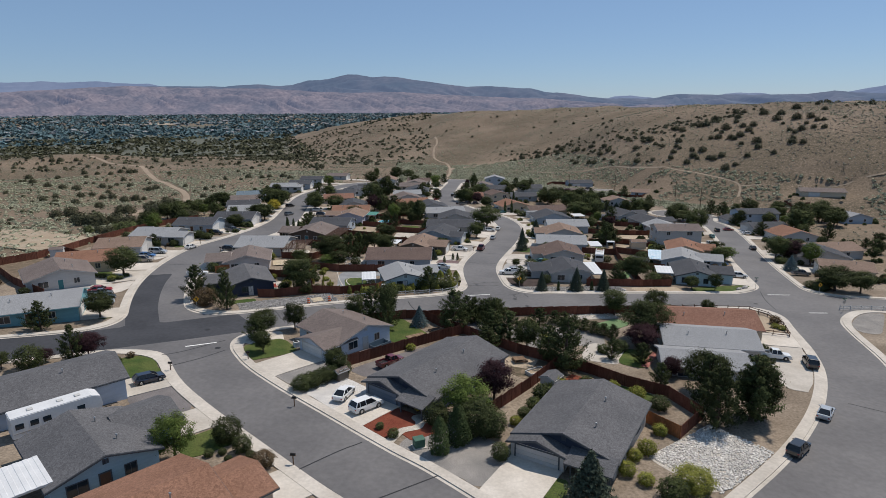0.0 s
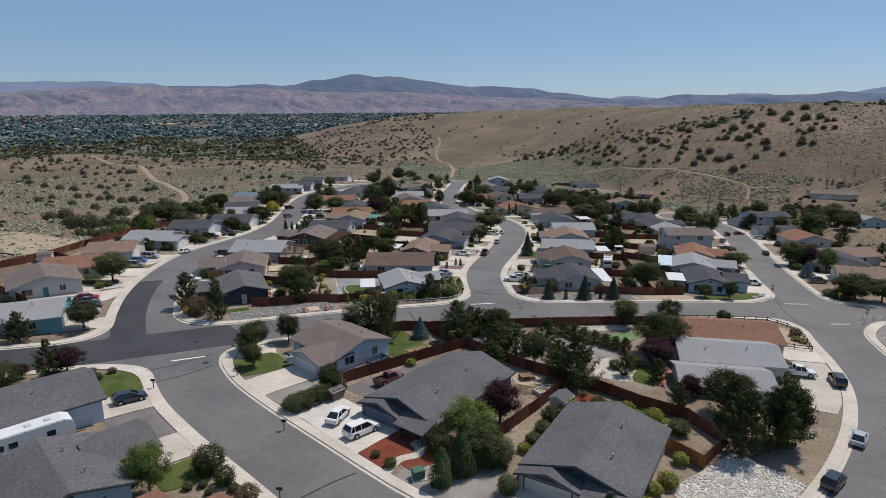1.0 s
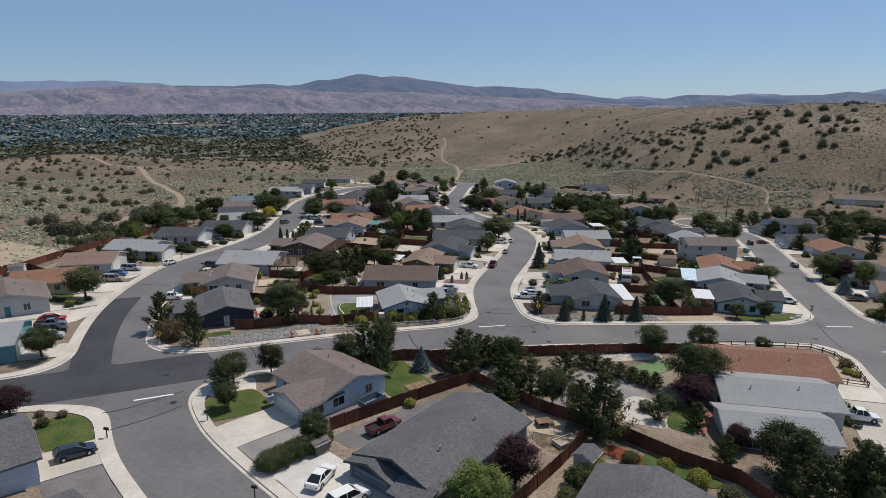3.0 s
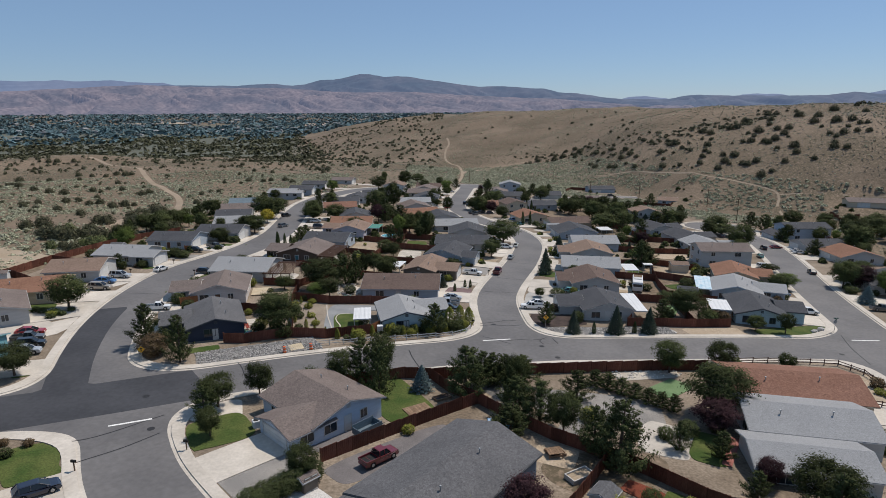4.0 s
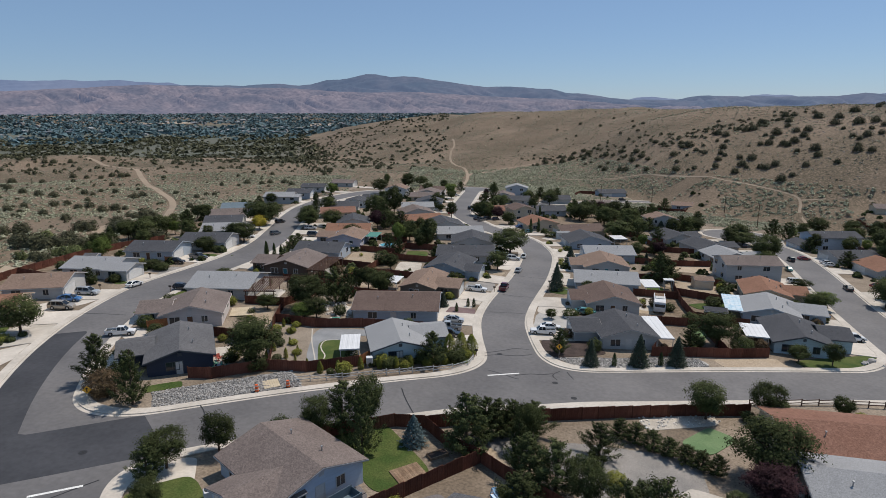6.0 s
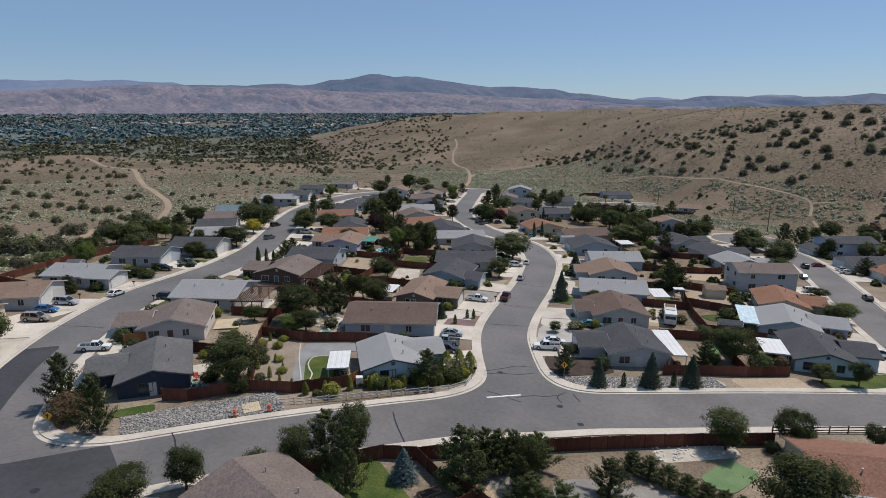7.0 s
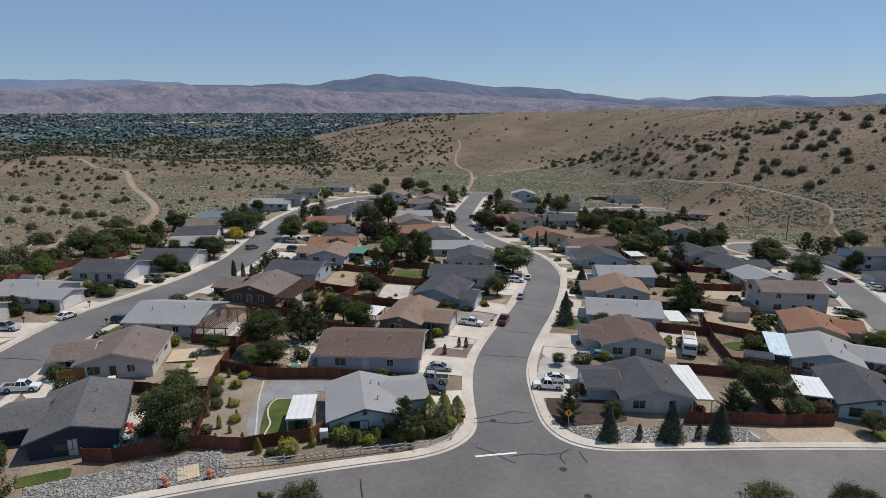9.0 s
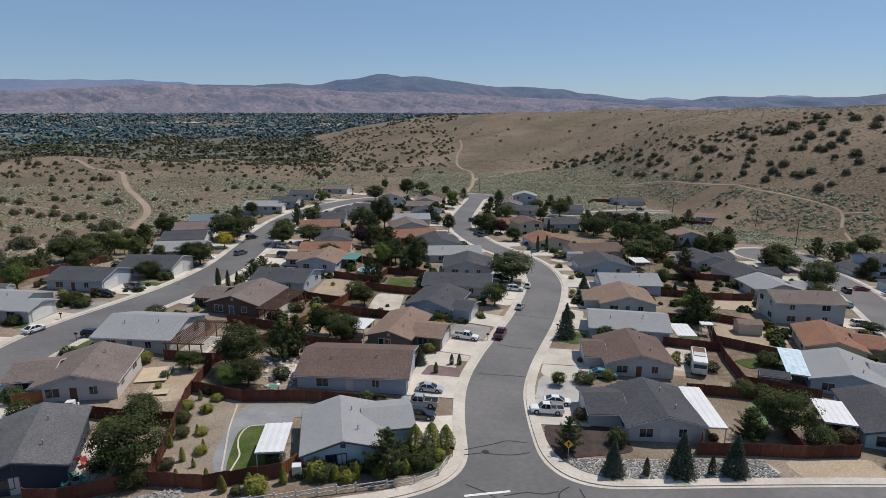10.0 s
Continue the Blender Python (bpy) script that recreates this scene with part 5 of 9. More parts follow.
def camper(x, y, rz):
    t = thing("travel_trailer", spot(x, y, 0.05, rz), "long white travel trailer parked beside a grey-roofed house", "trailer")
    bm = add_prism(bmesh.new(), [(-4.6, 0.55), (3.9, 0.55), (4.5, 1.5), (4.3, 2.7), (3.5, 3.05), (-4.6, 3.05)], -1.22, 1.22)
    done(bm)
    bmesh.ops.bevel(bm, geom=list(bm.edges), offset=0.08, segments=2, affect="EDGES")
    b = part("body", bm, WHITE_METAL, t)
    for a in (-3.8, -2.4, -1.2, 2.2):
        for s in (-1, 1):
            part("window", box(a - 0.4, a + 0.4, s * 1.225 - 0.012, s * 1.225 + 0.012, 1.6, 2.25, 0.01), PANE, b)
    for a in (-2.5, 0.4, 2.2):
        part("roof_hatch", box(a - 0.3, a + 0.3, -0.3, 0.3, 3.04, 3.16, 0.03), TRIM, b)
    part("stripe", box(-4.4, 3.7, -1.24, 1.24, 1.1, 1.2), STEEL, b)
    for a in (-0.9, 0.1):
        for s in (-1, 1):
            w = part("wheel", add_rod(bmesh.new(), (a, s * 1.0, 0.36), (a, s * 1.2, 0.36), 0.36, 0.36, 14), BLACK, t)
    part("hitch", add_rod(bmesh.new(), (4.2, 0, 0.55), (5.6, 0, 0.5), 0.06, 0.05, 6), BLACK, t)
    return t


def motorhome(x, y, rz):
    t = thing("motorhome", spot(x, y, 0.05, rz), "old white motorhome with a loaded roof rack in a back yard", "motorhome")
    bm = add_prism(bmesh.new(), [(-3.4, 0.6), (2.9, 0.6), (3.1, 1.5), (2.9, 2.7), (2.4, 2.9), (-3.4, 2.9)], -1.15, 1.15)
    done(bm)
    bmesh.ops.bevel(bm, geom=list(bm.edges), offset=0.07, segments=2, affect="EDGES")
    b = part("body", bm, WHITE_METAL, t)
    part("windshield", box(3.0, 3.07, -1.0, 1.0, 1.55, 2.3, 0.02), PANE, b)
    part("stripe", box(-3.3, 2.95, -1.17, 1.17, 1.15, 1.35), GREEN_BOX, b)
    for a in (-2.2, 0.2):
        for s in (-1, 1):
            part("window", box(a - 0.6, a + 0.6, s * 1.155 - 0.012, s * 1.155 + 0.012, 1.7, 2.2), PANE, b)
    part("awning", box(-0.7, 0.9, -0.9, 0.9, 2.88, 3.05, 0.02), TRIM, b)
    bm = bmesh.new()
    for a in np.arange(-3.0, -0.7, 0.35):
        add_box(bm, a, a + 0.2, -0.95, 0.95, 2.9, 3.0)
    part("roof_rack", bm, TIMBER, b)
    for a in (-2.2, 2.0):
        for s in (-1, 1):
            part("wheel", add_rod(bmesh.new(), (a, s * 0.95, 0.4), (a, s * 1.13, 0.4), 0.4, 0.4, 14), BLACK, t)
    return t


def rocks(name, n, x, y, rot, l, w, lo, hi, mat, words, seed):
    """Loose stones over a bed, each its own shape and size."""
    rng = np.random.default_rng(seed)
    bm = bmesh.new()
    bmesh.ops.create_icosphere(bm, subdivisions=1, radius=1)
    base = np.array([v.co for v in bm.verts])
    tri = [tuple(v.index for v in f.verts) for f in bm.faces]
    bm.free()
    c, s = math.cos(radians(rot)), math.sin(radians(rot))
    verts, faces = [], []
    for i in range(n):
        px, py = rng.uniform(-l / 2, l / 2), rng.uniform(-w / 2, w / 2)
        qx, qy = x + c * px - s * py, y + s * px + c * py
        if road_gap(qx, qy) < 1.85:
            continue
        r = rng.uniform(lo, hi)
        v = base * rng.uniform(0.65, 1.25, base.shape) * r * np.array([1.15, 0.95, 0.7])
        a = rng.random() * 6.28
        v[:, :2] = v[:, :2] @ np.array([[math.cos(a), math.sin(a)], [-math.sin(a), math.cos(a)]])
        k = len(verts)
        verts += [(p[0] + qx, p[1] + qy, p[2] + plane(qx, qy) + 0.06 + 0.3 * r) for p in v]
        faces += [tuple(k + j for j in t) for t in tri]
    me = bpy.data.meshes.new(name)
    me.from_pydata(verts, [], faces)
    me.materials.append(mat)
    return tagged(new(name, me), words, "rocks", kind="stuff")


# ---- tracks over the desert ----
TRACKS = (
    ([(-138, 235), (-167, 280), (-185, 309), (-203, 330), (-223, 350), (-252, 380), (-271, 401), (-293, 426), (-310, 434), (-333, 446), (-355, 462), (-370, 470)], 3.2),
    ([(-290, 278), (-270, 284), (-254, 289), (-235, 296), (-219, 298)], 1.6),
    ([(-116, 770), (-106, 723), (-103, 681), (-94, 624), (-85, 597), (-72, 575), (-59, 490), (-55, 441), (-52, 421)], 2.2),
    ([(-60, 497), (-56, 560), (-39, 579), (-10, 590)], 2.0),
    ([(-30, 520), (20, 500), (59, 455), (76, 419), (92, 388), (103, 376), (114, 363), (121, 353), (121, 346), (118, 338), (118, 328), (114, 318)], 1.2),
    ([(121, 349), (140, 345), (159, 341), (200, 336), (260, 332)], 0.9),
    ([(-58, 440), (-76, 452), (-96, 450)], 2.6),
    ([(-140, 205), (-146, 214), (-150, 226), (-146, 238)], 5.0),
)
for track, wide in TRACKS:
    strip("dirt_track", track, wide, 0.1, TRACK, "bare dirt track through the sage", n=14, drape=True)

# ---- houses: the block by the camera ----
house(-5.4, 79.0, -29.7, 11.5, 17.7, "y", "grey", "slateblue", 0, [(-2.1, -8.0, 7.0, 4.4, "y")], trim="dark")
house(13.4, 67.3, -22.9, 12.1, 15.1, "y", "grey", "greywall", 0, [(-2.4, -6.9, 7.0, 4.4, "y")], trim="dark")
house(-23.7, 92.2, 55.7, 11.0, 12.1, "y", "taupe", "bluewall", 3, [(-5.2, -2.2, 6.6, 7.6, "x")])
house(-54.2, 61.2, 50.8, 20.0, 11.6, "x", "grey", "bluewall", 1, trim="dark")
house(-37.6, 50.7, 53.9, 10.4, 12.3, "y", "grey", "tealwall", 1, [(6.0, 2.4, 6.5, 7.4, "x")], trim="dark")
house(-25.8, 41.4, 54.0, 13.0, 13.0, "x", "terra", "tan", 1, [(6.5, -1.5, 8.0, 7.4, "x")], trim="dark")
house(36.4, 101.2, -2.7, 15.2, 10.4, "x", "lightgrey", "greyw", None, [(-2.6, -9.2, 13.0, 8.4, "x")])
house(38.8, 112.2, -0.6, 18.0, 12.0, "x", "brownred", "tan", 1)
# west side of the curving street
house(-80.4, 91.6, 31.4, 15.0, 12.0, "x", "lightgrey", "teal", 1)
house(-93.7, 111.8, 46.9, 13.0, 13.5, "y", "taupe", "greyw", 1)
house(-97.3, 125.6, 28.4, 13.0, 11.5, "x", "terra", "tan", 1)
house(-100.6, 142.6, 19.0, 12.0, 11.5, "x", "tan", "greyw", 1)
house(-101.4, 159.6, 4.0, 13.0, 11.0, "x", "lightgrey", "greyw", 1, [(7.0, -2.2, 6.5, 7.5, "x")])
house(-101.1, 180.6, 6.6, 13.5, 11.5, "x", "slate", "bluew", 1)
house(-95.6, 196.0, 7.9, 14.0, 12.0, "x", "slate", "greyw", 1)
house(-100.8, 213.6, 18.0, 13.5, 11.5, "x", "lightgrey", "greyw", 1, detail=1)
house(-109.0, 228.0, 20.0, 13.0, 11.0, "x", "slate", "greyw", 1, detail=1)
house(-116.0, 243.5, 22.0, 13.0, 11.0, "x", "taupe", "greyw", 1, detail=1)
# east side of it
house(-53.6, 118.3, 32.8, 9.8, 13.3, "y", "grey", "navy", 3, [(-6.2, 1.6, 5.4, 8.0, "x")], trim="dark")
house(-62.6, 136.9, 22.1, 11.2, 11.8, "y", "taupe", "greige", 3, [(-7.0, 1.0, 6.0, 8.4, "x")])
house(-66.2, 155.0, 5.8, 14.0, 13.0, "x", "lightgrey", "greyw", 3, goff=-3.6)
house(-60.4, 177.2, 0.0, 12.1, 13.2, "y", "taupe", "darkbrown", 3, [(-7.6, 0.6, 6.0, 8.6, "x")])
house(-60.3, 195.0, 2.0, 13.6, 12.0, "x", "slate", "bluew", 3)
house(-59.8, 216.0, 4.0, 11.0, 12.5, "y", "tan", "lav", 3, [(-7.0, 1.0, 6.0, 8.0, "x")])
house(-64.0, 229.0, 12.0, 15.0, 11.0, "x", "terra", "tan", 3, detail=1)
house(-68.0, 245.0, 18.0, 12.0, 12.0, "y", "slate", "greyw", 3, detail=1)
house(-81.5, 266.0, 22.0, 14.0, 11.0, "x", "brownred", "tan", 3, detail=1)
house(-85.0, 284.0, 14.0, 13.0, 11.0, "x", "slate", "greyw", 3, detail=1)
house(-84.4, 300.0, 8.0, 12.0, 11.0, "y", "slate", "white", 3, detail=1)
house(-80.0, 317.0, 4.0, 14.0, 11.0, "x", "slate", "greyw", 3, detail=1)
# far west row
house(-121.5, 260.5, 20.0, 13.0, 11.0, "x", "teal", "bluew", 1, detail=1)
house(-123.5, 303.0, 10.0, 14.0, 11.0, "x", "lightgrey", "greyw", 1, [(7.2, -2.0, 6.0, 7.0, "x")], detail=1)
house(-121.5, 322.0, 6.0, 13.0, 11.0, "x", "slate", "bluew", 1, detail=1)
house(-126.0, 352.0, 4.0, 14.0, 10.0, "x", "slate", "greyw", 1, detail=1)
house(-120.0, 384.0, 0.0, 14.0, 10.0, "x", "taupe", "greyw", 1, detail=1)
# west side of the middle street
house(-22.2, 130.4, 22.2, 9.6, 11.0, "y", "lightgrey", "cyan", 1, [(5.6, 2.2, 6.4, 7.4, "x")], trim="dark")
house(-27.0, 150.8, 7.2, 17.0, 12.6, "x", "brown", "bluew", 1)
house(-25.4, 168.8, -3.7, 8.6, 13.5, "y", "tan", "darkgrey", 1, [(6.2, -0.6, 6.0, 8.0, "x")])
house(-22.4, 188.0, -8.0, 11.0, 13.0, "y", "slate", "bluew", 1, [(7.0, -2.4, 4.6, 7.4, "x")])
house(-20.8, 205.2, 5.0, 16.5, 11.6, "x", "slate", "greyw", 1)
house(-21.4, 224.2, 9.0, 13.5, 12.0, "y", "slate", "greyw", 1)
house(-27.8, 238.5, 15.0, 16.0, 11.0, "x", "lightgrey", "greyw", 1, detail=1)
house(-35.6, 252.0, 22.0, 14.0, 12.5, "y", "slate", "greyw", 1, detail=1)
house(-46.4, 261.0, 28.0, 16.0, 11.5, "x", "terra", "tan", 1, detail=1)
house(-52.2, 279.0, 24.0, 14.0, 12.0, "y", "taupe", "greyw", 1, detail=1)
house(-55.5, 297.0, 16.0, 14.5, 11.0, "x", "lightgrey", "greyw", 1, detail=1)
house(-54.0, 317.0, 8.0, 13.0, 12.0, "y", "slate", "bluew", 1, detail=1)
house(-61.0, 338.0, 4.0, 14.0, 11.0, "x", "taupe", "tan", 1, detail=1)
house(-62.0, 356.0, 2.0, 13.0, 12.0, "y", "taupe", "greyw", 1, detail=1)
house(-63.0, 374.0, 0.0, 15.0, 11.0, "x", "brown", "tan", 1, detail=1)
house(-77.0, 345.0, 0.0, 12.0, 10.0, "y", "tan", "white", 1, detail=1, storeys=2, drive=False)
# east side of it
house(16.0, 147.2, 10.4, 10.4, 11.3, "y", "slate", "greyw", 3, [(-6.6, 1.6, 5.6, 8.0, "x")])
house(15.6, 168.4, 7.0, 11.5, 12.0, "y", "brown", "greyw", 3, [(-6.6, 0.8, 4.0, 8.0, "x")])
house(16.4, 185.4, 0.4, 15.3, 11.6, "x", "lightgrey", "bluew", 3)
house(17.6, 203.6, 6.0, 12.5, 12.0, "y", "tan", "greyw", 3, [(-7.0, 0.6, 5.0, 8.0, "x")])
house(20.0, 220.6, 8.0, 15.0, 11.4, "x", "lightgrey", "bluew", 3)
house(14.8, 239.0, 15.0, 14.5, 12.0, "y", "slate", "bluew", 3, detail=1)
house(13.4, 260.5, 20.0, 17.0, 11.5, "x", "brown", "tan", 3, detail=1)
house(-1.6, 271.0, 25.0, 13.5, 12.0, "y", "terra", "tan", 3, detail=1)
house(-9.5, 292.0, 25.0, 10.5, 11.0, "y", "brown", "tan", 3, detail=1, storeys=2)
house(-20.4, 302.0, 10.0, 12.0, 11.0, "x", "brownred", "tan", 3, detail=1)
house(2.4, 313.0, 15.0, 15.0, 11.0, "x", "slate", "bluew", 3, detail=1, drive=False)
house(-13.6, 348.0, 4.0, 13.0, 11.0, "x", "slate", "greyw", 3, detail=1)
house(-22.0, 362.0, 4.0, 13.0, 11.0, "y", "taupe", "greyw", 3, detail=1)
house(-16.0, 386.0, 4.0, 13.0, 9.5, "y", "lightgrey", "bluew", 3, detail=1, storeys=2)
house(6.6, 362.0, 8.0, 14.0, 11.0, "x", "slate", "greyw", 0, detail=1, drive=False)
house(40.0, 416.0, 12.0, 17.0, 11.0, "x", "slate", "bluew", 0, detail=1, drive=False)
house(27.0, 347.0, 14.0, 13.0, 11.0, "x", "taupe", "greyw", 0, detail=1, drive=False)
house(74.0, 366.0, -12.0, 15.0, 10.0, "x", "tan", "bluew", 1, detail=1, drive=False)
# west side of the eastern street
house(47.6, 153.4, -5.0, 10.2, 13.0, "y", "slate", "cyan", 1, [(6.6, 1.6, 5.6, 8.0, "x")], trim="dark")
house(48.6, 169.6, -12.0, 11.2, 11.8, "y", "lightgrey", "bluew", 1, [(7.2, 2.0, 7.0, 8.0, "x")])
house(53.2, 186.6, -8.0, 10.4, 12.4, "y", "terra", "tan", 1, [(6.4, 0.8, 5.4, 8.0, "x")])
house(55.6, 207.6, 6.0, 15.0, 10.4, "x", "taupe", "greyw", 1, storeys=2)
house(56.0, 228.4, 14.0, 12.0, 11.6, "y", "lightgrey", "greyw", 1, [(7.2, -1.0, 6.0, 7.6, "x")])
house(53.4, 243.4, 20.0, 12.0, 12.0, "y", "slate", "greyw", 1, [(7.0, -1.0, 6.0, 7.6, "x")], detail=1)
house(46.4, 258.8, 22.0, 12.0, 12.0, "y", "slate", "greyw", 1, [(7.0, 1.0, 6.0, 7.6, "x")], detail=1)
house(46.8, 288.0, 10.0, 12.0, 9.6, "y", "tan", "greyw", 1, detail=1, storeys=2, drive=False)
# east side of it
house(92.2, 187.6, -4.0, 14.5, 12.0, "y", "slate", "greyw", 3)
house(91.0, 170.6, -14.0, 13.0, 11.0, "x", "tan", "tan", 3, detail=1)
house(99.0, 199.6, 14.0, 19.0, 11.5, "x", "tan", "greyw", 3, detail=1)
house(100.0, 226.6, 8.0, 14.0, 12.0, "y", "terra", "greyw", 3, detail=1)
house(97.0, 243.0, 10.0, 14.5, 11.0, "x", "slate", "greyw", 3, detail=1)
house(101.5, 267.5, 10.0, 17.0, 10.5, "x", "slate", "bluewall", 3, [(-10.0, -1.0, 8.0, 9.0, "y")], detail=1, storeys=2)
house(150.0, 290.0, 16.0, 15.0, 12.0, "y", "lightgrey", "bluew", 3, detail=1, drive=False)
house(153.0, 326.0, -8.0, 21.0, 10.0, "x", "taupe", "tan", 0, detail=1, drive=False, lift=8.2)


# ---- trees and bushes ----
plant("bright", -29.9, 53.2, 5.8, 4.3)
plant("round_bush", -26.4, 58.3, 3.1, 3.7)
plant("round_bush", -23.9, 56.3, 2.2, 2.2)
plant("russet_bush", -20.3, 54.3, 2.0, 2.6)
plant("round_bush", -63.0, 70.7, 3.8, 4.2)
plant("pine", -59.1, 74.2, 6.6, 4.5)
plant("plum", -58.2, 76.2, 4.2, 4.5)
plant("plum", -63.2, 73.9, 2.2, 2.4)
plant("deciduous", -66.7, 69.8, 2.7, 2.8)
plant("pine", -74.3, 85.2, 5.7, 5.5)
plant("deciduous", -69.2, 92.8, 5.0, 5.9)
plant("deciduous", -84.9, 120.6, 6.9, 7.6)
plant("dark_bush", -83.6, 119.7, 1.0, 1.6)
plant("round_bush", -83.3, 117.1, 1.1, 1.8)
plant("round_bush", -83.9, 115.2, 0.9, 1.9)
plant("golden_bush", -84.9, 117.0, 1.3, 2.6)
plant("round_bush", -87.5, 117.4, 1.2, 2.0)
plant("round_bush", -89.1, 117.4, 1.2, 1.8)
plant("pine", -60.7, 107.0, 8.0, 5.9)
plant("pine", -50.4, 102.8, 8.5, 5.2)
plant("russet_bush", -55.8, 104.4, 3.7, 5.0)
plant("pine", -40.8, 88.6, 4.6, 4.4)
plant("deciduous", -37.6, 91.0, 4.8, 5.0)
plant("deciduous", -34.4, 84.0, 3.7, 3.4)
plant("deciduous", -33.9, 95.4, 5.2, 4.2)
plant("deciduous", -20.8, 78.6, 4.1, 3.6)
plant("bright", -0.8, 69.2, 5.6, 6.2)
plant("plum", 2.4, 74.6, 6.0, 5.4)
plant("cypress", -1.0, 62.8, 4.9, 4.2)
plant("dark_bush", 0.9, 65.4, 4.6, 5.2)
plant("cypress", -2.8, 60.4, 4.4, 3.4)
plant("dark_bush", 2.6, 65.4, 3.6, 4.0)
plant("dark_bush", -4.0, 66.6, 3.0, 3.4)
plant("round_bush", 3.9, 60.3, 2.2, 2.2)
plant("spruce", 12.6, 52.4, 6.9, 5.7)
plant("golden_bush", 23.6, 58.4, 2.6, 4.6)
plant("round_bush", 21.1, 56.3, 2.5, 3.2)
plant("pine", 35.0, 75.6, 10.2, 8.6)
plant("pine", 30.2, 73.0, 9.2, 6.9)
plant("deciduous", 36.2, 76.6, 8.0, 6.4)
plant("deciduous", 31.7, 83.3, 6.4, 6.3)
plant("deciduous", 27.4, 104.0, 7.6, 8.0)
plant("deciduous", 23.7, 117.6, 5.6, 5.4)
plant("blue_spruce", -12.8, 102.1, 3.9, 3.3)
plant("pine", -17.9, 98.4, 8.6, 4.8)
plant("pine", -22.8, 104.6, 7.6, 6.4)
plant("pine", -6.5, 101.7, 8.3, 7.4)
plant("pine", -3.2, 106.4, 5.6, 5.4)
plant("pine", -0.4, 100.1, 6.7, 3.4)
plant("pine", 1.0, 107.6, 5.2, 5.6)
plant("pine", 3.6, 96.0, 6.8, 7.2)
plant("deciduous", 6.6, 94.0, 5.8, 4.6)
plant("pine", 0.1, 91.9, 5.0, 5.9)
plant("pine", 12.3, 87.4, 9.4, 8.2)
plant("dark_bush", -28.6, 99.8, 3.4, 3.6)
plant("dark_bush", -26.0, 101.0, 2.8, 3.0)
plant("deciduous", -24.6, 101.4, 5.6, 4.0)
plant("deciduous", -19.2, 104.4, 7.6, 4.6)
plant("deciduous", 0.4, 104.3, 6.2, 3.3)
plant("deciduous", -41.6, 118.7, 7.8, 7.9)
plant("round_bush", -40.6, 117.4, 2.4, 4.0)
plant("deciduous", -47.7, 128.5, 4.5, 4.9)
plant("deciduous", -45.0, 147.5, 7.6, 8.7)
plant("pine", -41.2, 153.4, 7.8, 6.1)
plant("deciduous", -41.1, 142.3, 4.4, 5.3)
plant("deciduous", -52.5, 145.0, 3.4, 4.3)
plant("cypress", -74.9, 186.9, 4.8, 1.8)
plant("cypress", -73.4, 187.4, 4.6, 1.8)
plant("cypress", -72.0, 188.9, 4.1, 1.7)
plant("cypress", -71.6, 192.2, 3.0, 1.7)
plant("cypress", -71.1, 195.6, 2.3, 1.7)
plant("pine", -71.8, 204.9, 4.7, 5.2)
plant("deciduous", -102.7, 238.4, 9.0, 10.0)
plant("deciduous", -102.0, 252.0, 7.0, 8.0)
plant("deciduous", -93.6, 206.9, 6.0, 7.0)
plant("yellow", -93.4, 228.0, 5.6, 5.6)
plant("deciduous", -89.3, 206.0, 6.6, 8.1)
plant("round_bush", -75.7, 166.7, 2.0, 4.0)
plant("pine", -39.3, 155.1, 8.0, 5.4)
plant("dark_bush", -44.9, 159.6, 2.6, 4.2)
plant("golden_bush", -45.1, 171.1, 1.5, 2.6)
plant("golden_bush", -44.1, 174.9, 1.6, 2.6)
plant("bright", -43.4, 142.2, 3.4, 5.6)
plant("deciduous", -33.3, 162.1, 5.6, 5.2)
plant("deciduous", -38.0, 166.0, 5.5, 5.0)
plant("round_bush", -40.3, 154.7, 1.2, 1.8)
plant("pine", -56.1, 245.5, 7.5, 6)
plant("pine", -40.0, 202.1, 6.5, 4.4)
plant("deciduous", -36.2, 223.5, 7.5, 6)
plant("dark_bush", -26.9, 204.3, 2.8, 4)
plant("pine", -71.6, 200.0, 5, 6)
plant("deciduous", -97.4, 237.2, 8, 10)
plant("pine", -42.7, 172.3, 3.6, 4.6)
plant("deciduous", -83.4, 240.0, 6.5, 9)
plant("pine", 35.8, 233.2, 5.5, 5)
plant("pine", 33.6, 197.8, 6.5, 6.5)
plant("bright", 32.0, 204.5, 4, 5)
plant("spruce", 31.1, 217.4, 3.6, 2.2)
plant("spruce", 46.5, 283.0, 4.4, 4.4)
plant("spruce", 9.0, 211.0, 5, 3.8)
plant("cypress", -3.9, 258.4, 5.5, 2)
plant("cypress", -1.1, 260.4, 5.5, 2)
plant("round_bush", 3.5, 252.3, 2.2, 5)
plant("spruce", 9.8, 130.9, 4.6, 2.8)
plant("spruce", 17.8, 133.5, 5.6, 3.5)
plant("cypress", 13.5, 133.2, 2.3, 1.3)
plant("cypress", 21.2, 135.1, 2.4, 1.4)
plant("spruce", 24.2, 134.7, 5.2, 3.3)
plant("pine", 4.7, 136.7, 5.2, 4.3)
plant("spruce", 4.6, 178.3, 7.0, 3.8)
plant("pine", 31.3, 195.3, 8.6, 8.8)
plant("deciduous", 32.8, 148.0, 6.8, 7.6)
plant("dark_bush", 29.0, 146.8, 2.2, 3.4)
plant("pine", 28.0, 146.0, 5.0, 5.4)
plant("pine", -15.3, 126.4, 6.2, 5.6)
plant("golden", -13.4, 131.6, 3.5, 3.4)
plant("golden", -11.5, 132.0, 3.8, 3.5)
plant("golden", -9.6, 132.7, 3.4, 3.3)
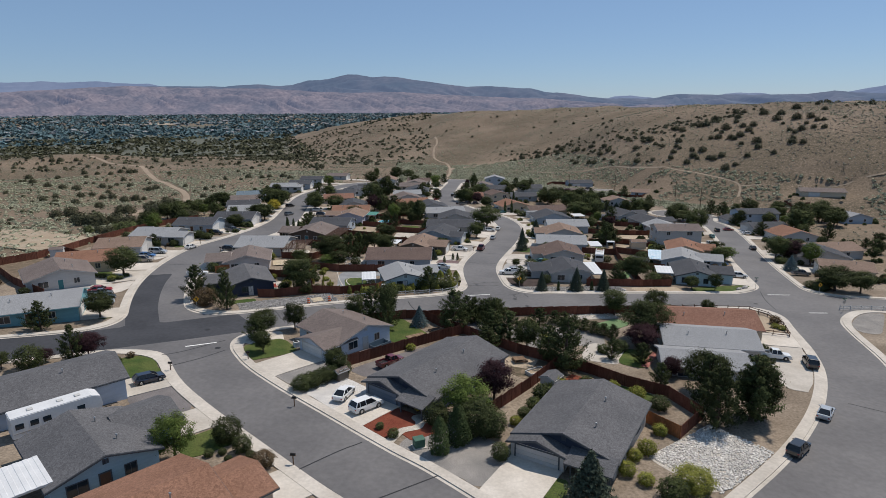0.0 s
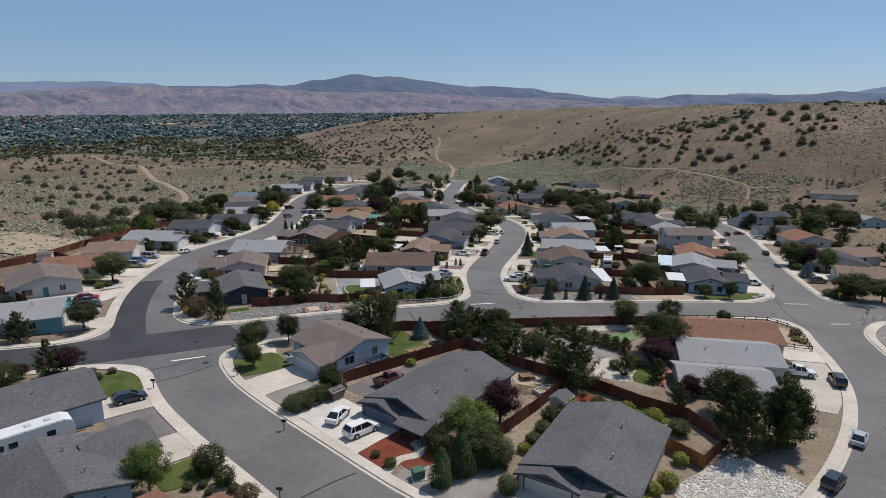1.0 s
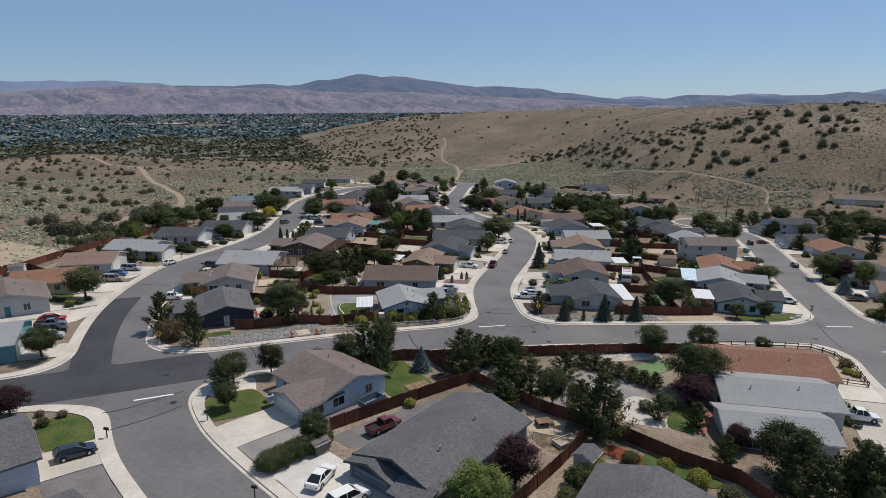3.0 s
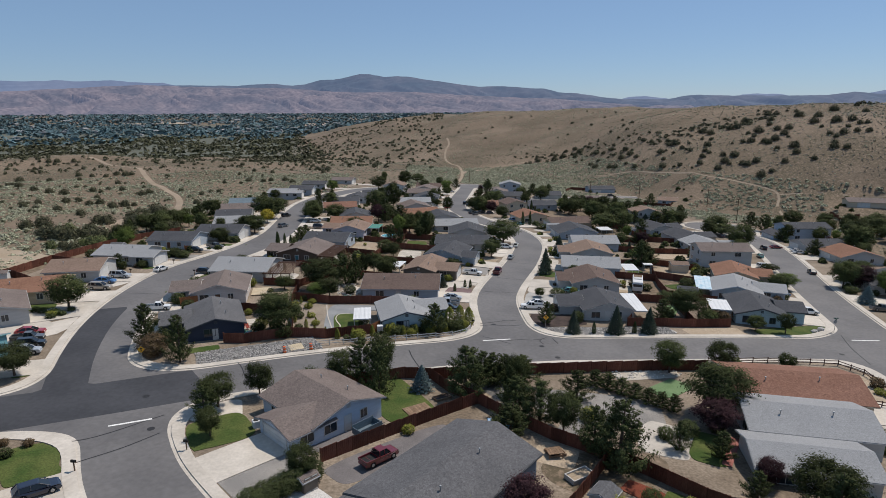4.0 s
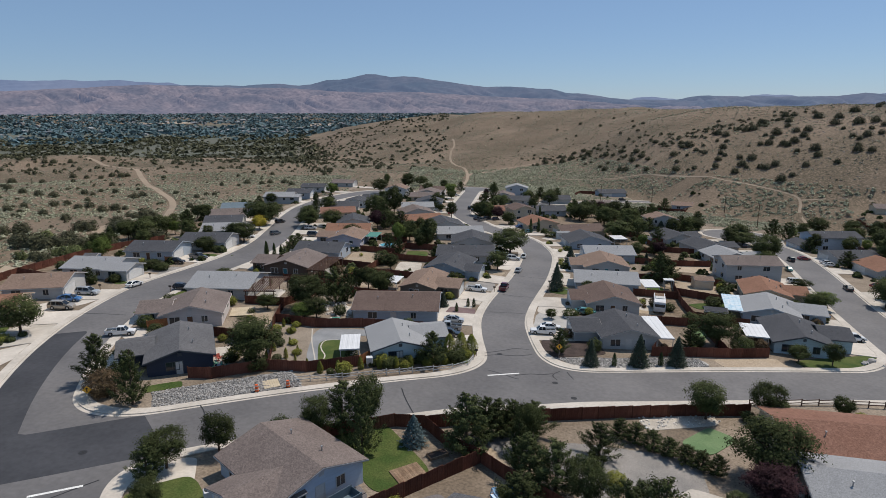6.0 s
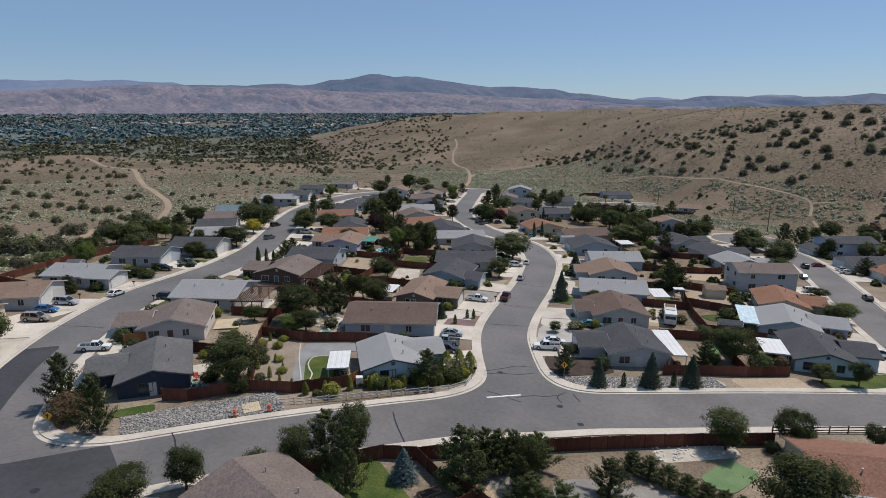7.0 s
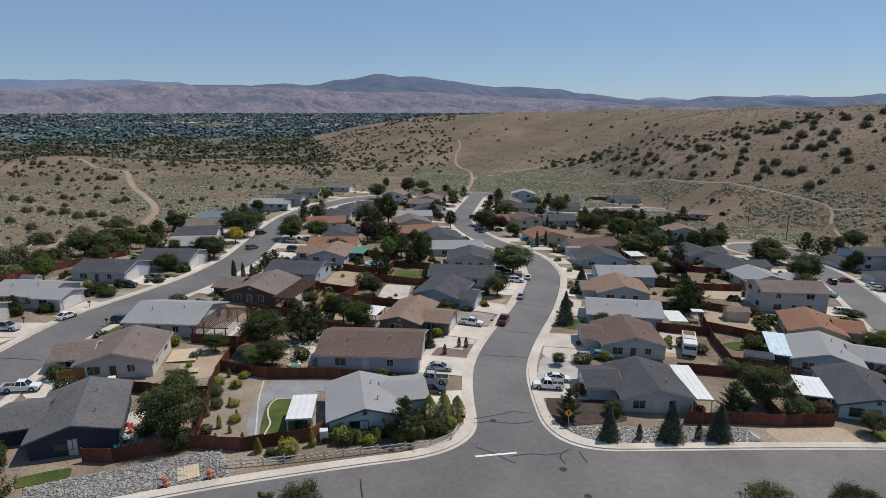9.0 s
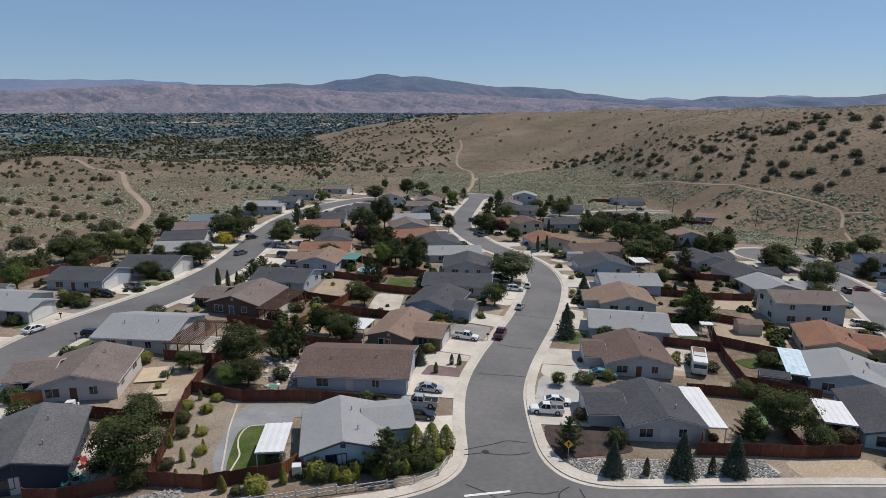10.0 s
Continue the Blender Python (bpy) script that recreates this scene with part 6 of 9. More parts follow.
plant("deciduous", -8.8, 215.3, 8.6, 11.5)
plant("deciduous", -10.8, 194.3, 5.5, 6.1)
plant("pine", -35.6, 221.8, 9.5, 5.9)
plant("deciduous", -34.8, 163.4, 5.3, 6.2)
plant("round_bush", -41.8, 191.0, 4.0, 5.2)
plant("pine", -26.9, 203.6, 4.2, 4.9)
plant("deciduous", 3.4, 155.7, 2.2, 2.7)
plant("round_bush", 7.3, 157.9, 1.9, 3.7)
plant("deciduous", 69.2, 233.0, 9.5, 9.6)
plant("deciduous", 70.8, 268.0, 7.3, 9.3)
plant("pine", 93.0, 281.0, 8.0, 8.6)
plant("deciduous", 16.5, 185.3, 2.9, 3.3)
plant("deciduous", 11.9, 180.5, 2.9, 3.4)
plant("deciduous", -38.0, 185.5, 4.4, 4.9)
plant("deciduous", -42.5, 226.6, 7.4, 6.4)
plant("round_bush", -77.4, 144.1, 1.4, 2.9)
plant("pine", -109.3, 205.7, 3.1, 4.8)
plant("deciduous", -94.3, 194.6, 4.3, 7.0)
plant("round_bush", -94.2, 167.4, 2.4, 5.4)
plant("round_bush", -90.8, 166.5, 1.8, 4.0)
plant("deciduous", 25.4, 290.2, 8.0, 9.0)
plant("deciduous", 36, 268, 7, 8)
plant("pine", 31.7, 267.9, 8, 9)
plant("deciduous", 34.3, 282.5, 9.0, 9.5)
plant("deciduous", 15.8, 298.5, 7.7, 10.1)
plant("deciduous", 27.3, 256.2, 7.2, 11.1)
plant("pine", 13.9, 304.4, 9.0, 6.9)
plant("deciduous", 2.8, 348.4, 8.0, 9.5)
plant("pine", -26.5, 355.0, 11.1, 5.6)
plant("deciduous", -23.3, 288.7, 7.6, 7.5)
plant("deciduous", -20.5, 328.3, 6.3, 10.1)
plant("pine", -97.4, 272.6, 9.6, 6.0)
plant("deciduous", -81.9, 236.9, 8.1, 7.3)
plant("deciduous", -93.3, 247.7, 6.7, 7.9)
plant("deciduous", -90.3, 280.5, 6.6, 7.8)
plant("deciduous", -65.6, 264.8, 10.5, 9.1)
plant("pine", -60.5, 262.0, 9.0, 7.0)
plant("deciduous", -76.0, 244.0, 6.5, 8.0)
plant("deciduous", -61.6, 279.1, 12.8, 8.5)
plant("deciduous", -91.2, 357.8, 8.7, 8.8)
plant("deciduous", -81.9, 391.0, 9.6, 9.6)
plant("deciduous", -78.0, 409.4, 6.7, 8.8)
plant("deciduous", -62.2, 227.0, 5.0, 5.8)
plant("deciduous", -45.4, 300.4, 3.5, 5.0)
plant("pine", 55.2, 280.4, 6.9, 8.5)
plant("deciduous", 62.1, 293.4, 5.2, 8.1)
plant("deciduous", 124.9, 302.5, 7.0, 8.0)
plant("deciduous", 136.5, 288.8, 10.0, 10.3)
plant("deciduous", 116.4, 257.5, 10.0, 10.3)
plant("deciduous", 80.0, 187.0, 7.4, 7.2)
plant("dark_bush", 79.6, 181.6, 2.0, 3.6)
plant("plum", 86.6, 188.6, 6.4, 8.5)
plant("deciduous", 80.1, 151.3, 6.4, 10.2)
plant("deciduous", 85.2, 150.2, 5.6, 6.6)
plant("deciduous", 60.9, 176.6, 5.0, 5.4)
plant("deciduous", 97.8, 214.8, 2.5, 5.2)
plant("deciduous", 70.6, 200.7, 2.4, 4.5)
plant("pine", 90.5, 291.0, 7.5, 8.0)
plant("deciduous", 71.4, 262.9, 4.9, 10.4)
plant("deciduous", 109.2, 241.4, 10.0, 9.9)
plant("bright", 64.3, 180.4, 4.4, 5.6)
plant("blue_spruce", 78.4, 172.4, 4.4, 4.2)
plant("dark_bush", 76.4, 150.6, 1.8, 4.0)
plant("golden_bush", 78.6, 153.6, 2.4, 4.6)
# small planted conifers and bushes of the terraced yard and the corner lots
for gx0, gy0, gh in ((-36.5, 118.9, 1.6), (-38.3, 122.6, 1.8), (-45.1, 136.5, 1.6), (-42.1, 133.1, 1.4), (-40.2, 128.4, 1.3), (-41.4, 124.9, 1.6), (-37.7, 125.7, 1.2),
                     (-36.4, 121.8, 1.2), (-41.0, 121.4, 1.5), (-33.6, 119.9, 1.6)):
    plant("golden", gx0, gy0, gh, gh * 0.62)
for gx0, gy0, gh in ((-42.9, 137.1, 1.0), (-42.4, 133.8, 1.1), (-39.7, 128.5, 1.0), (-37.3, 124.5, 1.0), (-45.4, 134.0, 1.2)):
    plant("golden_bush", gx0, gy0, gh, gh * 1.8)
for gx0, gy0, gh in ((-41.6, 127.4, 1.5), (-43.6, 130.4, 1.8), (-39.0, 120.8, 1.4), (-45.0, 138.6, 1.6)):
    plant("dark_bush", gx0, gy0, gh, gh * 1.3)
for gx0, gy0, gh in ((-25.6, 121.6, 1.9), (-22.9, 122.7, 1.9), (-20.5, 123.6, 1.7), (-18.4, 124.5, 1.8), (-15.8, 125.4, 1.8), (-13.4, 126.9, 1.6), (-31.0, 118.6, 1.8), (-28.6, 119.9, 1.7)):
    plant("golden", gx0, gy0, gh * 1.1, 1.5)
for gx0, gy0, gh in ((-21.8, 124.4, 1.3), (-24.4, 123.6, 1.2), (-19.0, 125.4, 1.6), (-16.6, 126.6, 1.7), (-13.6, 128.6, 1.4), (-11.2, 128.4, 1.3)):
    plant("round_bush", gx0, gy0, gh, 1.9)
for gx0, gy0 in ((-23.6, 72.4), (-22.6, 73.9), (-21.7, 75.4), (-20.8, 76.9), (-20.0, 78.6)):
    plant("dark_bush", gx0, gy0, 2.1, 3.4)
plant("yellow", -8.9, 71.0, 1.8, 1.5)
plant("yellow", -7.0, 69.2, 1.4, 1.2)
for gx0, gy0 in ((-15.8, 154.9), (-14.0, 159.0), (-12.8, 159.4)):
    plant("cypress", gx0, gy0, 1.9, 1.2)
plant("spruce", -19.6, 157.4, 3.2, 2.2)
for gx0, gy0 in ((5.9, 206.9), (7.1, 204.9), (9.6, 205.4), (4.6, 211.6), (6.4, 226.0), (8.0, 230.0), (2.6, 238.0)):
    plant("golden_bush", gx0, gy0, 1.1, 1.7)
for gx0, gy0 in ((-4.0, 278.6), (-2.2, 280.4), (0.6, 281.0), (-5.0, 276.4)):
    plant("cypress", gx0, gy0, 5.0, 1.8)
for gx0, gy0, gh in ((16.0, 60.6, 1.6), (17.6, 63.6, 1.4), (20.2, 64.8, 1.8), (19.0, 58.6, 1.4), (22.6, 69.6, 1.5), (-10.6, 64.2, 0.9), (-8.6, 62.6, 1.2), (24.0, 62.0, 0.8)):
    plant("golden_bush" if gh > 1.3 else "dark_bush", gx0, gy0, gh, gh * 1.3)
# garden trees and bushes of the yards farther off
rng7 = np.random.default_rng(5)
for gx0, gy0 in ((-45, 222), (-50, 240), (-56, 252), (-60, 246), (-66, 280), (-70, 300), (-74, 312), (-76, 330), (-74, 348), (-50, 312), (-52, 330), (-50, 352), (-52, 368),
                 (-104, 300), (-106, 318), (-106, 336), (-122, 262), (-124, 282), (-126, 300), (-120, 240), (-123, 226), (-118, 212), (-30, 330), (-30, 350), (-32, 372),
                 (-8, 310), (-6, 330), (-10, 350), (12, 310), (18, 322), (26, 330), (30, 300), (36, 296), (38, 318), (46, 300), (14, 340), (34, 262), (30, 276), (26, 284),
                 (34, 244), (36, 232), (31, 228), (34, 212), (-36, 232), (-42, 246), (-35, 216), (-46, 208), (84, 192), (88, 182),
                 (112, 210), (116, 232), (112, 246), (104, 252), (110, 196), (120, 270), (106, 280), (68, 240), (66, 222), (64, 250), (-112, 172), (-114, 190), (-110, 206),
                 (-36, 282), (-30, 290), (-18, 288), (-14, 276), (-60, 396), (-84, 400), (-100, 410), (-20, 400), (8, 380), (50, 330), (-8, 366)):
    k = ("deciduous", "deciduous", "pine", "deciduous", "bright", "pine", "plum")[int(rng7.integers(7))]
    hh = rng7.uniform(4, 7.5)
    plant(k, gx0 + rng7.uniform(-1.5, 1.5), gy0 + rng7.uniform(-1.5, 1.5), hh, hh * rng7.uniform(0.7, 1.05))
# the row behind the western houses and the thicket east of the cul-de-sac
for i in range(16):
    t = i / 15
    hh = rng7.uniform(3.5, 7)
    plant("deciduous" if i % 3 else "pine", -121 - 10 * t + rng7.uniform(-3, 3), 176 + 78 * t, hh, hh * rng7.uniform(0.9, 1.3))
for i in range(14):
    hh = rng7.uniform(5, 9)
    plant("deciduous", 104 + rng7.uniform(0, 36), 268 + rng7.uniform(0, 34), hh, hh * rng7.uniform(0.9, 1.2))
for gx0, gy0, gh, gw in ((-4.6, 105.8, 6.0, 5.2), (-1.4, 107.6, 5.0, 5.0), (8.7, 104.2, 5.0, 5.4), (11.7, 110.0, 2.8, 3.6), (13.4, 108.9, 3.0, 3.8), (15.2, 107.8, 2.8, 3.8), (16.9, 106.6, 2.8, 3.6),
                         (18.6, 105.6, 2.6, 3.6), (20.1, 104.6, 2.6, 3.4), (21.5, 103.6, 3.0, 3.2), (10.0, 90.8, 6.6, 5.6), (0.8, 97.4, 6.4, 6.4), (24.6, 92.6, 4.0, 3.6), (30.6, 79.0, 8.4, 7.0), (25.8, 84.6, 4.0, 3.6)):
    plant("pine", gx0, gy0, gh, gw)
plant("plum", 25.6, 99.4, 4.6, 6.0)
plant("plum", 28.0, 88.0, 3.4, 3.4)
plant("pine", 20.1, 93.6, 4.2, 3.4)
plant("deciduous", 42.6, 122.6, 3.4, 3.0)
plant("deciduous", 32.0, 119.6, 5.6, 4.6)
plant("deciduous", 44.9, 143.6, 3.4, 3.6)
plant("deciduous", 50.2, 143.4, 4.4, 3.2)
plant("russet_bush", 54.5, 119.6, 1.8, 2.4)
plant("golden_bush", 53.5, 117.0, 1.0, 1.6)
plant("golden_bush", 54.4, 116.0, 1.0, 1.6)
plant("round_bush", 36.6, 146.6, 3.0, 4.2)
for gx0, gy0 in ((74.6, 152.6), (76.8, 151.8), (79.0, 152.8)):
    plant("dark_bush", gx0, gy0, 2.0, 3.4)
for gx0, gy0, gh in ((7.6, 73.4, 1.6), (6.4, 70.8, 1.4), (8.8, 76.4, 2.2), (10.4, 79.4, 2.4), (5.4, 68.6, 1.2), (15.0, 82.0, 1.6), (18.6, 81.4, 1.5), (21.6, 79.4, 1.8), (24.0, 76.6, 2.0),
                     (-1.6, 94.0, 1.4), (-12.0, 90.0, 1.2), (19.0, 96.0, 1.6), (22.0, 97.6, 2.0), (13.0, 98.0, 1.6), (10.0, 98.8, 1.8), (-33.0, 48.6, 1.2), (-22.6, 53.0, 1.0)):
    plant(("golden_bush", "round_bush", "dark_bush")[int(gh * 10) % 3], gx0, gy0, gh, gh * 1.4)
# bushes along the walls of the nearer houses, clear of streets and drives
for hx, hy, hr in list(FOOTPRINTS):
    if hy < 100 and hx > -45 or hy > 200:
        continue
    for i in range(4):
        a = rng7.uniform(0, 6.283)
        gx0, gy0 = hx + (hr + rng7.uniform(-0.5, 2.5)) * math.cos(a), hy + (hr + rng7.uniform(-0.5, 2.5)) * math.sin(a)
        clear = min(math.hypot(gx0 - qx, gy0 - qy) - 0.92 * qr for qx, qy, qr in FOOTPRINTS)
        if clear < 0 or road_gap(gx0, gy0) < 3.2:
            continue
        gh = rng7.uniform(0.9, 2.4)
        plant(("round_bush", "dark_bush", "golden_bush", "round_bush", "russet_bush")[int(rng7.integers(5))], gx0, gy0, gh, gh * rng7.uniform(1.0, 1.5))
# gardens east of the eastern street
for i in range(44):
    gx0, gy0 = rng7.uniform(84, 132), rng7.uniform(146, 300)
    clear = min(math.hypot(gx0 - qx, gy0 - qy) - 0.85 * qr for qx, qy, qr in FOOTPRINTS)
    if clear > 0.5 and road_gap(gx0, gy0) > 4:
        gh = rng7.uniform(3, 6.5)
        plant(("deciduous", "pine", "pine", "deciduous", "bright")[i % 5], gx0, gy0, gh, gh * rng7.uniform(0.75, 1.05))
# the shady gardens between the middle street and the cul-de-sac, and round the far houses
for i, (gx0, gy0) in enumerate(((15.1, 320.3), (17.7, 302.2), (21.8, 313.4), (24.6, 296.6), (27.8, 289.8), (33.5, 318.9), (33.3, 284.6), (39.0, 303.0), (35.7, 271.5), (24.9, 335.8), (30.7, 333.1),
                                (42.0, 282.0), (45.0, 292.0), (48.0, 312.0), (20.0, 328.0), (-26.3, 305.7), (-23.6, 323.4), (-19.5, 319.7), (-27.8, 295.0), (-22.7, 292.7), (-29.5, 384.3), (-66.8, 339.7),
                                (-65.2, 372.4), (-47.6, 391.9), (-37.8, 222.0), (-51.0, 248.5), (-43.2, 225.0), 
                                (41.9, 256.5), (50.0, 278.2), (56.3, 291.5), (67.2, 263.6), (-119.7, 197.6), (-120.4, 202.4), (-121.0, 207.5), (-120.1, 210.7), (-96.6, 212.1), (-102.0, 205.4))):
    hh = rng7.uniform(4.5, 7.5)
    plant("pine" if i % 2 else "deciduous", gx0, gy0, hh, hh * rng7.uniform(0.8, 1.1))
for gx0, gy0, gh in ((-92.5, 190.2, 2.2), (-90.9, 192.9, 2.0), (-95.1, 169.5, 2.0), (-92.1, 168.9, 1.6), (31.1, 160.3, 2.6), (33.9, 160.3, 2.2), (39.0, 174.5, 2.8), (26.3, 170.6, 1.8), (28.6, 169.1, 1.8)):
    plant("dark_bush", gx0, gy0, gh, gh * 1.5)
plant("pine", -97.4, 150.8, 4.4, 3.8)
for gx0, gy0, gh in ((-46.1, 178.8, 1.7), (-44.6, 177.0, 1.3), (-43.9, 171.6, 1.5), (-41.9, 170.8, 1.3), (-45.2, 174.7, 1.5)):
    plant("golden_bush", gx0, gy0, gh, gh * 1.5)
plant("pine", -41.0, 166.4, 5.4, 4.2)
plant("cypress", -3.4, 292.7, 6.5, 2.2)
plant("cypress", -1.2, 293.6, 6.2, 2.2)
# the planted corner behind the white rail fence
for i, (gx0, gy0) in enumerate(((-24.6, 122.9), (-23.0, 124.4), (-21.2, 124.0), (-19.1, 123.6), (-18.1, 126.0), (-17.0, 127.0), (-15.8, 125.5), (-14.6, 126.2), (-13.3, 127.2), (-12.2, 128.1), (-11.4, 130.2),
                                (-10.4, 130.6), (-29.4, 118.6), (-27.4, 119.2), (-22.0, 123.2), (-20.0, 124.6), (-16.4, 126.0))):
    gh = 1.0 + 0.35 * (i * 7 % 4)
    plant(("round_bush", "golden_bush", "dark_bush", "golden_bush", "round_bush")[i % 5], gx0, gy0, gh, gh * 1.35)
for gx0, gy0, gh in ((-27.0, 54.8, 0.9), (-25.8, 55.4, 0.8), (-24.6, 54.4, 0.7), (-22.4, 55.6, 0.9), (-55.4, 78.6, 0.9), (-52.4, 78.5, 1.0)):
    plant("russet_bush" if gy0 > 60 else "dark_bush", gx0, gy0, gh, gh * 1.3)
# the dark grove before the cul-de-sac
for i, (gx0, gy0) in enumerate([(14.1, 324.1), (18.0, 313.1), (23.3, 328.1), (26.6, 314.0), (29.6, 303.1), (35.0, 314.0), (36.9, 298.0), (43.0, 310.3), (49.7, 326.7), (34.3, 333.0), (40.8, 342.3), (42.3, 320.7), (30.4, 331.2), (60.4, 352.1), (55.3, 288.6), (57.7, 286.1), (67.6, 268.8), (71.9, 270.4), (70.1, 284.4), (65.0, 303.2), (-2.1, 382.5), (2.6, 369.7), (-4.8, 346.0)]):
    gh = 5.0 + 0.5 * (i * 5 % 6)
    plant("pine" if i % 3 else "deciduous", gx0, gy0, gh, gh * 0.95)


# ---- beds and lawns of the yards ----
ground_patch("lawn", LAWN, -35.0, 84.8, 42, 9.6, 7.2)
ground_patch("lawn", LAWN, -16.4, 99.3, 40, 7.3, 15.6)
ground_patch("lawn", LAWN, -49.6, 74.8, 48, 5.4, 8.4)
ground_patch("lawn", LAWN, -28.8, 57.4, 54, 6.0, 4.6)
ground_patch("gravel_bed", DGRAVEL, -38.6, 66.2, 54, 8.4, 10.6)
ground_patch("driveway", CONC, -79.9, 110.2, 62, 17.0, 7.0)
ground_patch("patio", CONC, -37.9, 148.7, 10, 3.6, 5.6)
ground_patch("dirt_bed", BANK_DIRT, -40.8, 150.9, 14, 9.0, 15.0)
ground_patch("patio", CONC, -48.8, 119.2, 30, 5.0, 9.0)
ground_patch("dirt_bed", DGRAVEL, -12.4, 85.6, 50, 17.0, 4.6)
ground_patch("gravel_bed", DGRAVEL, -19.6, 87.4, 50, 12.0, 2.8)
ground_patch("driveway", CONC, -68.0, 125.6, 24, 10.0, 6.0)
ground_patch("patio", GSLAB, -30.5, 137.2, 10, 10.0, 3.4)
ground_patch("gravel_bed", BGRAVEL, -17.6, 71.4, -35, 13.4, 8.6)
ground_patch("gravel_bed", GRAVEL, -24.9, 78.0, -35, 7.6, 10.0)
ground_patch("mulch_bed", MULCH, -10.2, 66.0, 48, 5.6, 6.6)
ground_patch("mulch_bed", MULCH, -9.2, 66.6, 62, 5.4, 5.2)
ground_patch("mulch_bed", MULCH, -5.6, 64.6, 44, 4.6, 2.6)
strip("garden_path", [(-9.0, 60.4), (-8.6, 62.2), (-7.9, 64.2), (-6.3, 65.4), (-6.2, 66.7), (-6.9, 67.8), (-5.4, 68.2), (-4.2, 68.0)], 1.1, 0.115, WGRAVEL, "winding pale gravel path between mulch beds")
ground_patch("gravel_bed", GRAVEL, -0.9, 61.0, -28, 12.4, 9.0)
ground_patch("lawn", LAWN, 9.5, 56.0, 78, 3.8, 2.7)
ground_patch("gravel_bed", WGRAVEL, 27.5, 65.4, 44, 13.4, 8.8)
ground_patch("gravel_bed", DIRT, 54.6, 118.4, 78, 13.0, 5.4)
ground_patch("driveway", CONC, 49.4, 98.0, 76, 23.0, 7.4)
ground_patch("patio", CONC, 19.0, 95.6, 74, 8.4, 6.0)
ground_patch("gravel_bed", GRAVEL, 11.6, 102.6, 0, 17.0, 8.6)
ground_patch("lawn", LAWN, 24.0, 94.6, 70, 7.6, 4.4)
ground_patch("lawn", LAWN, 20.2, 81.6, -28, 8.4, 2.6)
ground_patch("mulch_bed", MULCH, 14.6, 83.6, -30, 4.6, 2.6)
strip("garden_path", [(24.7, 91.0), (26.2, 94.4), (27.7, 97.8)], 1.1, 0.13, material("red_paving", (0.26, 0.1, 0.085), (0.32, 0.14, 0.12), 0.9, 0.8, 6.0, 0.2, 0.3), "red paved path beside a house")
ground_patch("putting_green", TURF, 22.6, 111.4, 48, 7.1, 3.9)
ground_patch("gravel_bed", WGRAVEL, 20.0, 115.8, 22, 10.7, 3.1)
ground_patch("gravel_bed", ROCKB, -41.0, 110.0, 38, 19.4, 6.4)
ground_patch("lawn", LAWN, -50.0, 108.4, 40, 5.0, 2.2)
ground_patch("dirt_bed", BANK_DIRT, -40.0, 130.2, 24, 6.7, 23.3)
ground_patch("patio", GSLAB, -33.2, 130.1, 16, 7.8, 16.5)
ground_patch("putting_green", LAWN, -32.0, 127.0, 20, 5.0, 10.8)
ground_patch("lawn", LAWN, -12.6, 129.4, 30, 5.4, 4.6)
ground_patch("mulch_bed", DARK_MULCH, 6.2, 139.8, 24, 12.0, 8.2)
ground_patch("gravel_bed", LGRAVEL, 16.4, 135.0, 14, 27.0, 5.4)
ground_patch("gravel_bed", DIRT, 36.6, 141.0, 16, 11.6, 4.4)
ground_patch("lawn", LAWN, 52.8, 145.2, 24, 17.0, 5.2)
ground_patch("mulch_bed", PMULCH, -15.0, 154.5, 86, 6.6, 5.8)
ground_patch("lawn", LAWN, -76.5, 147.6, 20, 3.9, 8.2)
ground_patch("lawn", LAWN, -92.6, 154.6, 52, 3.3, 4.8)
ground_patch("lawn", LAWN, -89.9, 183.4, 6, 5.9, 6.1)
ground_patch("lawn", LAWN, -35.6, 206.2, 8, 6.3, 9.3)
ground_patch("gravel_bed", WGRAVEL, -34.0, 189.0, 8, 6.6, 13.9)
ground_patch("dirt_bed", DIRT, -49.3, 197.2, 8, 8.0, 14.4)
ground_patch("dirt_bed", DIRT, -42.0, 171.6, 10, 6.4, 16.0)
ground_patch("dirt_bed", DIRT, 23.2, 171.4, 0, 6.0, 12.2)
ground_patch("dirt_bed", DIRT, 44.0, 214.4, 86, 10.3, 13.9)
ground_patch("dirt_bed", DIRT, 39.6, 192.4, 54, 11.3, 16.9)
ground_patch("lawn", LAWN, 39.0, 175.9, 26, 10.0, 4.1)
ground_patch("lawn", LAWN, 5.8, 178.7, 70, 6.9, 4.4)
ground_patch("lawn", LAWN, 28.5, 186.3, 78, 7.2, 3.8)
ground_patch("dirt_bed", DIRT, -39.2, 148.3, 24, 4.9, 10.7)
ground_patch("dirt_bed", DIRT, -52.1, 140.1, 20, 5.5, 12.0)
ground_patch("lawn", TURF, 31.2, 153.6, 72, 7.4, 2.6)
ground_patch("dirt_bed", DIRT, -0.1, 97.0, 0, 5.5, 7.4)
ground_patch("dirt_bed", DIRT, 5.6, 89.0, 76, 4.7, 4.9)
ground_patch("gravel_bed", GRAVEL, 8.5, 98.9, 72, 10.7, 2.8)
ground_patch("gravel_bed", GRAVEL, -2.0, 104.8, 42, 4.4, 6.3)
ground_patch("dirt_bed", DIRT, -2.2, 104.5, 80, 8.0, 3.0)
ground_patch("patio", CONC, -38.6, 88.9, 30, 10.2, 5.8)
ground_patch("gravel_bed", GRAVEL, -88.4, 166.5, 14, 3.9, 8.3)

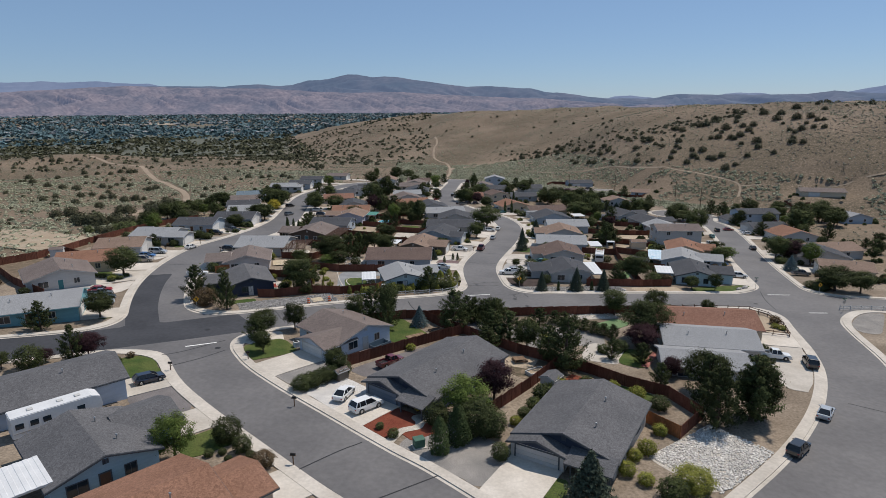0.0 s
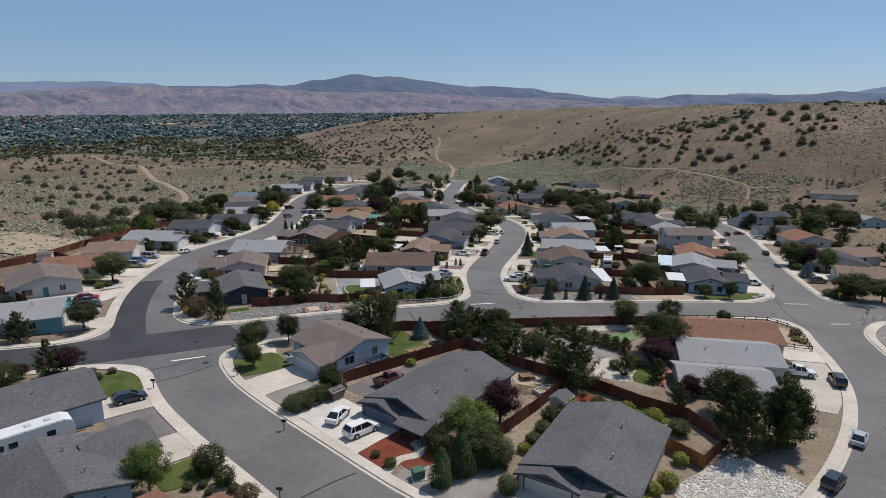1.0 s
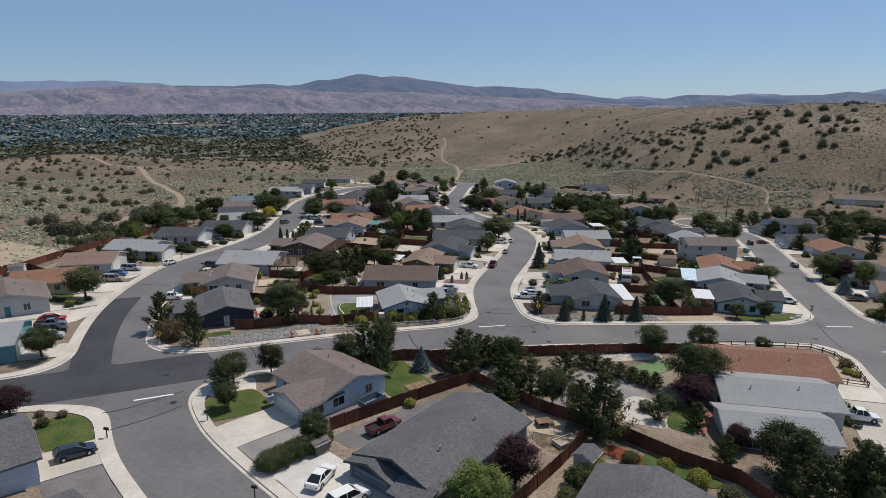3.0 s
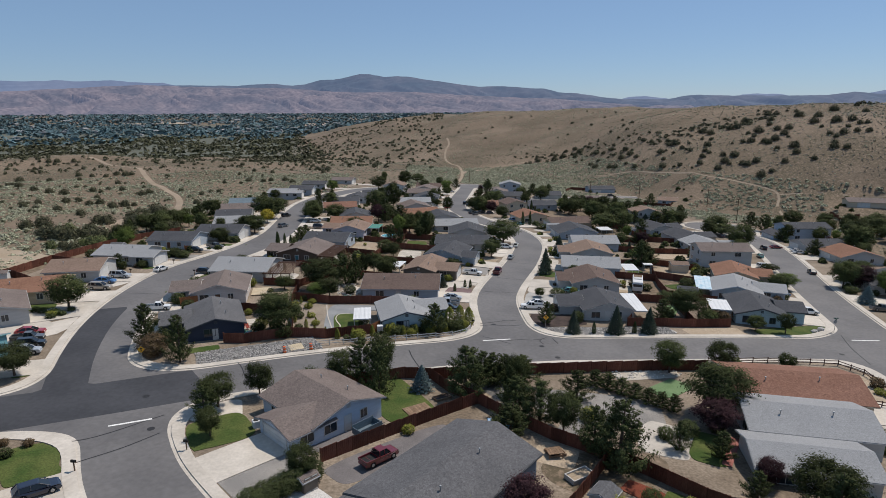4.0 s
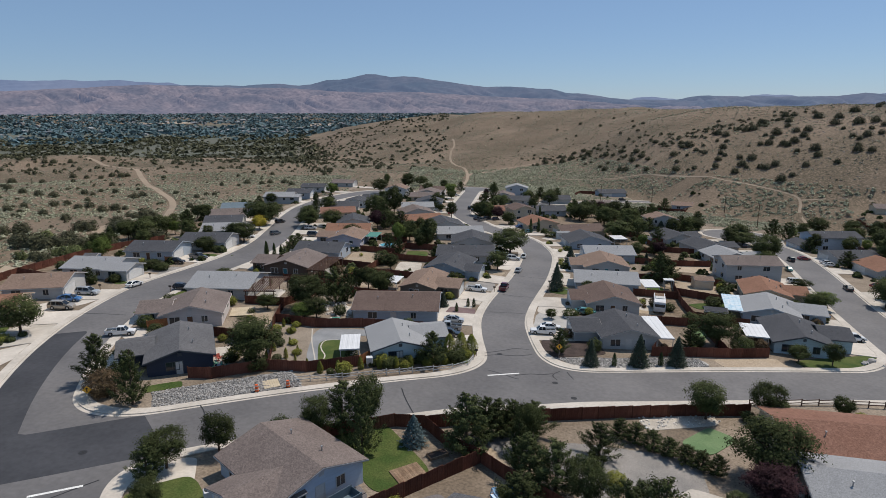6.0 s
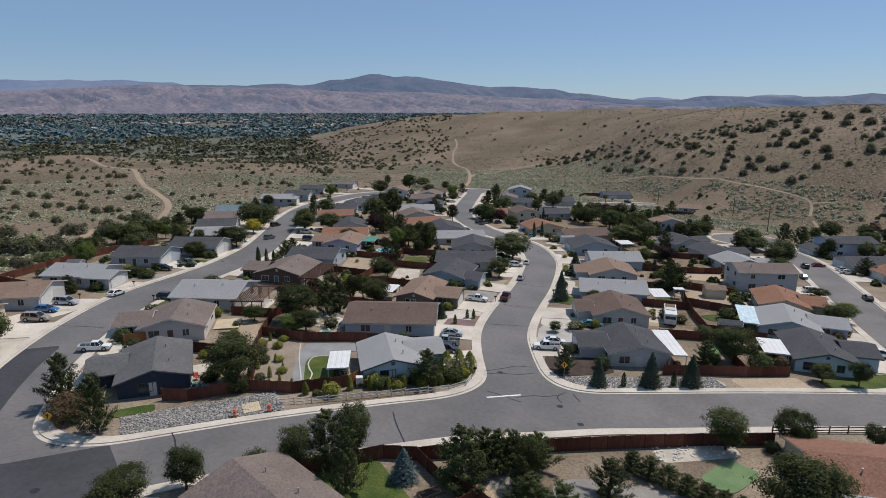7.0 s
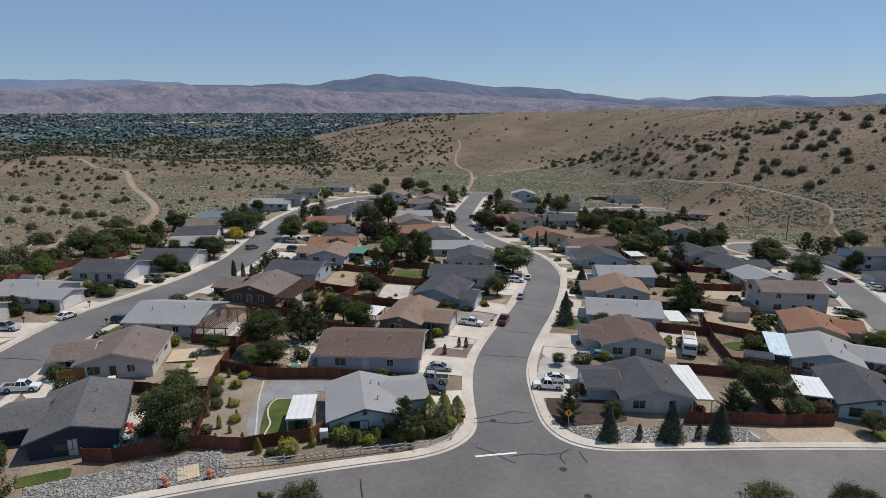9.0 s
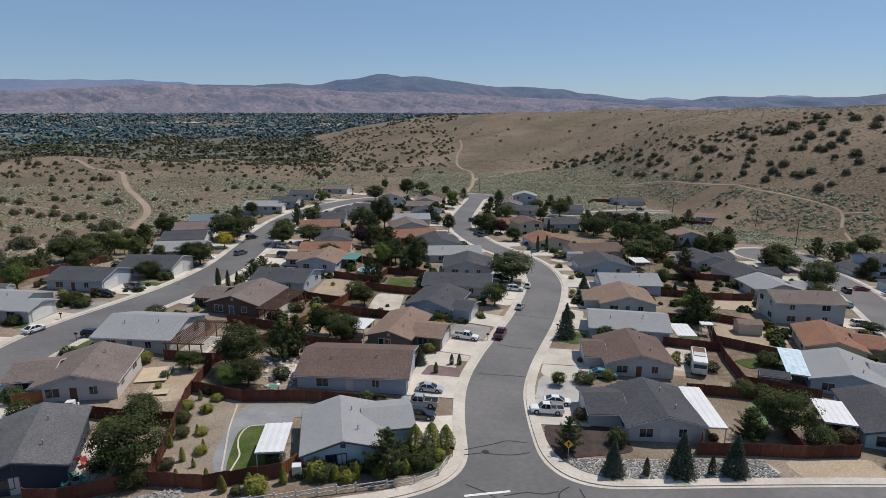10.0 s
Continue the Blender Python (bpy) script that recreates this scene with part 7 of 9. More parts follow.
ground_patch("gravel_bed", GRAVEL, 74.5, 126.2, 60, 18.5, 5.5)
ground_patch("driveway", CONC, -16.2, 158.0, 86, 12.0, 6.0)
ground_patch("gravel_bed", WGRAVEL, -14.4, 163.6, 88, 5.0, 8.0)
ground_patch("gravel_bed", ROCKB, -13.4, 176.2, 88, 8.0, 7.0)
ground_patch("dirt_bed", DIRT, -11.6, 190.2, 80, 6.4, 5.6)
ground_patch("driveway", CONC, -8.8, 198.6, 82, 6.0, 3.6)
ground_patch("driveway", CONC, 5.4, 225.4, 70, 9.0, 7.0)
ground_patch("gravel_bed", WGRAVEL, 5.0, 192.0, 84, 11.0, 6.6)
ground_patch("gravel_bed", WGRAVEL, 5.4, 212.0, 80, 9.0, 6.6)
ground_patch("driveway", CONC, 4.6, 164.0, 86, 12.0, 7.6)
ground_patch("gravel_bed", WGRAVEL, 24.6, 173.0, 84, 11.0, 5.6)
ground_patch("gravel_bed", WGRAVEL, 4.0, 250.0, 60, 8.0, 5.0)
ground_patch("driveway", CONC, -90.6, 139.0, 72, 15.0, 6.4)
ground_patch("gravel_bed", ROCKB, -91.4, 166.2, 14, 6.4, 4.4)
ground_patch("lawn", LAWN, -90.6, 120.2, 30, 5.0, 4.0)
ground_patch("lawn", LAWN, -69.5, 95.3, 40, 4.0, 6.0)
ground_patch("lawn", LAWN, -75.4, 148.8, 12, 3.4, 7.0)
ground_patch("lawn", LAWN, -75.2, 136.0, 24, 3.2, 6.0)
ground_patch("driveway", CONC, -86.0, 108.0, 60, 13.0, 7.0)
ground_patch("gravel_bed", WGRAVEL, -85.6, 122.4, 70, 10.0, 6.0)
ground_patch("lawn", LAWN, -83.7, 187.2, 82, 8.5, 3.5)
ground_patch("patio", CONC, -48.2, 120.8, 30, 3.4, 8.0)
ground_patch("patio", CONC, -56.6, 154.2, 8, 5.0, 9.6)
ground_patch("patio", CONC, -52.0, 176.0, -1, 4.0, 12.0)
ground_patch("gravel_bed", LGRAVEL, 4.0, 153.4, 80, 11.0, 8.6)

# ---- fences ----
fence("board", (-24.8, 100.0), (-21.1, 102.5), (-16.0, 105.6), (-12.3, 106.1), (-2.6, 110.0), (3.0, 111.9), (11.5, 114.8), (21.1, 117.8), (30.0, 120.2))
fence("board", (-19.9, 81.6), (-16.0, 86.4), (-10.0, 93.6), (-4.6, 99.9))
fence("board", (-12.3, 106.1), (-9.0, 102.4), (-4.6, 99.9), (-1.8, 97.4), (5.1, 92.4), (8.5, 90.8), (15.5, 87.0), (20.5, 83.2), (26.0, 80.4))
fence("board", (2.2, 70.6), (7.2, 79.6), (9.1, 83.6), (11.6, 89.1))
fence("board", (24.8, 69.0), (28.9, 74.8), (26.0, 80.4))
fence("cedar", (21.4, 72.6), (24.8, 69.0))
fence("split_rail", (31.0, 123.6), (43.6, 126.8), (52.6, 127.8), (55.0, 124.6), (55.4, 118.0), (54.0, 111.6), (48.6, 112.6))
fence("board", (-118.5, 120.0), (-115.4, 130.1), (-115.4, 138.0), (-117.0, 150.4), (-118.2, 171.1), (-117.0, 186.0), (-113.0, 200.0))
fence("board", (-88.0, 101.5), (-101.0, 108.0), (-118.5, 120.0))
fence("board", (-103.0, 132.5), (-115.4, 138.0))
fence("board", (-106.0, 150.5), (-117.0, 152.4))
fence("cedar", (-94.6, 173.4), (-92.6, 173.6))
# the terraced yards between the two inner streets
fence("board", (-48.4, 112.0), (-45.2, 112.6), (-42.4, 115.0), (-38.7, 117.6), (-33.1, 118.4), (-26.2, 122.6))
fence("board", (-38.9, 117.8), (-42.2, 125.8), (-46.9, 136.0), (-50.3, 148.3))
fence("board", (-47.4, 138.4), (-39.6, 137.6), (-31.2, 140.2), (-20.0, 141.4))
fence("board", (-50.3, 148.3), (-58.5, 147.4))
fence("board", (-57.0, 128.2), (-49.6, 128.6), (-44.2, 129.6))
fence("cedar", (-66.6, 128.0), (-64.0, 130.6))
fence("cedar", (-26.2, 122.6), (-25.2, 125.0))
fence("board", (-50.3, 148.3), (-46.0, 163.0), (-43.0, 180.0), (-41.5, 200.0), (-41.0, 216.0), (-45.0, 232.0))
fence("board", (-59.0, 166.6), (-46.0, 165.0))
fence("board", (-53.6, 186.0), (-43.0, 184.4))
fence("board", (-52.6, 205.4), (-41.6, 204.0))
fence("board", (-53.0, 224.6), (-43.0, 223.0))
fence("board", (-46.0, 161.0), (-34.0, 160.0), (-30.0, 160.6))
fence("board", (-43.4, 178.6), (-29.0, 178.4))
fence("board", (-41.8, 197.8), (-28.0, 197.0))
fence("board", (-41.0, 214.0), (-31.0, 214.6))
fence("board", (-45.0, 232.0), (-53.0, 249.0), (-62.0, 268.0), (-72.0, 292.0), (-78.0, 320.0))
fence("board", (-45.0, 233.6), (-36.0, 234.6))
fence("board", (-53.0, 250.0), (-44.0, 252.0))
fence("board", (-60.6, 264.0), (-68.0, 262.0))
# behind the houses east of the middle street
fence("board", (20.3, 139.8), (28.0, 141.6), (33.6, 142.6), (40.6, 144.8))
fence("board", (20.3, 139.8), (21.4, 142.6))
fence("board", (33.4, 143.0), (32.6, 158.0), (32.2, 174.7), (33.0, 186.0), (35.6, 204.0), (37.0, 220.0), (39.0, 238.0), (36.0, 256.0), (30.0, 272.0))
fence("board", (22.6, 158.4), (32.6, 159.0))
fence("board", (22.5, 179.6), (32.6, 179.6))
fence("board", (26.0, 196.0), (34.6, 196.6))
fence("board", (27.0, 216.4), (36.8, 217.4))
fence("board", (29.0, 234.6), (38.6, 235.4))
fence("board", (32.6, 164.0), (42.6, 161.6))
fence("board", (32.8, 183.6), (44.0, 178.8))
fence("board", (35.0, 199.4), (46.4, 195.6))
fence("board", (37.2, 216.6), (49.6, 219.6))
fence("board", (40.0, 238.6), (50.0, 238.6))
fence("board", (36.6, 254.6), (43.0, 254.0))
fence("board", (18.0, 404.0), (22.0, 420.0), (48.0, 424.0))
fence("board", (133.0, 318.0), (136.0, 312.0), (143.0, 313.0))
fence("board", (52.0, 352.0), (70.0, 350.0), (74.0, 362.0))
fence("white_rail", (-33.4, 114.6), (-29.2, 116.4), (-25.0, 118.4), (-21.2, 120.4), (-17.6, 122.2), (-14.6, 123.6), (-11.9, 125.0), (-9.7, 127.2), (-9.2, 129.8))
fence("white_rail", (72.8, 133.6), (80.0, 135.4), (92.0, 136.4))

# ---- parked vehicles ----
vehicle("suv", "white", -13.5, 68.6, 54)
vehicle("sedan", "white", -17.3, 71.5, 82)
vehicle("hatch", "navy", -44.4, 70.2, 50)
vehicle("pickup", "white", 46.7, 99.6, -6)
vehicle("suv", "black", 51.5, 97.6, 78)
vehicle("suv", "black", 37.7, 68.5, 50)
vehicle("sedan", "silver", 45.5, 79.3, 58)
vehicle("suv", "silver", -91.6, 143.4, 10)
vehicle("sedan", "blue", -91.6, 138.6, 14)
vehicle("suv", "tan", -89.0, 133.8, 16)
vehicle("sedan", "white", -87.2, 151.9, 84)
vehicle("suv", "black", -91.6, 173.6, 12)
vehicle("pickup", "grey", -89.4, 180.0, -12)
vehicle("pickup", "white", -69.2, 124.6, 24)
vehicle("sedan", "red", -80.4, 107.2, 30)
vehicle("suv", "black", -76.0, 102.6, 30)
vehicle("suv", "silver", -74.2, 99.8, 30)
vehicle("pickup", "grey", -78.4, 104.6, 30)
vehicle("sedan", "silver", -15.3, 148.0, 4)
vehicle("pickup", "silver", -15.6, 143.0, 186)
vehicle("suv", "black", -14.8, 139.6, 6)
vehicle("pickup", "white", -13.6, 171.4, -4)
vehicle("pickup", "maroon", -7.6, 175.2, 84)
vehicle("sedan", "silver", -5.2, 194.6, 82)
vehicle("sedan", "white", -4.6, 213.4, 88)
vehicle("suv", "white", -7.4, 208.4, 8)
vehicle("van", "white", -12.4, 217.6, 6)
vehicle("suv", "grey", -12.2, 212.0, 8)
vehicle("pickup", "white", 1.8, 145.8, 188)
vehicle("sedan", "white", 3.2, 149.0, 6)
vehicle("sedan", "teal", 10.4, 160.9, 6)
vehicle("van", "white", 67.4, 205.5, 8)
vehicle("suv", "white", 60.4, 158.8, 4)
vehicle("sedan", "blue", 60.4, 173.6, 4)
vehicle("pickup", "grey", 78.6, 166.4, 6)
vehicle("sedan", "red", 88.4, 207.6, 8)
vehicle("sedan", "black", 79.1, 202.8, 80)
vehicle("sedan", "red", 83.4, 241.6, 10)
vehicle("sedan", "white", 88.2, 237.0, 8)
vehicle("sedan", "white", 87.6, 233.4, 8)
vehicle("sedan", "teal", 72.0, 222.5, 84)
vehicle("suv", "black", 78.2, 238.0, 84)
vehicle("suv", "grey", -86.9, 220.5, 72)
vehicle("suv", "black", -95.8, 243.0, 68)
vehicle("sedan", "white", -92.0, 212.0, 16)
vehicle("sedan", "red", -39.6, 294.0, 70)
vehicle("sedan", "navy", -31.4, 307.0, 80)
vehicle("pickup", "grey", -24.6, 279.6, 60)
vehicle("sedan", "teal", -4.6, 258.4, 60)
vehicle("suv", "silver", -4.4, 286.0, 20)
vehicle("suv", "black", 44.2, 391.6, 30)
vehicle("pickup", "white", -33.0, 400.0, 84)
vehicle("hatch", "black", -76.0, 152.6, 5)
vehicle("suv", "navy", -74.0, 222.0, 8)
vehicle("sedan", "white", -47.0, 300.0, 10)
vehicle("suv", "silver", -80.0, 233.6, 14)
vehicle("sedan", "black", -26.8, 282.2, 62)
vehicle("suv", "black", -22.8, 283.8, 62)
vehicle("hatch", "navy", -19.2, 284.6, 62)
vehicle("suv", "black", -33.7, 313.4, 78)
vehicle("sedan", "silver", -9.8, 212.7, 6)
vehicle("van", "white", -13.0, 227.6, 10)
vehicle("sedan", "blue", -8.2, 268.6, 40)
vehicle("sedan", "white", -4.8, 270.2, 40)
vehicle("sedan", "navy", 70.8, 258.7, 70)
vehicle("suv", "white", -48.4, 364.0, 6)
vehicle("sedan", "silver", -50.6, 332.2, 10)

# ---- sheds, shelters and yard clutter ----
shed(10.0, 79.6, 60, 2.9, 2.6, 2.1, "grey", "greywall", "small grey garden shed with white trimmed doors")
shed(41.0, 193.0, 4, 5.0, 3.6, 2.2, "tan", "tan", "tan garden shed with a window in a dirt yard")
shed(37.0, 165.4, -8, 4.6, 3.0, 2.1, "slate", "darkgrey", "weathered dark grey garden shed")
shed(-112.6, 133.4, 30, 3.4, 2.6, 2.0, "taupe", "white", "small white garden shed beside a board fence")
shed(-111.0, 168.0, 10, 3.6, 2.8, 2.0, "grey", "bluew", "small grey-blue garden shed")
shed(7.6, 250.4, 14, 5.0, 2.4, 2.3, "lightgrey", "white", "white storage shed beside a driveway")
shed(36.4, 253.0, 30, 3.6, 2.6, 2.0, "grey", "bluew", "small blue-grey garden shed")
shed(-19.4, 76.8, 55, 2.2, 1.6, 1.4, "taupe", "darkgrey", "low wooden lean-to beside a fence")
carport(-28.8, 126.2, 16, 3.2, 6.2, 2.5, WHITE_METAL, "white ribbed metal patio cover beside a house")
carport(22.6, 149.2, 6, 3.0, 11.4, 2.4, WHITE_METAL, "long white metal carport beside a slate-roofed house")
carport(42.0, 171.4, -10, 3.8, 11.4, 2.5, material("blue_sheet", (0.35, 0.52, 0.62), (0.6, 0.66, 0.7), 0.5, 0.8, 5.0, 0.08, 0.1), "pale blue and white metal patio cover")
carport(40.4, 152.6, -6, 4.0, 7.0, 2.4, WHITE_METAL, "white metal patio cover beside a slate-roofed house")
carport(26.4, 182.8, 6, 3.6, 6.4, 2.5, WHITE_METAL, "white flat patio cover behind a house")
carport(-39.8, 44.0, 54, 5.0, 6.0, 2.5, WHITE_METAL, "white flat metal patio cover")
carport(-32.2, 167.2, -4, 3.0, 5.4, 2.5, WHITE_METAL, "pale patio cover behind a tan-roofed house")
carport(-53.0, 219.6, 4, 4.4, 7.0, 2.6, TEAL_CLOTH, "teal canvas shade cover over a patio")
carport(32.0, 188.8, 4, 2.4, 1.8, 2.4, WHITE_METAL, "small white shade cover in a back yard")
carport(26.2, 246.8, 14, 4.6, 6.0, 2.5, WHITE_METAL, "white metal patio cover behind a house")
pergola(-56.8, 154.0, 8, 6.2, 10.4, 2.5)
pergola(-52.1, 176.0, -1, 4.4, 12.8, 2.5)
camper(-47.0, 57.4, 53)
motorhome(26.4, 168.6, -98)
vehicle("pickup", "maroon", -13.8, 83.2, 55)


def flat_thing(name, x, y, rz, l, w, h, mat, words, cat, legs=True):
    t = thing(name, spot(x, y, 0.03, rz), words, cat)
    n = max(3, int(l / 0.3))
    for i in range(n):
        part("board", box(-l / 2 + i * l / n + 0.01, -l / 2 + (i + 1) * l / n - 0.01, -w / 2, w / 2, h - 0.06, h), mat, t)
    for a in (-1, 1):
        for b in (-1, 1):
            part("leg", box(a * (l / 2 - 0.1) - 0.05, a * (l / 2 - 0.1) + 0.05, b * (w / 2 - 0.1) - 0.05, b * (w / 2 - 0.1) + 0.05, -0.2, h - 0.06), mat, t)
    return t


flat_thing("deck", -56.0, 141.6, 22, 4.4, 5.0, 0.35, DECK, "pale timber deck behind a greige house", "deck")
flat_thing("deck", -51.6, 136.6, 22, 2.6, 1.4, 0.3, DECK, "small pale timber step in a yard", "deck")
flat_thing("plywood_sheet", -36.1, 112.9, 35, 2.2, 2.6, 0.2, DECK, "pale plywood sheet laid over stones", "board")
flat_thing("picnic_table", 5.4, 88.8, 20, 1.8, 1.4, 0.7, TIMBER, "weathered wooden picnic table on dirt", "table")
flat_thing("deck", -12.0, 95.8, 40, 3.4, 2.6, 0.25, TIMBER, "low timber sandbox frame beside a lawn", "deck")
barrel(-36.9, 110.2)
barrel(-33.4, 112.6)


def round_thing(name, x, y, r, h, top, side, words, cat):
    t = thing(name, spot(x, y, 0.03), words, cat)
    part("frame", add_rod(bmesh.new(), (0, 0, 0), (0, 0, h), r, r, 20), side, t)
    part("top", add_rod(bmesh.new(), (0, 0, h), (0, 0, h + 0.03), r * 0.86, r * 0.86, 20), top, t)
    return t


round_thing("trampoline", -0.6, 94.6, 1.1, 0.55, BLACK, BLUE_PLASTIC, "small trampoline with a blue padded rim", "trampoline")
round_thing("paddling_pool", -46.6, 213.6, 2.6, 0.8, POOL, TRIM, "round above-ground pool in a back yard", "pool")


def slide(x, y, rz):
    t = thing("slide", spot(x, y, 0.02, rz), "bright blue plastic slide lying in a yard", "slide")
    bm = bmesh.new()
    add_prism(bm, [(-1.0, 0.05), (0.9, 0.75), (0.9, 0.82), (-1.0, 0.12)], -0.22, 0.22)
    add_prism(bm, [(-1.0, 0.05), (0.9, 0.75), (0.9, 0.95), (-1.0, 0.25)], -0.26, -0.22)
    add_prism(bm, [(-1.0, 0.05), (0.9, 0.75), (0.9, 0.95), (-1.0, 0.25)], 0.22, 0.26)
    part("chute", done(bm), BLUE_PLASTIC, t)
    part("ladder", add_rod(bmesh.new(), (0.9, 0, 0.8), (1.2, 0, 0), 0.05, 0.05, 6), STEEL, t)
    return t


slide(-2.0, 92.6, 140)


def box_trailer(x, y, rz):
    t = thing("utility_trailer", spot(x, y, 0.05, rz), "blue-grey open utility trailer with tall sides beside a house", "trailer")
    bm = bmesh.new()
    add_box(bm, -1.6, 1.6, -0.85, 0.85, 0.5, 0.58)
    for s in (-1, 1):
        add_box(bm, -1.6, 1.6, s * 0.85 - 0.03, s * 0.85 + 0.03, 0.5, 1.5)
        add_box(bm, s * 1.6 - 0.03, s * 1.6 + 0.03, -0.85, 0.85, 0.5, 1.3)
    part("box", bm, material("slate_blue_steel", (0.1, 0.14, 0.17), (0.13, 0.17, 0.2), 0.6, 1.0, 6.0, 0.1, 0.1), t)
    for s in (-1, 1):
        part("wheel", add_rod(bmesh.new(), (0, s * 0.95, 0.33), (0, s * 1.12, 0.33), 0.33, 0.33, 12), BLACK, t)
    part("hitch", add_rod(bmesh.new(), (1.6, 0, 0.5), (2.7, 0, 0.42), 0.05, 0.04, 6), BLACK, t)
    return t


box_trailer(-16.7, 88.6, 56)


def transformer(x, y, rz):
    t = thing("transformer_box", spot(x, y, 0.05, rz), "green steel transformer box on a concrete pad", "utility box")
    part("pad", box(-0.75, 0.75, -0.7, 0.7, -0.1, 0.1, 0.02), CONCRETE, t)
    part("cabinet", box(-0.6, 0.6, -0.5, 0.5, 0.1, 1.0, 0.04), GREEN_BOX, t)
    part("lid", box(-0.63, 0.63, -0.54, 0.54, 1.0, 1.07, 0.02), GREEN_BOX, t)
    return t


transformer(-5.3, 61.2, 30)


def air_conditioner(x, y, rz):
    t = thing("air_conditioner", spot(x, y, 0.05, rz), "white air conditioner box on a stand beside a wall", "air conditioner")
    part("casing", box(-0.5, 0.5, -0.45, 0.45, 0.6, 1.6, 0.04), WHITE_METAL, t)
    bm = bmesh.new()
    for i in range(6):
        add_box(bm, -0.42, 0.42, -0.47, -0.45, 0.7 + i * 0.13, 0.76 + i * 0.13)
    part("grille", bm, STEEL, t)
    part("stand", box(-0.45, 0.45, -0.4, 0.4, 0, 0.6), STEEL, t)
    return t


air_conditioner(-58.6, 128.9, 22)
air_conditioner(-24.6, 122.9, 22)
for mx, my in ((-8.9, 131.4), (-77.6, 150.6), (-9.6, 172.2), (-17.6, 55.0), (-43.9, 74.4), (-35.2, 80.6), (-91.6, 147.0), (3.0, 182.0), (-22.6, 67.6), (51.0, 98.6), (-88.2, 158.6)):
    mailbox(mx, my)
warning_sign(4.6, 134.6, 0)
warning_sign(-55.8, 101.6, 30)
warning_sign(75.0, 147.8, 10)
street_sign(60.4, 147.0)
street_sign(72.8, 132.2)
utility_pole(91.2, 310.6)
utility_pole(87.0, 345.0, 9.5)
utility_pole(30.5, 372.0, 10)
utility_pole(60.5, 391.0, 10)
utility_pole(-46.0, 430.0, 9)
rocks("river_rocks", 3900, -41.0, 110.0, 38, 19.0, 6.0, 0.07, 0.19, ROCK, "bed of grey river rocks beside the pavement", 21)
rocks("river_rocks", 3600, 16.2, 135.0, 15, 26.0, 5.2, 0.06, 0.16, ROCK, "bed of grey river rocks round small conifers", 22)
rocks("white_rocks", 3600, 27.9, 65.9, 46, 13.0, 8.4, 0.06, 0.17, WHITE_ROCK, "bank of broken white rocks beside the pavement", 23)
rocks("loose_stones", 90, -39.4, 148.3, 24, 5.0, 11.0, 0.12, 0.4, WHITE_ROCK, "loose pale stones in a back yard", 24)
rocks("loose_stones", 120, 20.0, 116.2, 20, 11.0, 3.0, 0.08, 0.2, WHITE_ROCK, "pale stones beside a board fence", 25)


# ---- small things in the back yards ----
def raised_frame(name, x, y, rz, l, w, h, mat, fill, words, cat):
    """A low timber frame on the ground, filled."""
    t = thing(name, spot(x, y, 0.02, rz), words, cat)
    for x0, x1, y0, y1 in ((-l / 2, l / 2, -w / 2, -w / 2 + 0.12), (-l / 2, l / 2, w / 2 - 0.12, w / 2), (-l / 2, -l / 2 + 0.12, -w / 2 + 0.12, w / 2 - 0.12), (l / 2 - 0.12, l / 2, -w / 2 + 0.12, w / 2 - 0.12)):
        part("plank", box(x0, x1, y0, y1, -0.2, h, 0.015), mat, t)
    part("filling", box(-l / 2 + 0.12, l / 2 - 0.12, -w / 2 + 0.12, w / 2 - 0.12, -0.2, h * 0.7), fill, t)
    return t


raised_frame("sandbox", 5.5, 89.4, 28, 2.0, 1.8, 0.3, TIMBER, DARK_MULCH, "square timber sandbox in a tan dirt yard", "sandbox")
raised_frame("planter", 8.0, 84.9, 40, 3.0, 1.6, 0.6, TRIM, DIRT, "white raised planter beside a board fence", "planter")
raised_frame("planter", -9.6, 100.2, 40, 2.4, 1.2, 0.35, TIMBER, DARK_MULCH, "weathered timber planter beside a lawn", "planter")
toy = thing("toy_slide", spot(-2.1, 93.3, 0.04, 120), "bright blue plastic toy slide in a yard", "toy")
bm = bmesh.new()
add_prism(bm, [(-1.0, 0.0), (0.9, 1.0), (0.95, 1.0), (0.95, 0.92), (-0.8, 0.0)], -0.24, 0.24)
part("chute", done(bm), BLUE_PLASTIC, toy)
bm = bmesh.new()
for sy in (-0.24, 0.24):
    add_rod(bm, (0.95, sy, 0.95), (1.3, sy, -0.1), 0.04, 0.04, 6)
for k in range(3):
    add_rod(bm, (1.05 + 0.1 * k, -0.24, 0.65 - 0.25 * k), (1.05 + 0.1 * k, 0.24, 0.65 - 0.25 * k), 0.03, 0.03, 6)
part("ladder", bm, BLUE_PLASTIC, toy)
tb = thing("play_table", spot(-1.1, 94.6, 0.04, 30), "square blue plastic play table in a yard", "table")
part("tabletop", box(-0.7, 0.7, -0.6, 0.6, 0.5, 0.58, 0.03), BLUE_PLASTIC, tb)
for sx in (-0.58, 0.58):
    for sy in (-0.48, 0.48):
        part("leg", box(sx - 0.05, sx + 0.05, sy - 0.05, sy + 0.05, -0.1, 0.5), STEEL, tb)
ac_at = ((-30.2, 87.2), (-58.4, 129.4), (-16.6, 86.6))
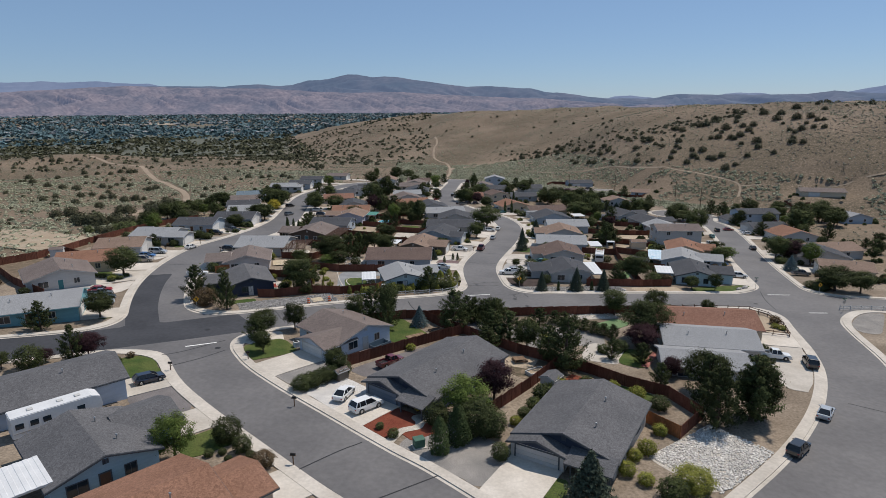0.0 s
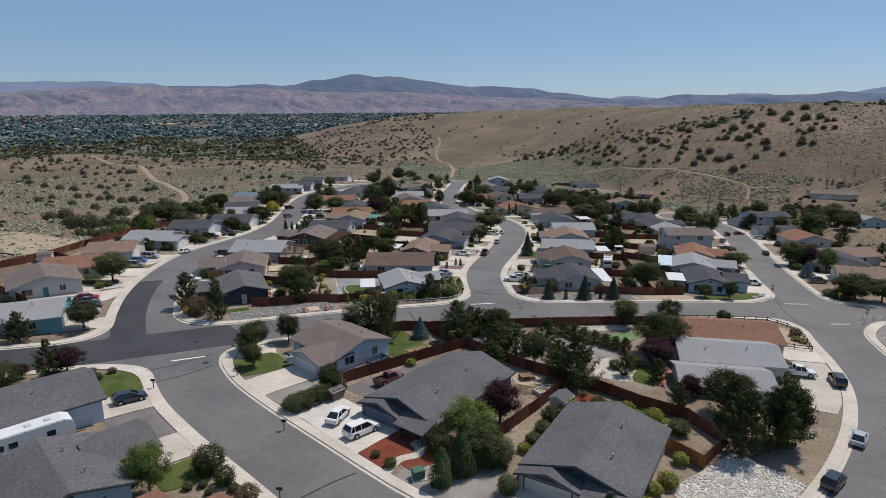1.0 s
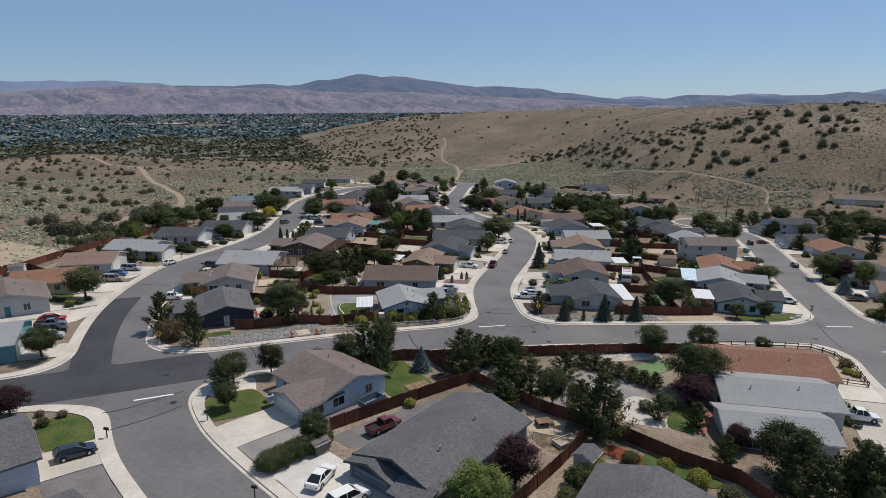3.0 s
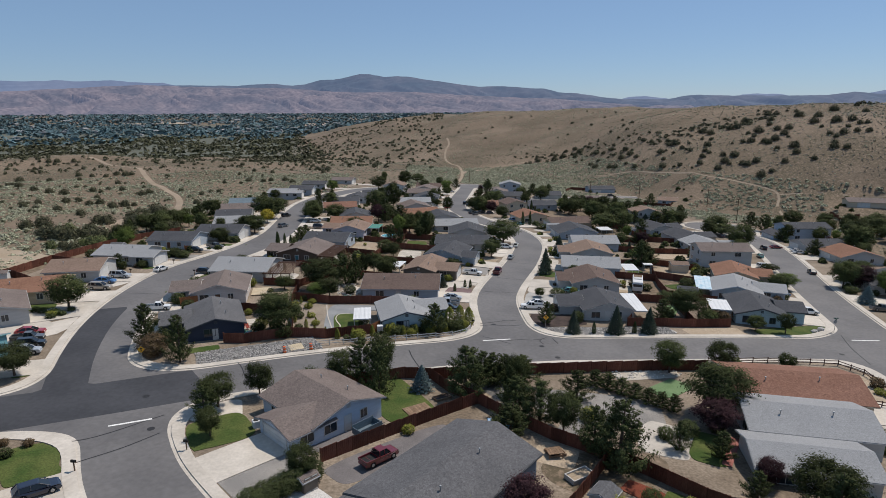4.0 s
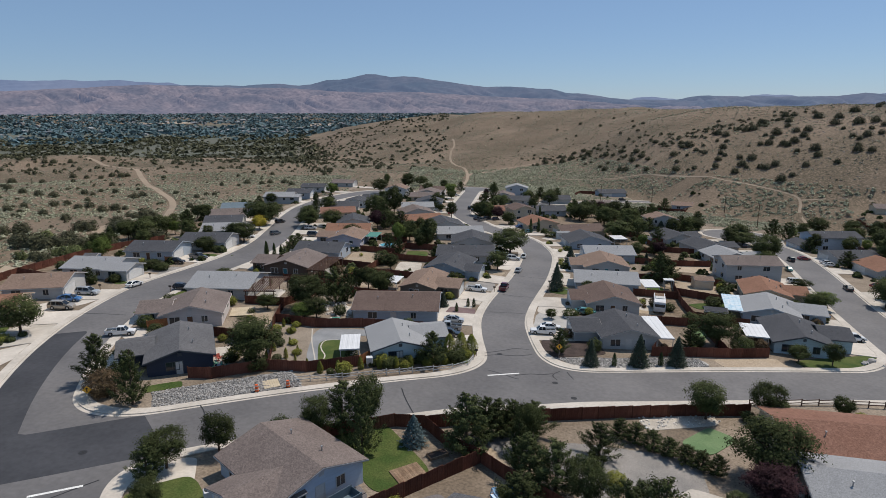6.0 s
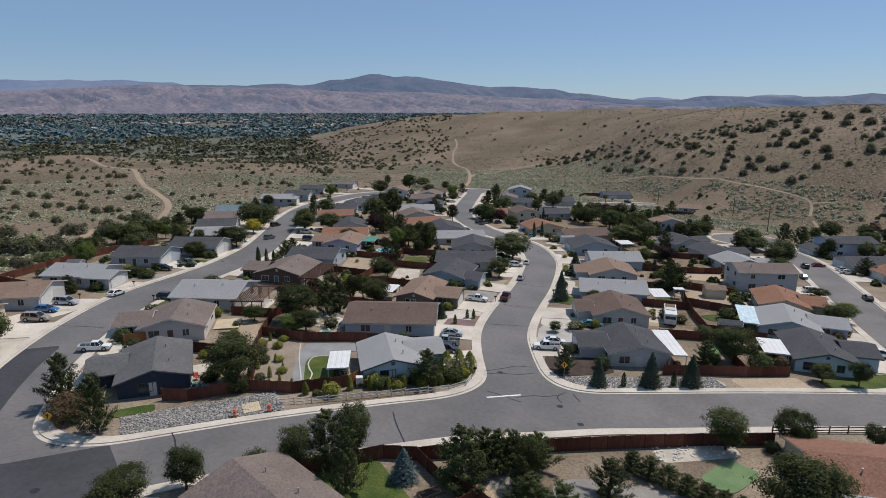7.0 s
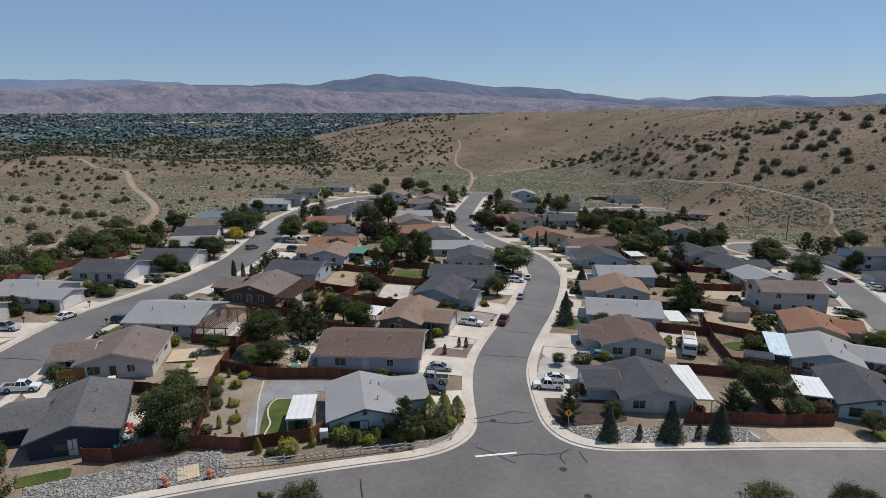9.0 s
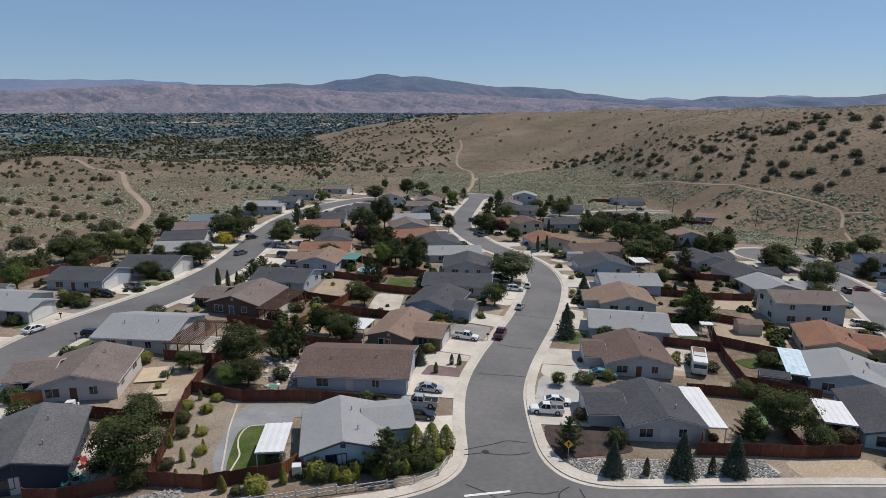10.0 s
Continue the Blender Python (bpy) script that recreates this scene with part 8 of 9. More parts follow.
for ax, ay in ac_at:
    ac = thing("air_conditioner", spot(ax, ay, 0.05, 40), "pale metal air conditioner on a pad", "air conditioner")
    part("casing", box(-0.45, 0.45, -0.45, 0.45, 0.05, 0.95, 0.05), WHITE_METAL, ac)
    part("pad", box(-0.55, 0.55, -0.55, 0.55, -0.15, 0.05), CONC, ac)
    bm = bmesh.new()
    add_rod(bm, (0, 0, 0.94), (0, 0, 0.97), 0.36, 0.36, 16)
    part("fan_grille", bm, BLACK, ac)
rocks("loose_stones", 26, 58.2, 146.8, 40, 5.0, 1.4, 0.3, 0.7, ROCK, "low grey boulders at the corner of a lawn", 31)


def garden_chair(x, y, rz, mat, colour):
    t = thing("garden_chair", spot(x, y, 0.09, rz), f"low {colour} garden chair on a concrete patio", "chair", "garden chairs")
    part("seat", box(-0.32, 0.32, -0.3, 0.3, 0.36, 0.42, 0.02), mat, t)
    bm = bmesh.new()
    add_prism(bm, [(0.26, 0.4), (0.33, 0.4), (0.52, 1.0), (0.45, 1.0)], -0.32, 0.32, "x")
    part("backrest", done(bm), mat, t)
    for sx in (-0.28, 0.28):
        part("armrest", box(sx - 0.06, sx + 0.06, -0.34, 0.3, 0.56, 0.6), mat, t)
        for sy in (-0.26, 0.26):
            part("leg", box(sx - 0.035, sx + 0.035, sy - 0.035, sy + 0.035, -0.05, 0.56), mat, t)


GREEN_CLOTH = material("green_plastic", (0.05, 0.22, 0.16), (0.07, 0.26, 0.19), 0.5, 2.0, 9.0, 0.06, 0.0)
for cx, cy, rz, mat, colour in ((-50.5, 120.6, 200, BLUE_PLASTIC, "blue"), (-48.9, 119.2, 250, RED_CLOTH, "red"), (-47.6, 118.9, 60, RED_CLOTH, "red"), (-46.6, 115.1, 20, GREEN_CLOTH, "green"),
                                (-45.2, 116.3, 110, GREEN_CLOTH, "green"), (-47.0, 116.8, 160, GREEN_CLOTH, "green"), (-51.6, 122.8, 160, BLACK, "black")):
    garden_chair(cx, cy, rz, mat, colour)
round_thing("garden_table", -46.0, 115.9, 0.55, 0.7, PANE, STEEL, "round glass garden table on a patio", "table")
round_thing("kettle_grill", -48.6, 117.8, 0.35, 0.95, BLACK, BLACK, "round black kettle grill beside a navy house", "grill")
flat_thing("storage_box", -37.0, 141.9, 10, 1.5, 0.9, 0.7, GREEN_CLOTH, "green plastic storage box in a back yard", "box", False)
strip("patio_edging", [(-33.2, 132.5), (-35.1, 131.5), (-35.0, 129.1), (-34.0, 127.0), (-32.8, 125.2), (-32.3, 123.0), (-32.0, 121.6)], 0.2, 0.12, CONC, "pale concrete edging round a turf patch")
strip("patio_edging", [(-39.6, 136.6), (-37.2, 130.5), (-34.7, 125.3), (-32.3, 120.3)], 0.2, 0.12, CONC, "pale concrete edging along a grey slab")


# ---- what nobody could count ----
def shrubs(name, spots, radius, height, leaves, mat, words, seed, size=0.3):
    """One mesh of many low bushes: places, sizes and a handful of leaf clumps each."""
    rng = np.random.default_rng(seed)
    n = len(spots)
    zz = land(spots[:, 0], spots[:, 1])
    d = rng.normal(size=(n, leaves, 3))
    d /= np.linalg.norm(d, axis=2, keepdims=True)
    d[:, :, 2] = np.abs(d[:, :, 2])
    q = rng.uniform(0.78, 1, (n, leaves, 1))
    wob = rng.uniform(0.88, 1.12, (n, leaves, 1))
    c = d * q * wob * np.stack([radius, radius, height], 1)[:, None, :]
    c += np.stack([spots[:, 0], spots[:, 1], zz + 0.1 * height], 1)[:, None, :]
    s = np.repeat(radius * size, leaves) * rng.uniform(0.7, 1.3, n * leaves)
    me = leaf_mesh(name, c.reshape(-1, 3), s, mat, (d + np.array([0, 0, 0.5])).reshape(-1, 3), 1.2, rng)
    return tagged(new(name, me), words, "shrubs", kind="stuff")


HILL_STONE = material("hill_stone", (0.17, 0.145, 0.125), (0.24, 0.21, 0.185), 0.95, 0.05, 1.0, 0.2, 0.2, island=0.35)
rng9 = np.random.default_rng(11)


def stone_field(name, spots, radius, mat, words, seed):
    """Many half-buried stones on the land as one mesh."""
    rng = np.random.default_rng(seed)
    base = np.array([(1, 0, 0), (0, 1, 0), (-1, 0, 0), (0, -1, 0), (0, 0, 0.8), (0, 0, -0.5)], float)
    tri = np.array([(0, 1, 4), (1, 2, 4), (2, 3, 4), (3, 0, 4), (1, 0, 5), (2, 1, 5), (3, 2, 5), (0, 3, 5)])
    n = len(spots)
    v = base[None] * rng.uniform(0.6, 1.4, (n, 6, 1)) * radius[:, None, None]
    a = rng.uniform(0, 6.283, n)
    ca, sa = np.cos(a)[:, None], np.sin(a)[:, None]
    v = np.stack([v[:, :, 0] * ca - v[:, :, 1] * sa, v[:, :, 0] * sa + v[:, :, 1] * ca, v[:, :, 2]], -1)
    v += np.stack([spots[:, 0], spots[:, 1], land(spots[:, 0], spots[:, 1])], -1)[:, None]
    f = (tri[None] + 6 * np.arange(n)[:, None, None]).reshape(-1, 3)
    me = bpy.data.meshes.new(name)
    me.from_pydata(v.reshape(-1, 3).tolist(), [], f.tolist())
    me.materials.append(mat)
    return tagged(new(name, me), words, "stones", kind="stuff")


def scatter(n, az0, az1, d0, d1, power=1.0):
    az = np.radians(rng9.uniform(az0, az1, n))
    d = (d0 ** 2 + (d1 ** 2 - d0 ** 2) * rng9.random(n) ** power) ** 0.5
    return np.stack([d * np.sin(az), d * np.cos(az)], 1)


def off_streets(p, pad=0.0):
    """Leaves out what falls on streets, houses and their yards."""
    f = np.array(FOOTPRINTS)
    keep = []
    for x, y in p:
        yard = 26 if abs(x) < 95 and y < 320 else 7
        near = float(np.min(np.hypot(f[:, 0] - x, f[:, 1] - y) - f[:, 2])) < yard + pad
        keep.append(not near and not (-150 < x < 130 and y < 426 and road_gap(x, y) < 5) and not (-118 < x < 110 and y < 130))
    clear = np.array(keep)
    for line, wide in TRACKS:
        clear &= line_distance(np.array(line, float), p[:, 0], p[:, 1]) > wide * 0.6 + 0.8
    return p[clear]


def drifted(p, scale, cut, seed):
    """Keeps what falls where drifts of growth are, leaving bare ground between."""
    keep = [noise.noise(Vector((a * scale, b * scale, seed))) + rng9.uniform(-0.25, 0.25) > cut for a, b in p]
    return p[np.array(keep)]


# low sage everywhere near
p = off_streets(scatter(17000, -62, 62, 150, 640, 0.75))
r = rng9.uniform(0.3, 0.75, len(p))
shrubs("sagebrush", p, r, r * 0.85, 14, LEAF["sage"], "low grey-green sagebrush over the slopes", 1, 0.36)
p = off_streets(scatter(15000, -25, 58, 380, 950, 0.8))
r = rng9.uniform(0.35, 0.85, len(p))
shrubs("sagebrush", p, r, r * 0.8, 9, LEAF["pale_sage"], "grey-green sagebrush on the hills", 2, 0.45)
p = off_streets(scatter(30000, -12, 46, 315, 580))
p = p[land(p[:, 0], p[:, 1]) < plane(p[:, 0], p[:, 1]) + 17]
r = rng9.uniform(0.55, 1.1, len(p))
shrubs("sagebrush", p, r, r * 0.75, 34, LEAF["pale_sage"], "rounded grey-green sagebrush on the flat below the hill", 21, 0.27)
p = off_streets(drifted(scatter(15000, -60, -17, 165, 480, 0.9), 0.02, -0.2, 3.0))
r = rng9.uniform(0.45, 1.0, len(p))
shrubs("sagebrush", p, r, r * 0.75, 26, LEAF["pale_sage"], "rounded grey-green sagebrush on the western slope", 23, 0.3)
# brush on the slopes farther off
p = off_streets(scatter(1500, -62, -19, 500, 860, 0.9))
r = rng9.uniform(0.8, 1.4, len(p)) * rng9.uniform(0.75, 1.7, len(p))
shrubs("juniper_scrub", p, r, r * 1.25, 40, LEAF["juniper"], "dark rounded juniper and brush on the western slope", 3, 0.33)
p = off_streets(scatter(420, -60, -19, 175, 500, 0.9))
r = rng9.uniform(0.5, 1.1, len(p))
shrubs("juniper_scrub", p, r, r * 1.1, 40, LEAF["juniper"], "small dark brush between the junipers", 4, 0.33)
p = scatter(150, 24, 50, 430, 640)
r = rng9.uniform(0.9, 2.4, len(p))
shrubs("juniper_scrub", p, r, r * 1.2, 44, LEAF["juniper"], "scattered dark bushes on the stony hillside", 5, 0.34)
p = scatter(900, -26, -9, 560, 1150)
r = rng9.uniform(0.8, 2.2, len(p))
shrubs("juniper_scrub", p, r, r * 1.2, 20, LEAF["juniper"], "sparse dark bushes on the far slope", 7, 0.5)
# the brushy band that climbs the spur
band_line = np.array([(-4, 604), (41, 580), (75, 517), (104, 482), (138, 496), (165, 500)], float)
k = rng9.uniform(0, 5, 230)
p = np.stack([np.interp(k, range(6), band_line[:, i]) for i in (0, 1)], 1) + rng9.normal(0, 11, (230, 2))
r = rng9.uniform(0.6, 1.7, len(p))
shrubs("juniper_scrub", p, r, r * 1.1, 60, LEAF["juniper"], "low dark brush in a band across the spur", 6, 0.28)
# loose grey stones strewn over the rocky spur
p = np.concatenate([scatter(5200, 13, 34, 385, 560), scatter(7000, 18, 48, 400, 620)])
r = rng9.uniform(0.12, 0.34, len(p)) * rng9.uniform(0.7, 1.6, len(p))
stone_field("hillside_stones", p, r, HILL_STONE, "grey stones strewn over the spur of the hill", 41)


# single bushes that can be told apart on the slopes
def bush_mesh(seed, leaves, leaf="juniper"):
    rng = np.random.default_rng(seed)
    d = rng.normal(size=(leaves, 3))
    d /= np.linalg.norm(d, axis=1)[:, None]
    d[:, 2] = np.abs(d[:, 2])
    ph = rng.uniform(0, 6.28, 3)
    lump = 1 + 0.16 * np.sin(4 * d[:, 0] + ph[0]) * np.sin(5 * d[:, 1] + ph[1]) + 0.1 * np.sin(9 * d[:, 0] + ph[2])
    c = d * (lump * rng.uniform(0.6, 1.05, leaves))[:, None] * np.array([1, 1, 1.15]) + np.array([0, 0, 0.05])
    return leaf_mesh("desert_bush", c, rng.uniform(0.7, 1.3, leaves) * 2.6 / leaves ** 0.5, LEAF[leaf], d + np.array([0, 0, 0.5]), 1.2, rng)


BUSHES = [bush_mesh(50 + k, 260) for k in range(3)] + [bush_mesh(60 + k, 1300) for k in range(3)] + [bush_mesh(70 + k, 900, "willow") for k in range(3)]


def hill_bush(x, y, r, lighter=0):
    k = (int(abs(x * 7 + y * 3)) % 3) + (lighter or (3 if r > 2.2 or y < 330 else 0))
    m = spot(x, y, 0, x * 37 % 360) @ Matrix.Diagonal((0.8 * r, 0.8 * r, 0.85 * r, 1))
    ob = new("desert_bush", BUSHES[k])
    ob.matrix_basis = m
    return tagged(ob, "rounded bright green willow bush in the gully" if lighter else "rounded dark juniper bush on the dry slope", "shrub", "bushes on the dry slopes")


hill_bush(-171, 200, 3.3)
hill_bush(-142, 179, 4.2)
hill_bush(-138, 179, 4.4)
hill_bush(-135, 182, 2.6)
hill_bush(-133, 183, 3.8)
hill_bush(-128, 183, 3.6)
hill_bush(-141, 194, 2.8)
hill_bush(-134, 208, 4.6)
hill_bush(-136, 214, 3.6)
hill_bush(-139, 210, 3.0)
hill_bush(-148, 210, 3.4)
hill_bush(-155, 215, 2.6)
hill_bush(-163, 253, 2.6)
hill_bush(-157, 251, 3.2)
hill_bush(-159, 258, 2.8)
hill_bush(-123, 166, 2.4)
hill_bush(-126, 166, 2.0)
hill_bush(-122, 188, 2.4)
hill_bush(-120, 198, 3.2)
hill_bush(-118, 201, 3.4)
hill_bush(-115, 201, 3.0)
hill_bush(-155, 232, 2.6)
hill_bush(-205, 284, 2.6)
hill_bush(-202, 290, 2.6)
hill_bush(-129, 169, 1.8)
hill_bush(-149, 184, 3.4)
hill_bush(-135, 179, 3.2)
hill_bush(-126, 173, 2.2, 6)
hill_bush(-123, 173, 2.6, 6)
hill_bush(-121, 174, 2.8, 6)
hill_bush(-120, 176, 2.4, 6)
hill_bush(-122, 184, 3.0, 6)
hill_bush(-122, 182, 2.2, 6)
hill_bush(-130, 166, 2.2, 6)
hill_bush(-149, 194, 2.6, 6)
hill_bush(-146, 189, 2.4, 6)
hill_bush(-168, 204, 3.7)
hill_bush(-150, 208, 3.1)
hill_bush(-141, 215, 4.0)
hill_bush(-187, 243, 2.7)
hill_bush(-218, 253, 1.8)
hill_bush(-225, 254, 2.4)
hill_bush(-208, 254, 2.6)
hill_bush(-165, 261, 4.2)
hill_bush(-176, 265, 2.3)
hill_bush(-228, 265, 2.2)
hill_bush(-224, 277, 2.6)
hill_bush(-214, 280, 2.5)
hill_bush(-202, 281, 2.8)
hill_bush(-223, 284, 2.3)
hill_bush(-213, 286, 2.9)
hill_bush(-201, 288, 3.1)
hill_bush(-198, 291, 1.9)
hill_bush(-165, 293, 2.4)
hill_bush(-252, 298, 2.8)
hill_bush(-262, 299, 2.5)
hill_bush(-225, 299, 2.0)
hill_bush(-245, 300, 3.1)
hill_bush(-277, 305, 3.0)
hill_bush(-291, 312, 1.9)
hill_bush(-238, 318, 1.8)
hill_bush(-243, 318, 2.5)
hill_bush(-214, 319, 2.8)
hill_bush(-297, 321, 1.6)
hill_bush(-215, 327, 2.8)
hill_bush(-183, 327, 2.0)
hill_bush(-262, 328, 1.5)
hill_bush(-234, 330, 2.5)
hill_bush(-243, 330, 1.8)
hill_bush(-179, 338, 2.0)
hill_bush(-184, 338, 1.7)
hill_bush(-204, 340, 2.1)
hill_bush(-232, 346, 1.5)
hill_bush(-304, 355, 2.6)
hill_bush(-327, 356, 3.5)
hill_bush(-264, 365, 2.5)
hill_bush(-294, 368, 2.1)
hill_bush(-261, 368, 1.2)
hill_bush(-250, 370, 1.6)
hill_bush(120, 371, 3.4)
hill_bush(126, 374, 2.1)
hill_bush(-196, 375, 1.9)
hill_bush(-186, 377, 1.5)
hill_bush(148, 378, 2.2)
hill_bush(-152, 379, 2.5)
hill_bush(135, 382, 2.5)
hill_bush(165, 382, 2.6)
hill_bush(-298, 384, 2.2)
hill_bush(-308, 384, 2.7)
hill_bush(-175, 386, 2.3)
hill_bush(-289, 386, 2.2)
hill_bush(-185, 386, 2.7)
hill_bush(161, 387, 3.3)
hill_bush(118, 389, 2.9)
hill_bush(123, 391, 2.9)
hill_bush(-172, 391, 2.3)
hill_bush(103, 391, 2.9)
hill_bush(-350, 391, 2.4)
hill_bush(116, 392, 2.2)
hill_bush(144, 392, 3.0)
hill_bush(-163, 393, 2.7)
hill_bush(164, 394, 2.3)
hill_bush(-280, 394, 3.5)
hill_bush(-287, 394, 2.7)
hill_bush(110, 395, 1.8)
hill_bush(-249, 395, 2.1)
hill_bush(-278, 397, 2.6)
hill_bush(91, 400, 1.1)
hill_bush(109, 400, 3.3)
hill_bush(184, 401, 2.4)
hill_bush(147, 403, 3.8)
hill_bush(96, 404, 2.6)
hill_bush(138, 404, 2.3)
hill_bush(169, 405, 2.3)
hill_bush(180, 406, 2.4)
hill_bush(116, 407, 3.4)
hill_bush(174, 408, 3.2)
hill_bush(111, 412, 2.3)
hill_bush(169, 413, 2.4)
hill_bush(-329, 414, 2.4)
hill_bush(87, 414, 2.2)
hill_bush(100, 415, 2.6)
hill_bush(84, 416, 1.5)
hill_bush(-368, 417, 2.0)
hill_bush(-208, 417, 1.7)
hill_bush(138, 418, 2.7)
hill_bush(191, 419, 2.1)
hill_bush(181, 419, 2.0)
hill_bush(188, 421, 2.5)
hill_bush(105, 421, 1.9)
hill_bush(137, 422, 3.1)
hill_bush(143, 423, 3.6)
hill_bush(79, 425, 3.4)
hill_bush(151, 425, 1.6)
hill_bush(104, 426, 2.3)
hill_bush(131, 428, 3.2)
hill_bush(127, 430, 2.4)
hill_bush(121, 431, 1.2)
hill_bush(151, 432, 3.3)
hill_bush(172, 432, 1.7)
hill_bush(189, 433, 3.4)
hill_bush(97, 435, 2.4)
hill_bush(108, 437, 3.2)
hill_bush(182, 437, 4.2)
hill_bush(-207, 437, 2.2)
hill_bush(82, 439, 2.0)
hill_bush(136, 439, 2.0)
hill_bush(-382, 440, 3.2)
hill_bush(-194, 440, 2.2)
hill_bush(157, 442, 3.3)
hill_bush(96, 442, 1.6)
hill_bush(-377, 443, 3.2)
hill_bush(151, 444, 2.9)
hill_bush(89, 445, 1.6)
hill_bush(173, 446, 3.8)
hill_bush(141, 447, 4.2)
hill_bush(135, 448, 2.1)
hill_bush(95, 449, 2.4)
hill_bush(-367, 449, 2.7)
hill_bush(66, 452, 2.8)
hill_bush(114, 453, 2.1)
hill_bush(-316, 453, 2.0)
hill_bush(72, 455, 1.6)
hill_bush(-161, 457, 2.6)
hill_bush(83, 457, 3.3)
hill_bush(151, 459, 2.6)
hill_bush(110, 460, 1.7)
hill_bush(182, 463, 3.6)
hill_bush(94, 465, 4.2)
hill_bush(211, 465, 2.7)
hill_bush(90, 467, 2.1)
hill_bush(-276, 471, 2.0)
hill_bush(118, 471, 3.5)
hill_bush(156, 472, 3.1)
hill_bush(135, 472, 3.9)
hill_bush(174, 473, 4.1)
hill_bush(63, 474, 2.1)
hill_bush(131, 474, 3.5)
hill_bush(-290, 476, 3.1)
hill_bush(70, 476, 2.6)
hill_bush(91, 476, 2.6)
hill_bush(56, 478, 3.4)
hill_bush(115, 479, 3.5)
hill_bush(200, 484, 4.2)
hill_bush(130, 485, 2.2)
hill_bush(53, 486, 3.1)
hill_bush(145, 488, 4.2)
hill_bush(179, 492, 2.3)
hill_bush(218, 493, 2.4)
hill_bush(68, 493, 3.6)
hill_bush(-246, 493, 2.5)
hill_bush(126, 493, 1.8)
hill_bush(83, 495, 2.7)
hill_bush(62, 495, 3.6)
hill_bush(176, 500, 1.4)
hill_bush(164, 503, 3.8)
hill_bush(44, 506, 3.6)
hill_bush(-264, 507, 2.6)
hill_bush(-187, 511, 3.0)
hill_bush(67, 511, 3.2)
hill_bush(80, 512, 2.8)
hill_bush(-178, 515, 2.5)
hill_bush(48, 525, 2.4)
hill_bush(42, 526, 2.4)
hill_bush(128, 531, 2.0)
hill_bush(59, 540, 2.9)
hill_bush(53, 542, 2.4)
hill_bush(32, 549, 2.0)
hill_bush(62, 550, 2.0)
hill_bush(-147, 551, 3.1)
hill_bush(48, 551, 3.5)
hill_bush(32, 570, 3.1)
hill_bush(51, 574, 1.6)
hill_bush(14, 580, 4.2)
hill_bush(-8, 581, 2.6)
hill_bush(44, 582, 2.6)
hill_bush(36, 582, 4.2)
hill_bush(-12, 583, 1.6)
hill_bush(30, 586, 2.6)
hill_bush(-1, 586, 3.7)
hill_bush(22, 588, 4.2)
hill_bush(82, 594, 2.2)
hill_bush(42, 595, 2.2)
hill_bush(64, 597, 2.2)
hill_bush(75, 598, 2.2)
hill_bush(33, 603, 3.3)
hill_bush(12, 603, 2.7)
hill_bush(25, 606, 2.7)
hill_bush(-12, 617, 1.7)
hill_bush(-261, 631, 2.5)
hill_bush(-4, 641, 1.2)
hill_bush(80, 647, 1.8)
hill_bush(-29, 654, 1.2)
hill_bush(-195, 657, 1.9)
hill_bush(28, 659, 1.8)
hill_bush(18, 660, 1.2)
hill_bush(-15, 668, 1.2)
hill_bush(-168, 670, 1.9)
hill_bush(52, 671, 2.4)
hill_bush(-180, 674, 1.9)
hill_bush(-23, 676, 1.2)
hill_bush(-154, 686, 2.6)
hill_bush(68, 702, 1.9)
hill_bush(-63, 723, 2.0)
hill_bush(82, 725, 1.3)
hill_bush(35, 731, 2.7)
hill_bush(10, 731, 2.0)
hill_bush(-128, 735, 2.0)
hill_bush(-140, 741, 2.1)
hill_bush(-261, 744, 2.2)
hill_bush(-181, 751, 2.8)
hill_bush(-242, 751, 2.9)
hill_bush(-190, 759, 2.9)
hill_bush(-72, 764, 1.4)
hill_bush(114, 776, 1.4)
hill_bush(-137, 779, 2.2)
hill_bush(-130, 786, 2.2)
hill_bush(-170, 787, 2.2)
hill_bush(-145, 788, 2.2)
hill_bush(55, 789, 1.4)
hill_bush(-104, 791, 2.2)
hill_bush(-222, 791, 3.0)
hill_bush(-61, 793, 2.2)
hill_bush(-98, 795, 1.5)
hill_bush(-96, 808, 1.5)
hill_bush(-13, 818, 1.5)
hill_bush(-344, 818, 3.3)
hill_bush(-304, 822, 3.2)
hill_bush(-247, 823, 3.2)
hill_bush(-264, 824, 2.4)
hill_bush(-39, 824, 2.3)
hill_bush(-48, 829, 1.5)
hill_bush(-165, 848, 2.4)
hill_bush(-184, 862, 3.2)
hill_bush(-193, 863, 3.3)
hill_bush(-199, 866, 2.5)
hill_bush(-177, 868, 2.4)
hill_bush(-300, 882, 3.4)
hill_bush(-340, 915, 3.6)
hill_bush(-78, 918, 1.7)
hill_bush(-100, 928, 1.7)
hill_bush(-373, 938, 3.8)
# bushes in the gardens of the farther houses
p = np.array([(hx + (hr + dd) * math.cos(aa), hy + (hr + dd) * math.sin(aa)) for hx, hy, hr in FOOTPRINTS if hy > 170
              for dd, aa in zip(rng9.uniform(-0.8, 6, 9), rng9.uniform(0, 6.283, 9))])
f = np.array(FOOTPRINTS)
p = np.array([q for q in p if np.min(np.hypot(f[:, 0] - q[0], f[:, 1] - q[1]) - 0.86 * f[:, 2]) > 0 and road_gap(*q) > 2.4])
r = rng9.uniform(0.45, 1.4, len(p))
shrubs("garden_shrubs", p[::2], r[::2], r[::2] * 1.3, 80, LEAF["deciduous"], "green bushes in the gardens of the farther houses", 13, 0.36)
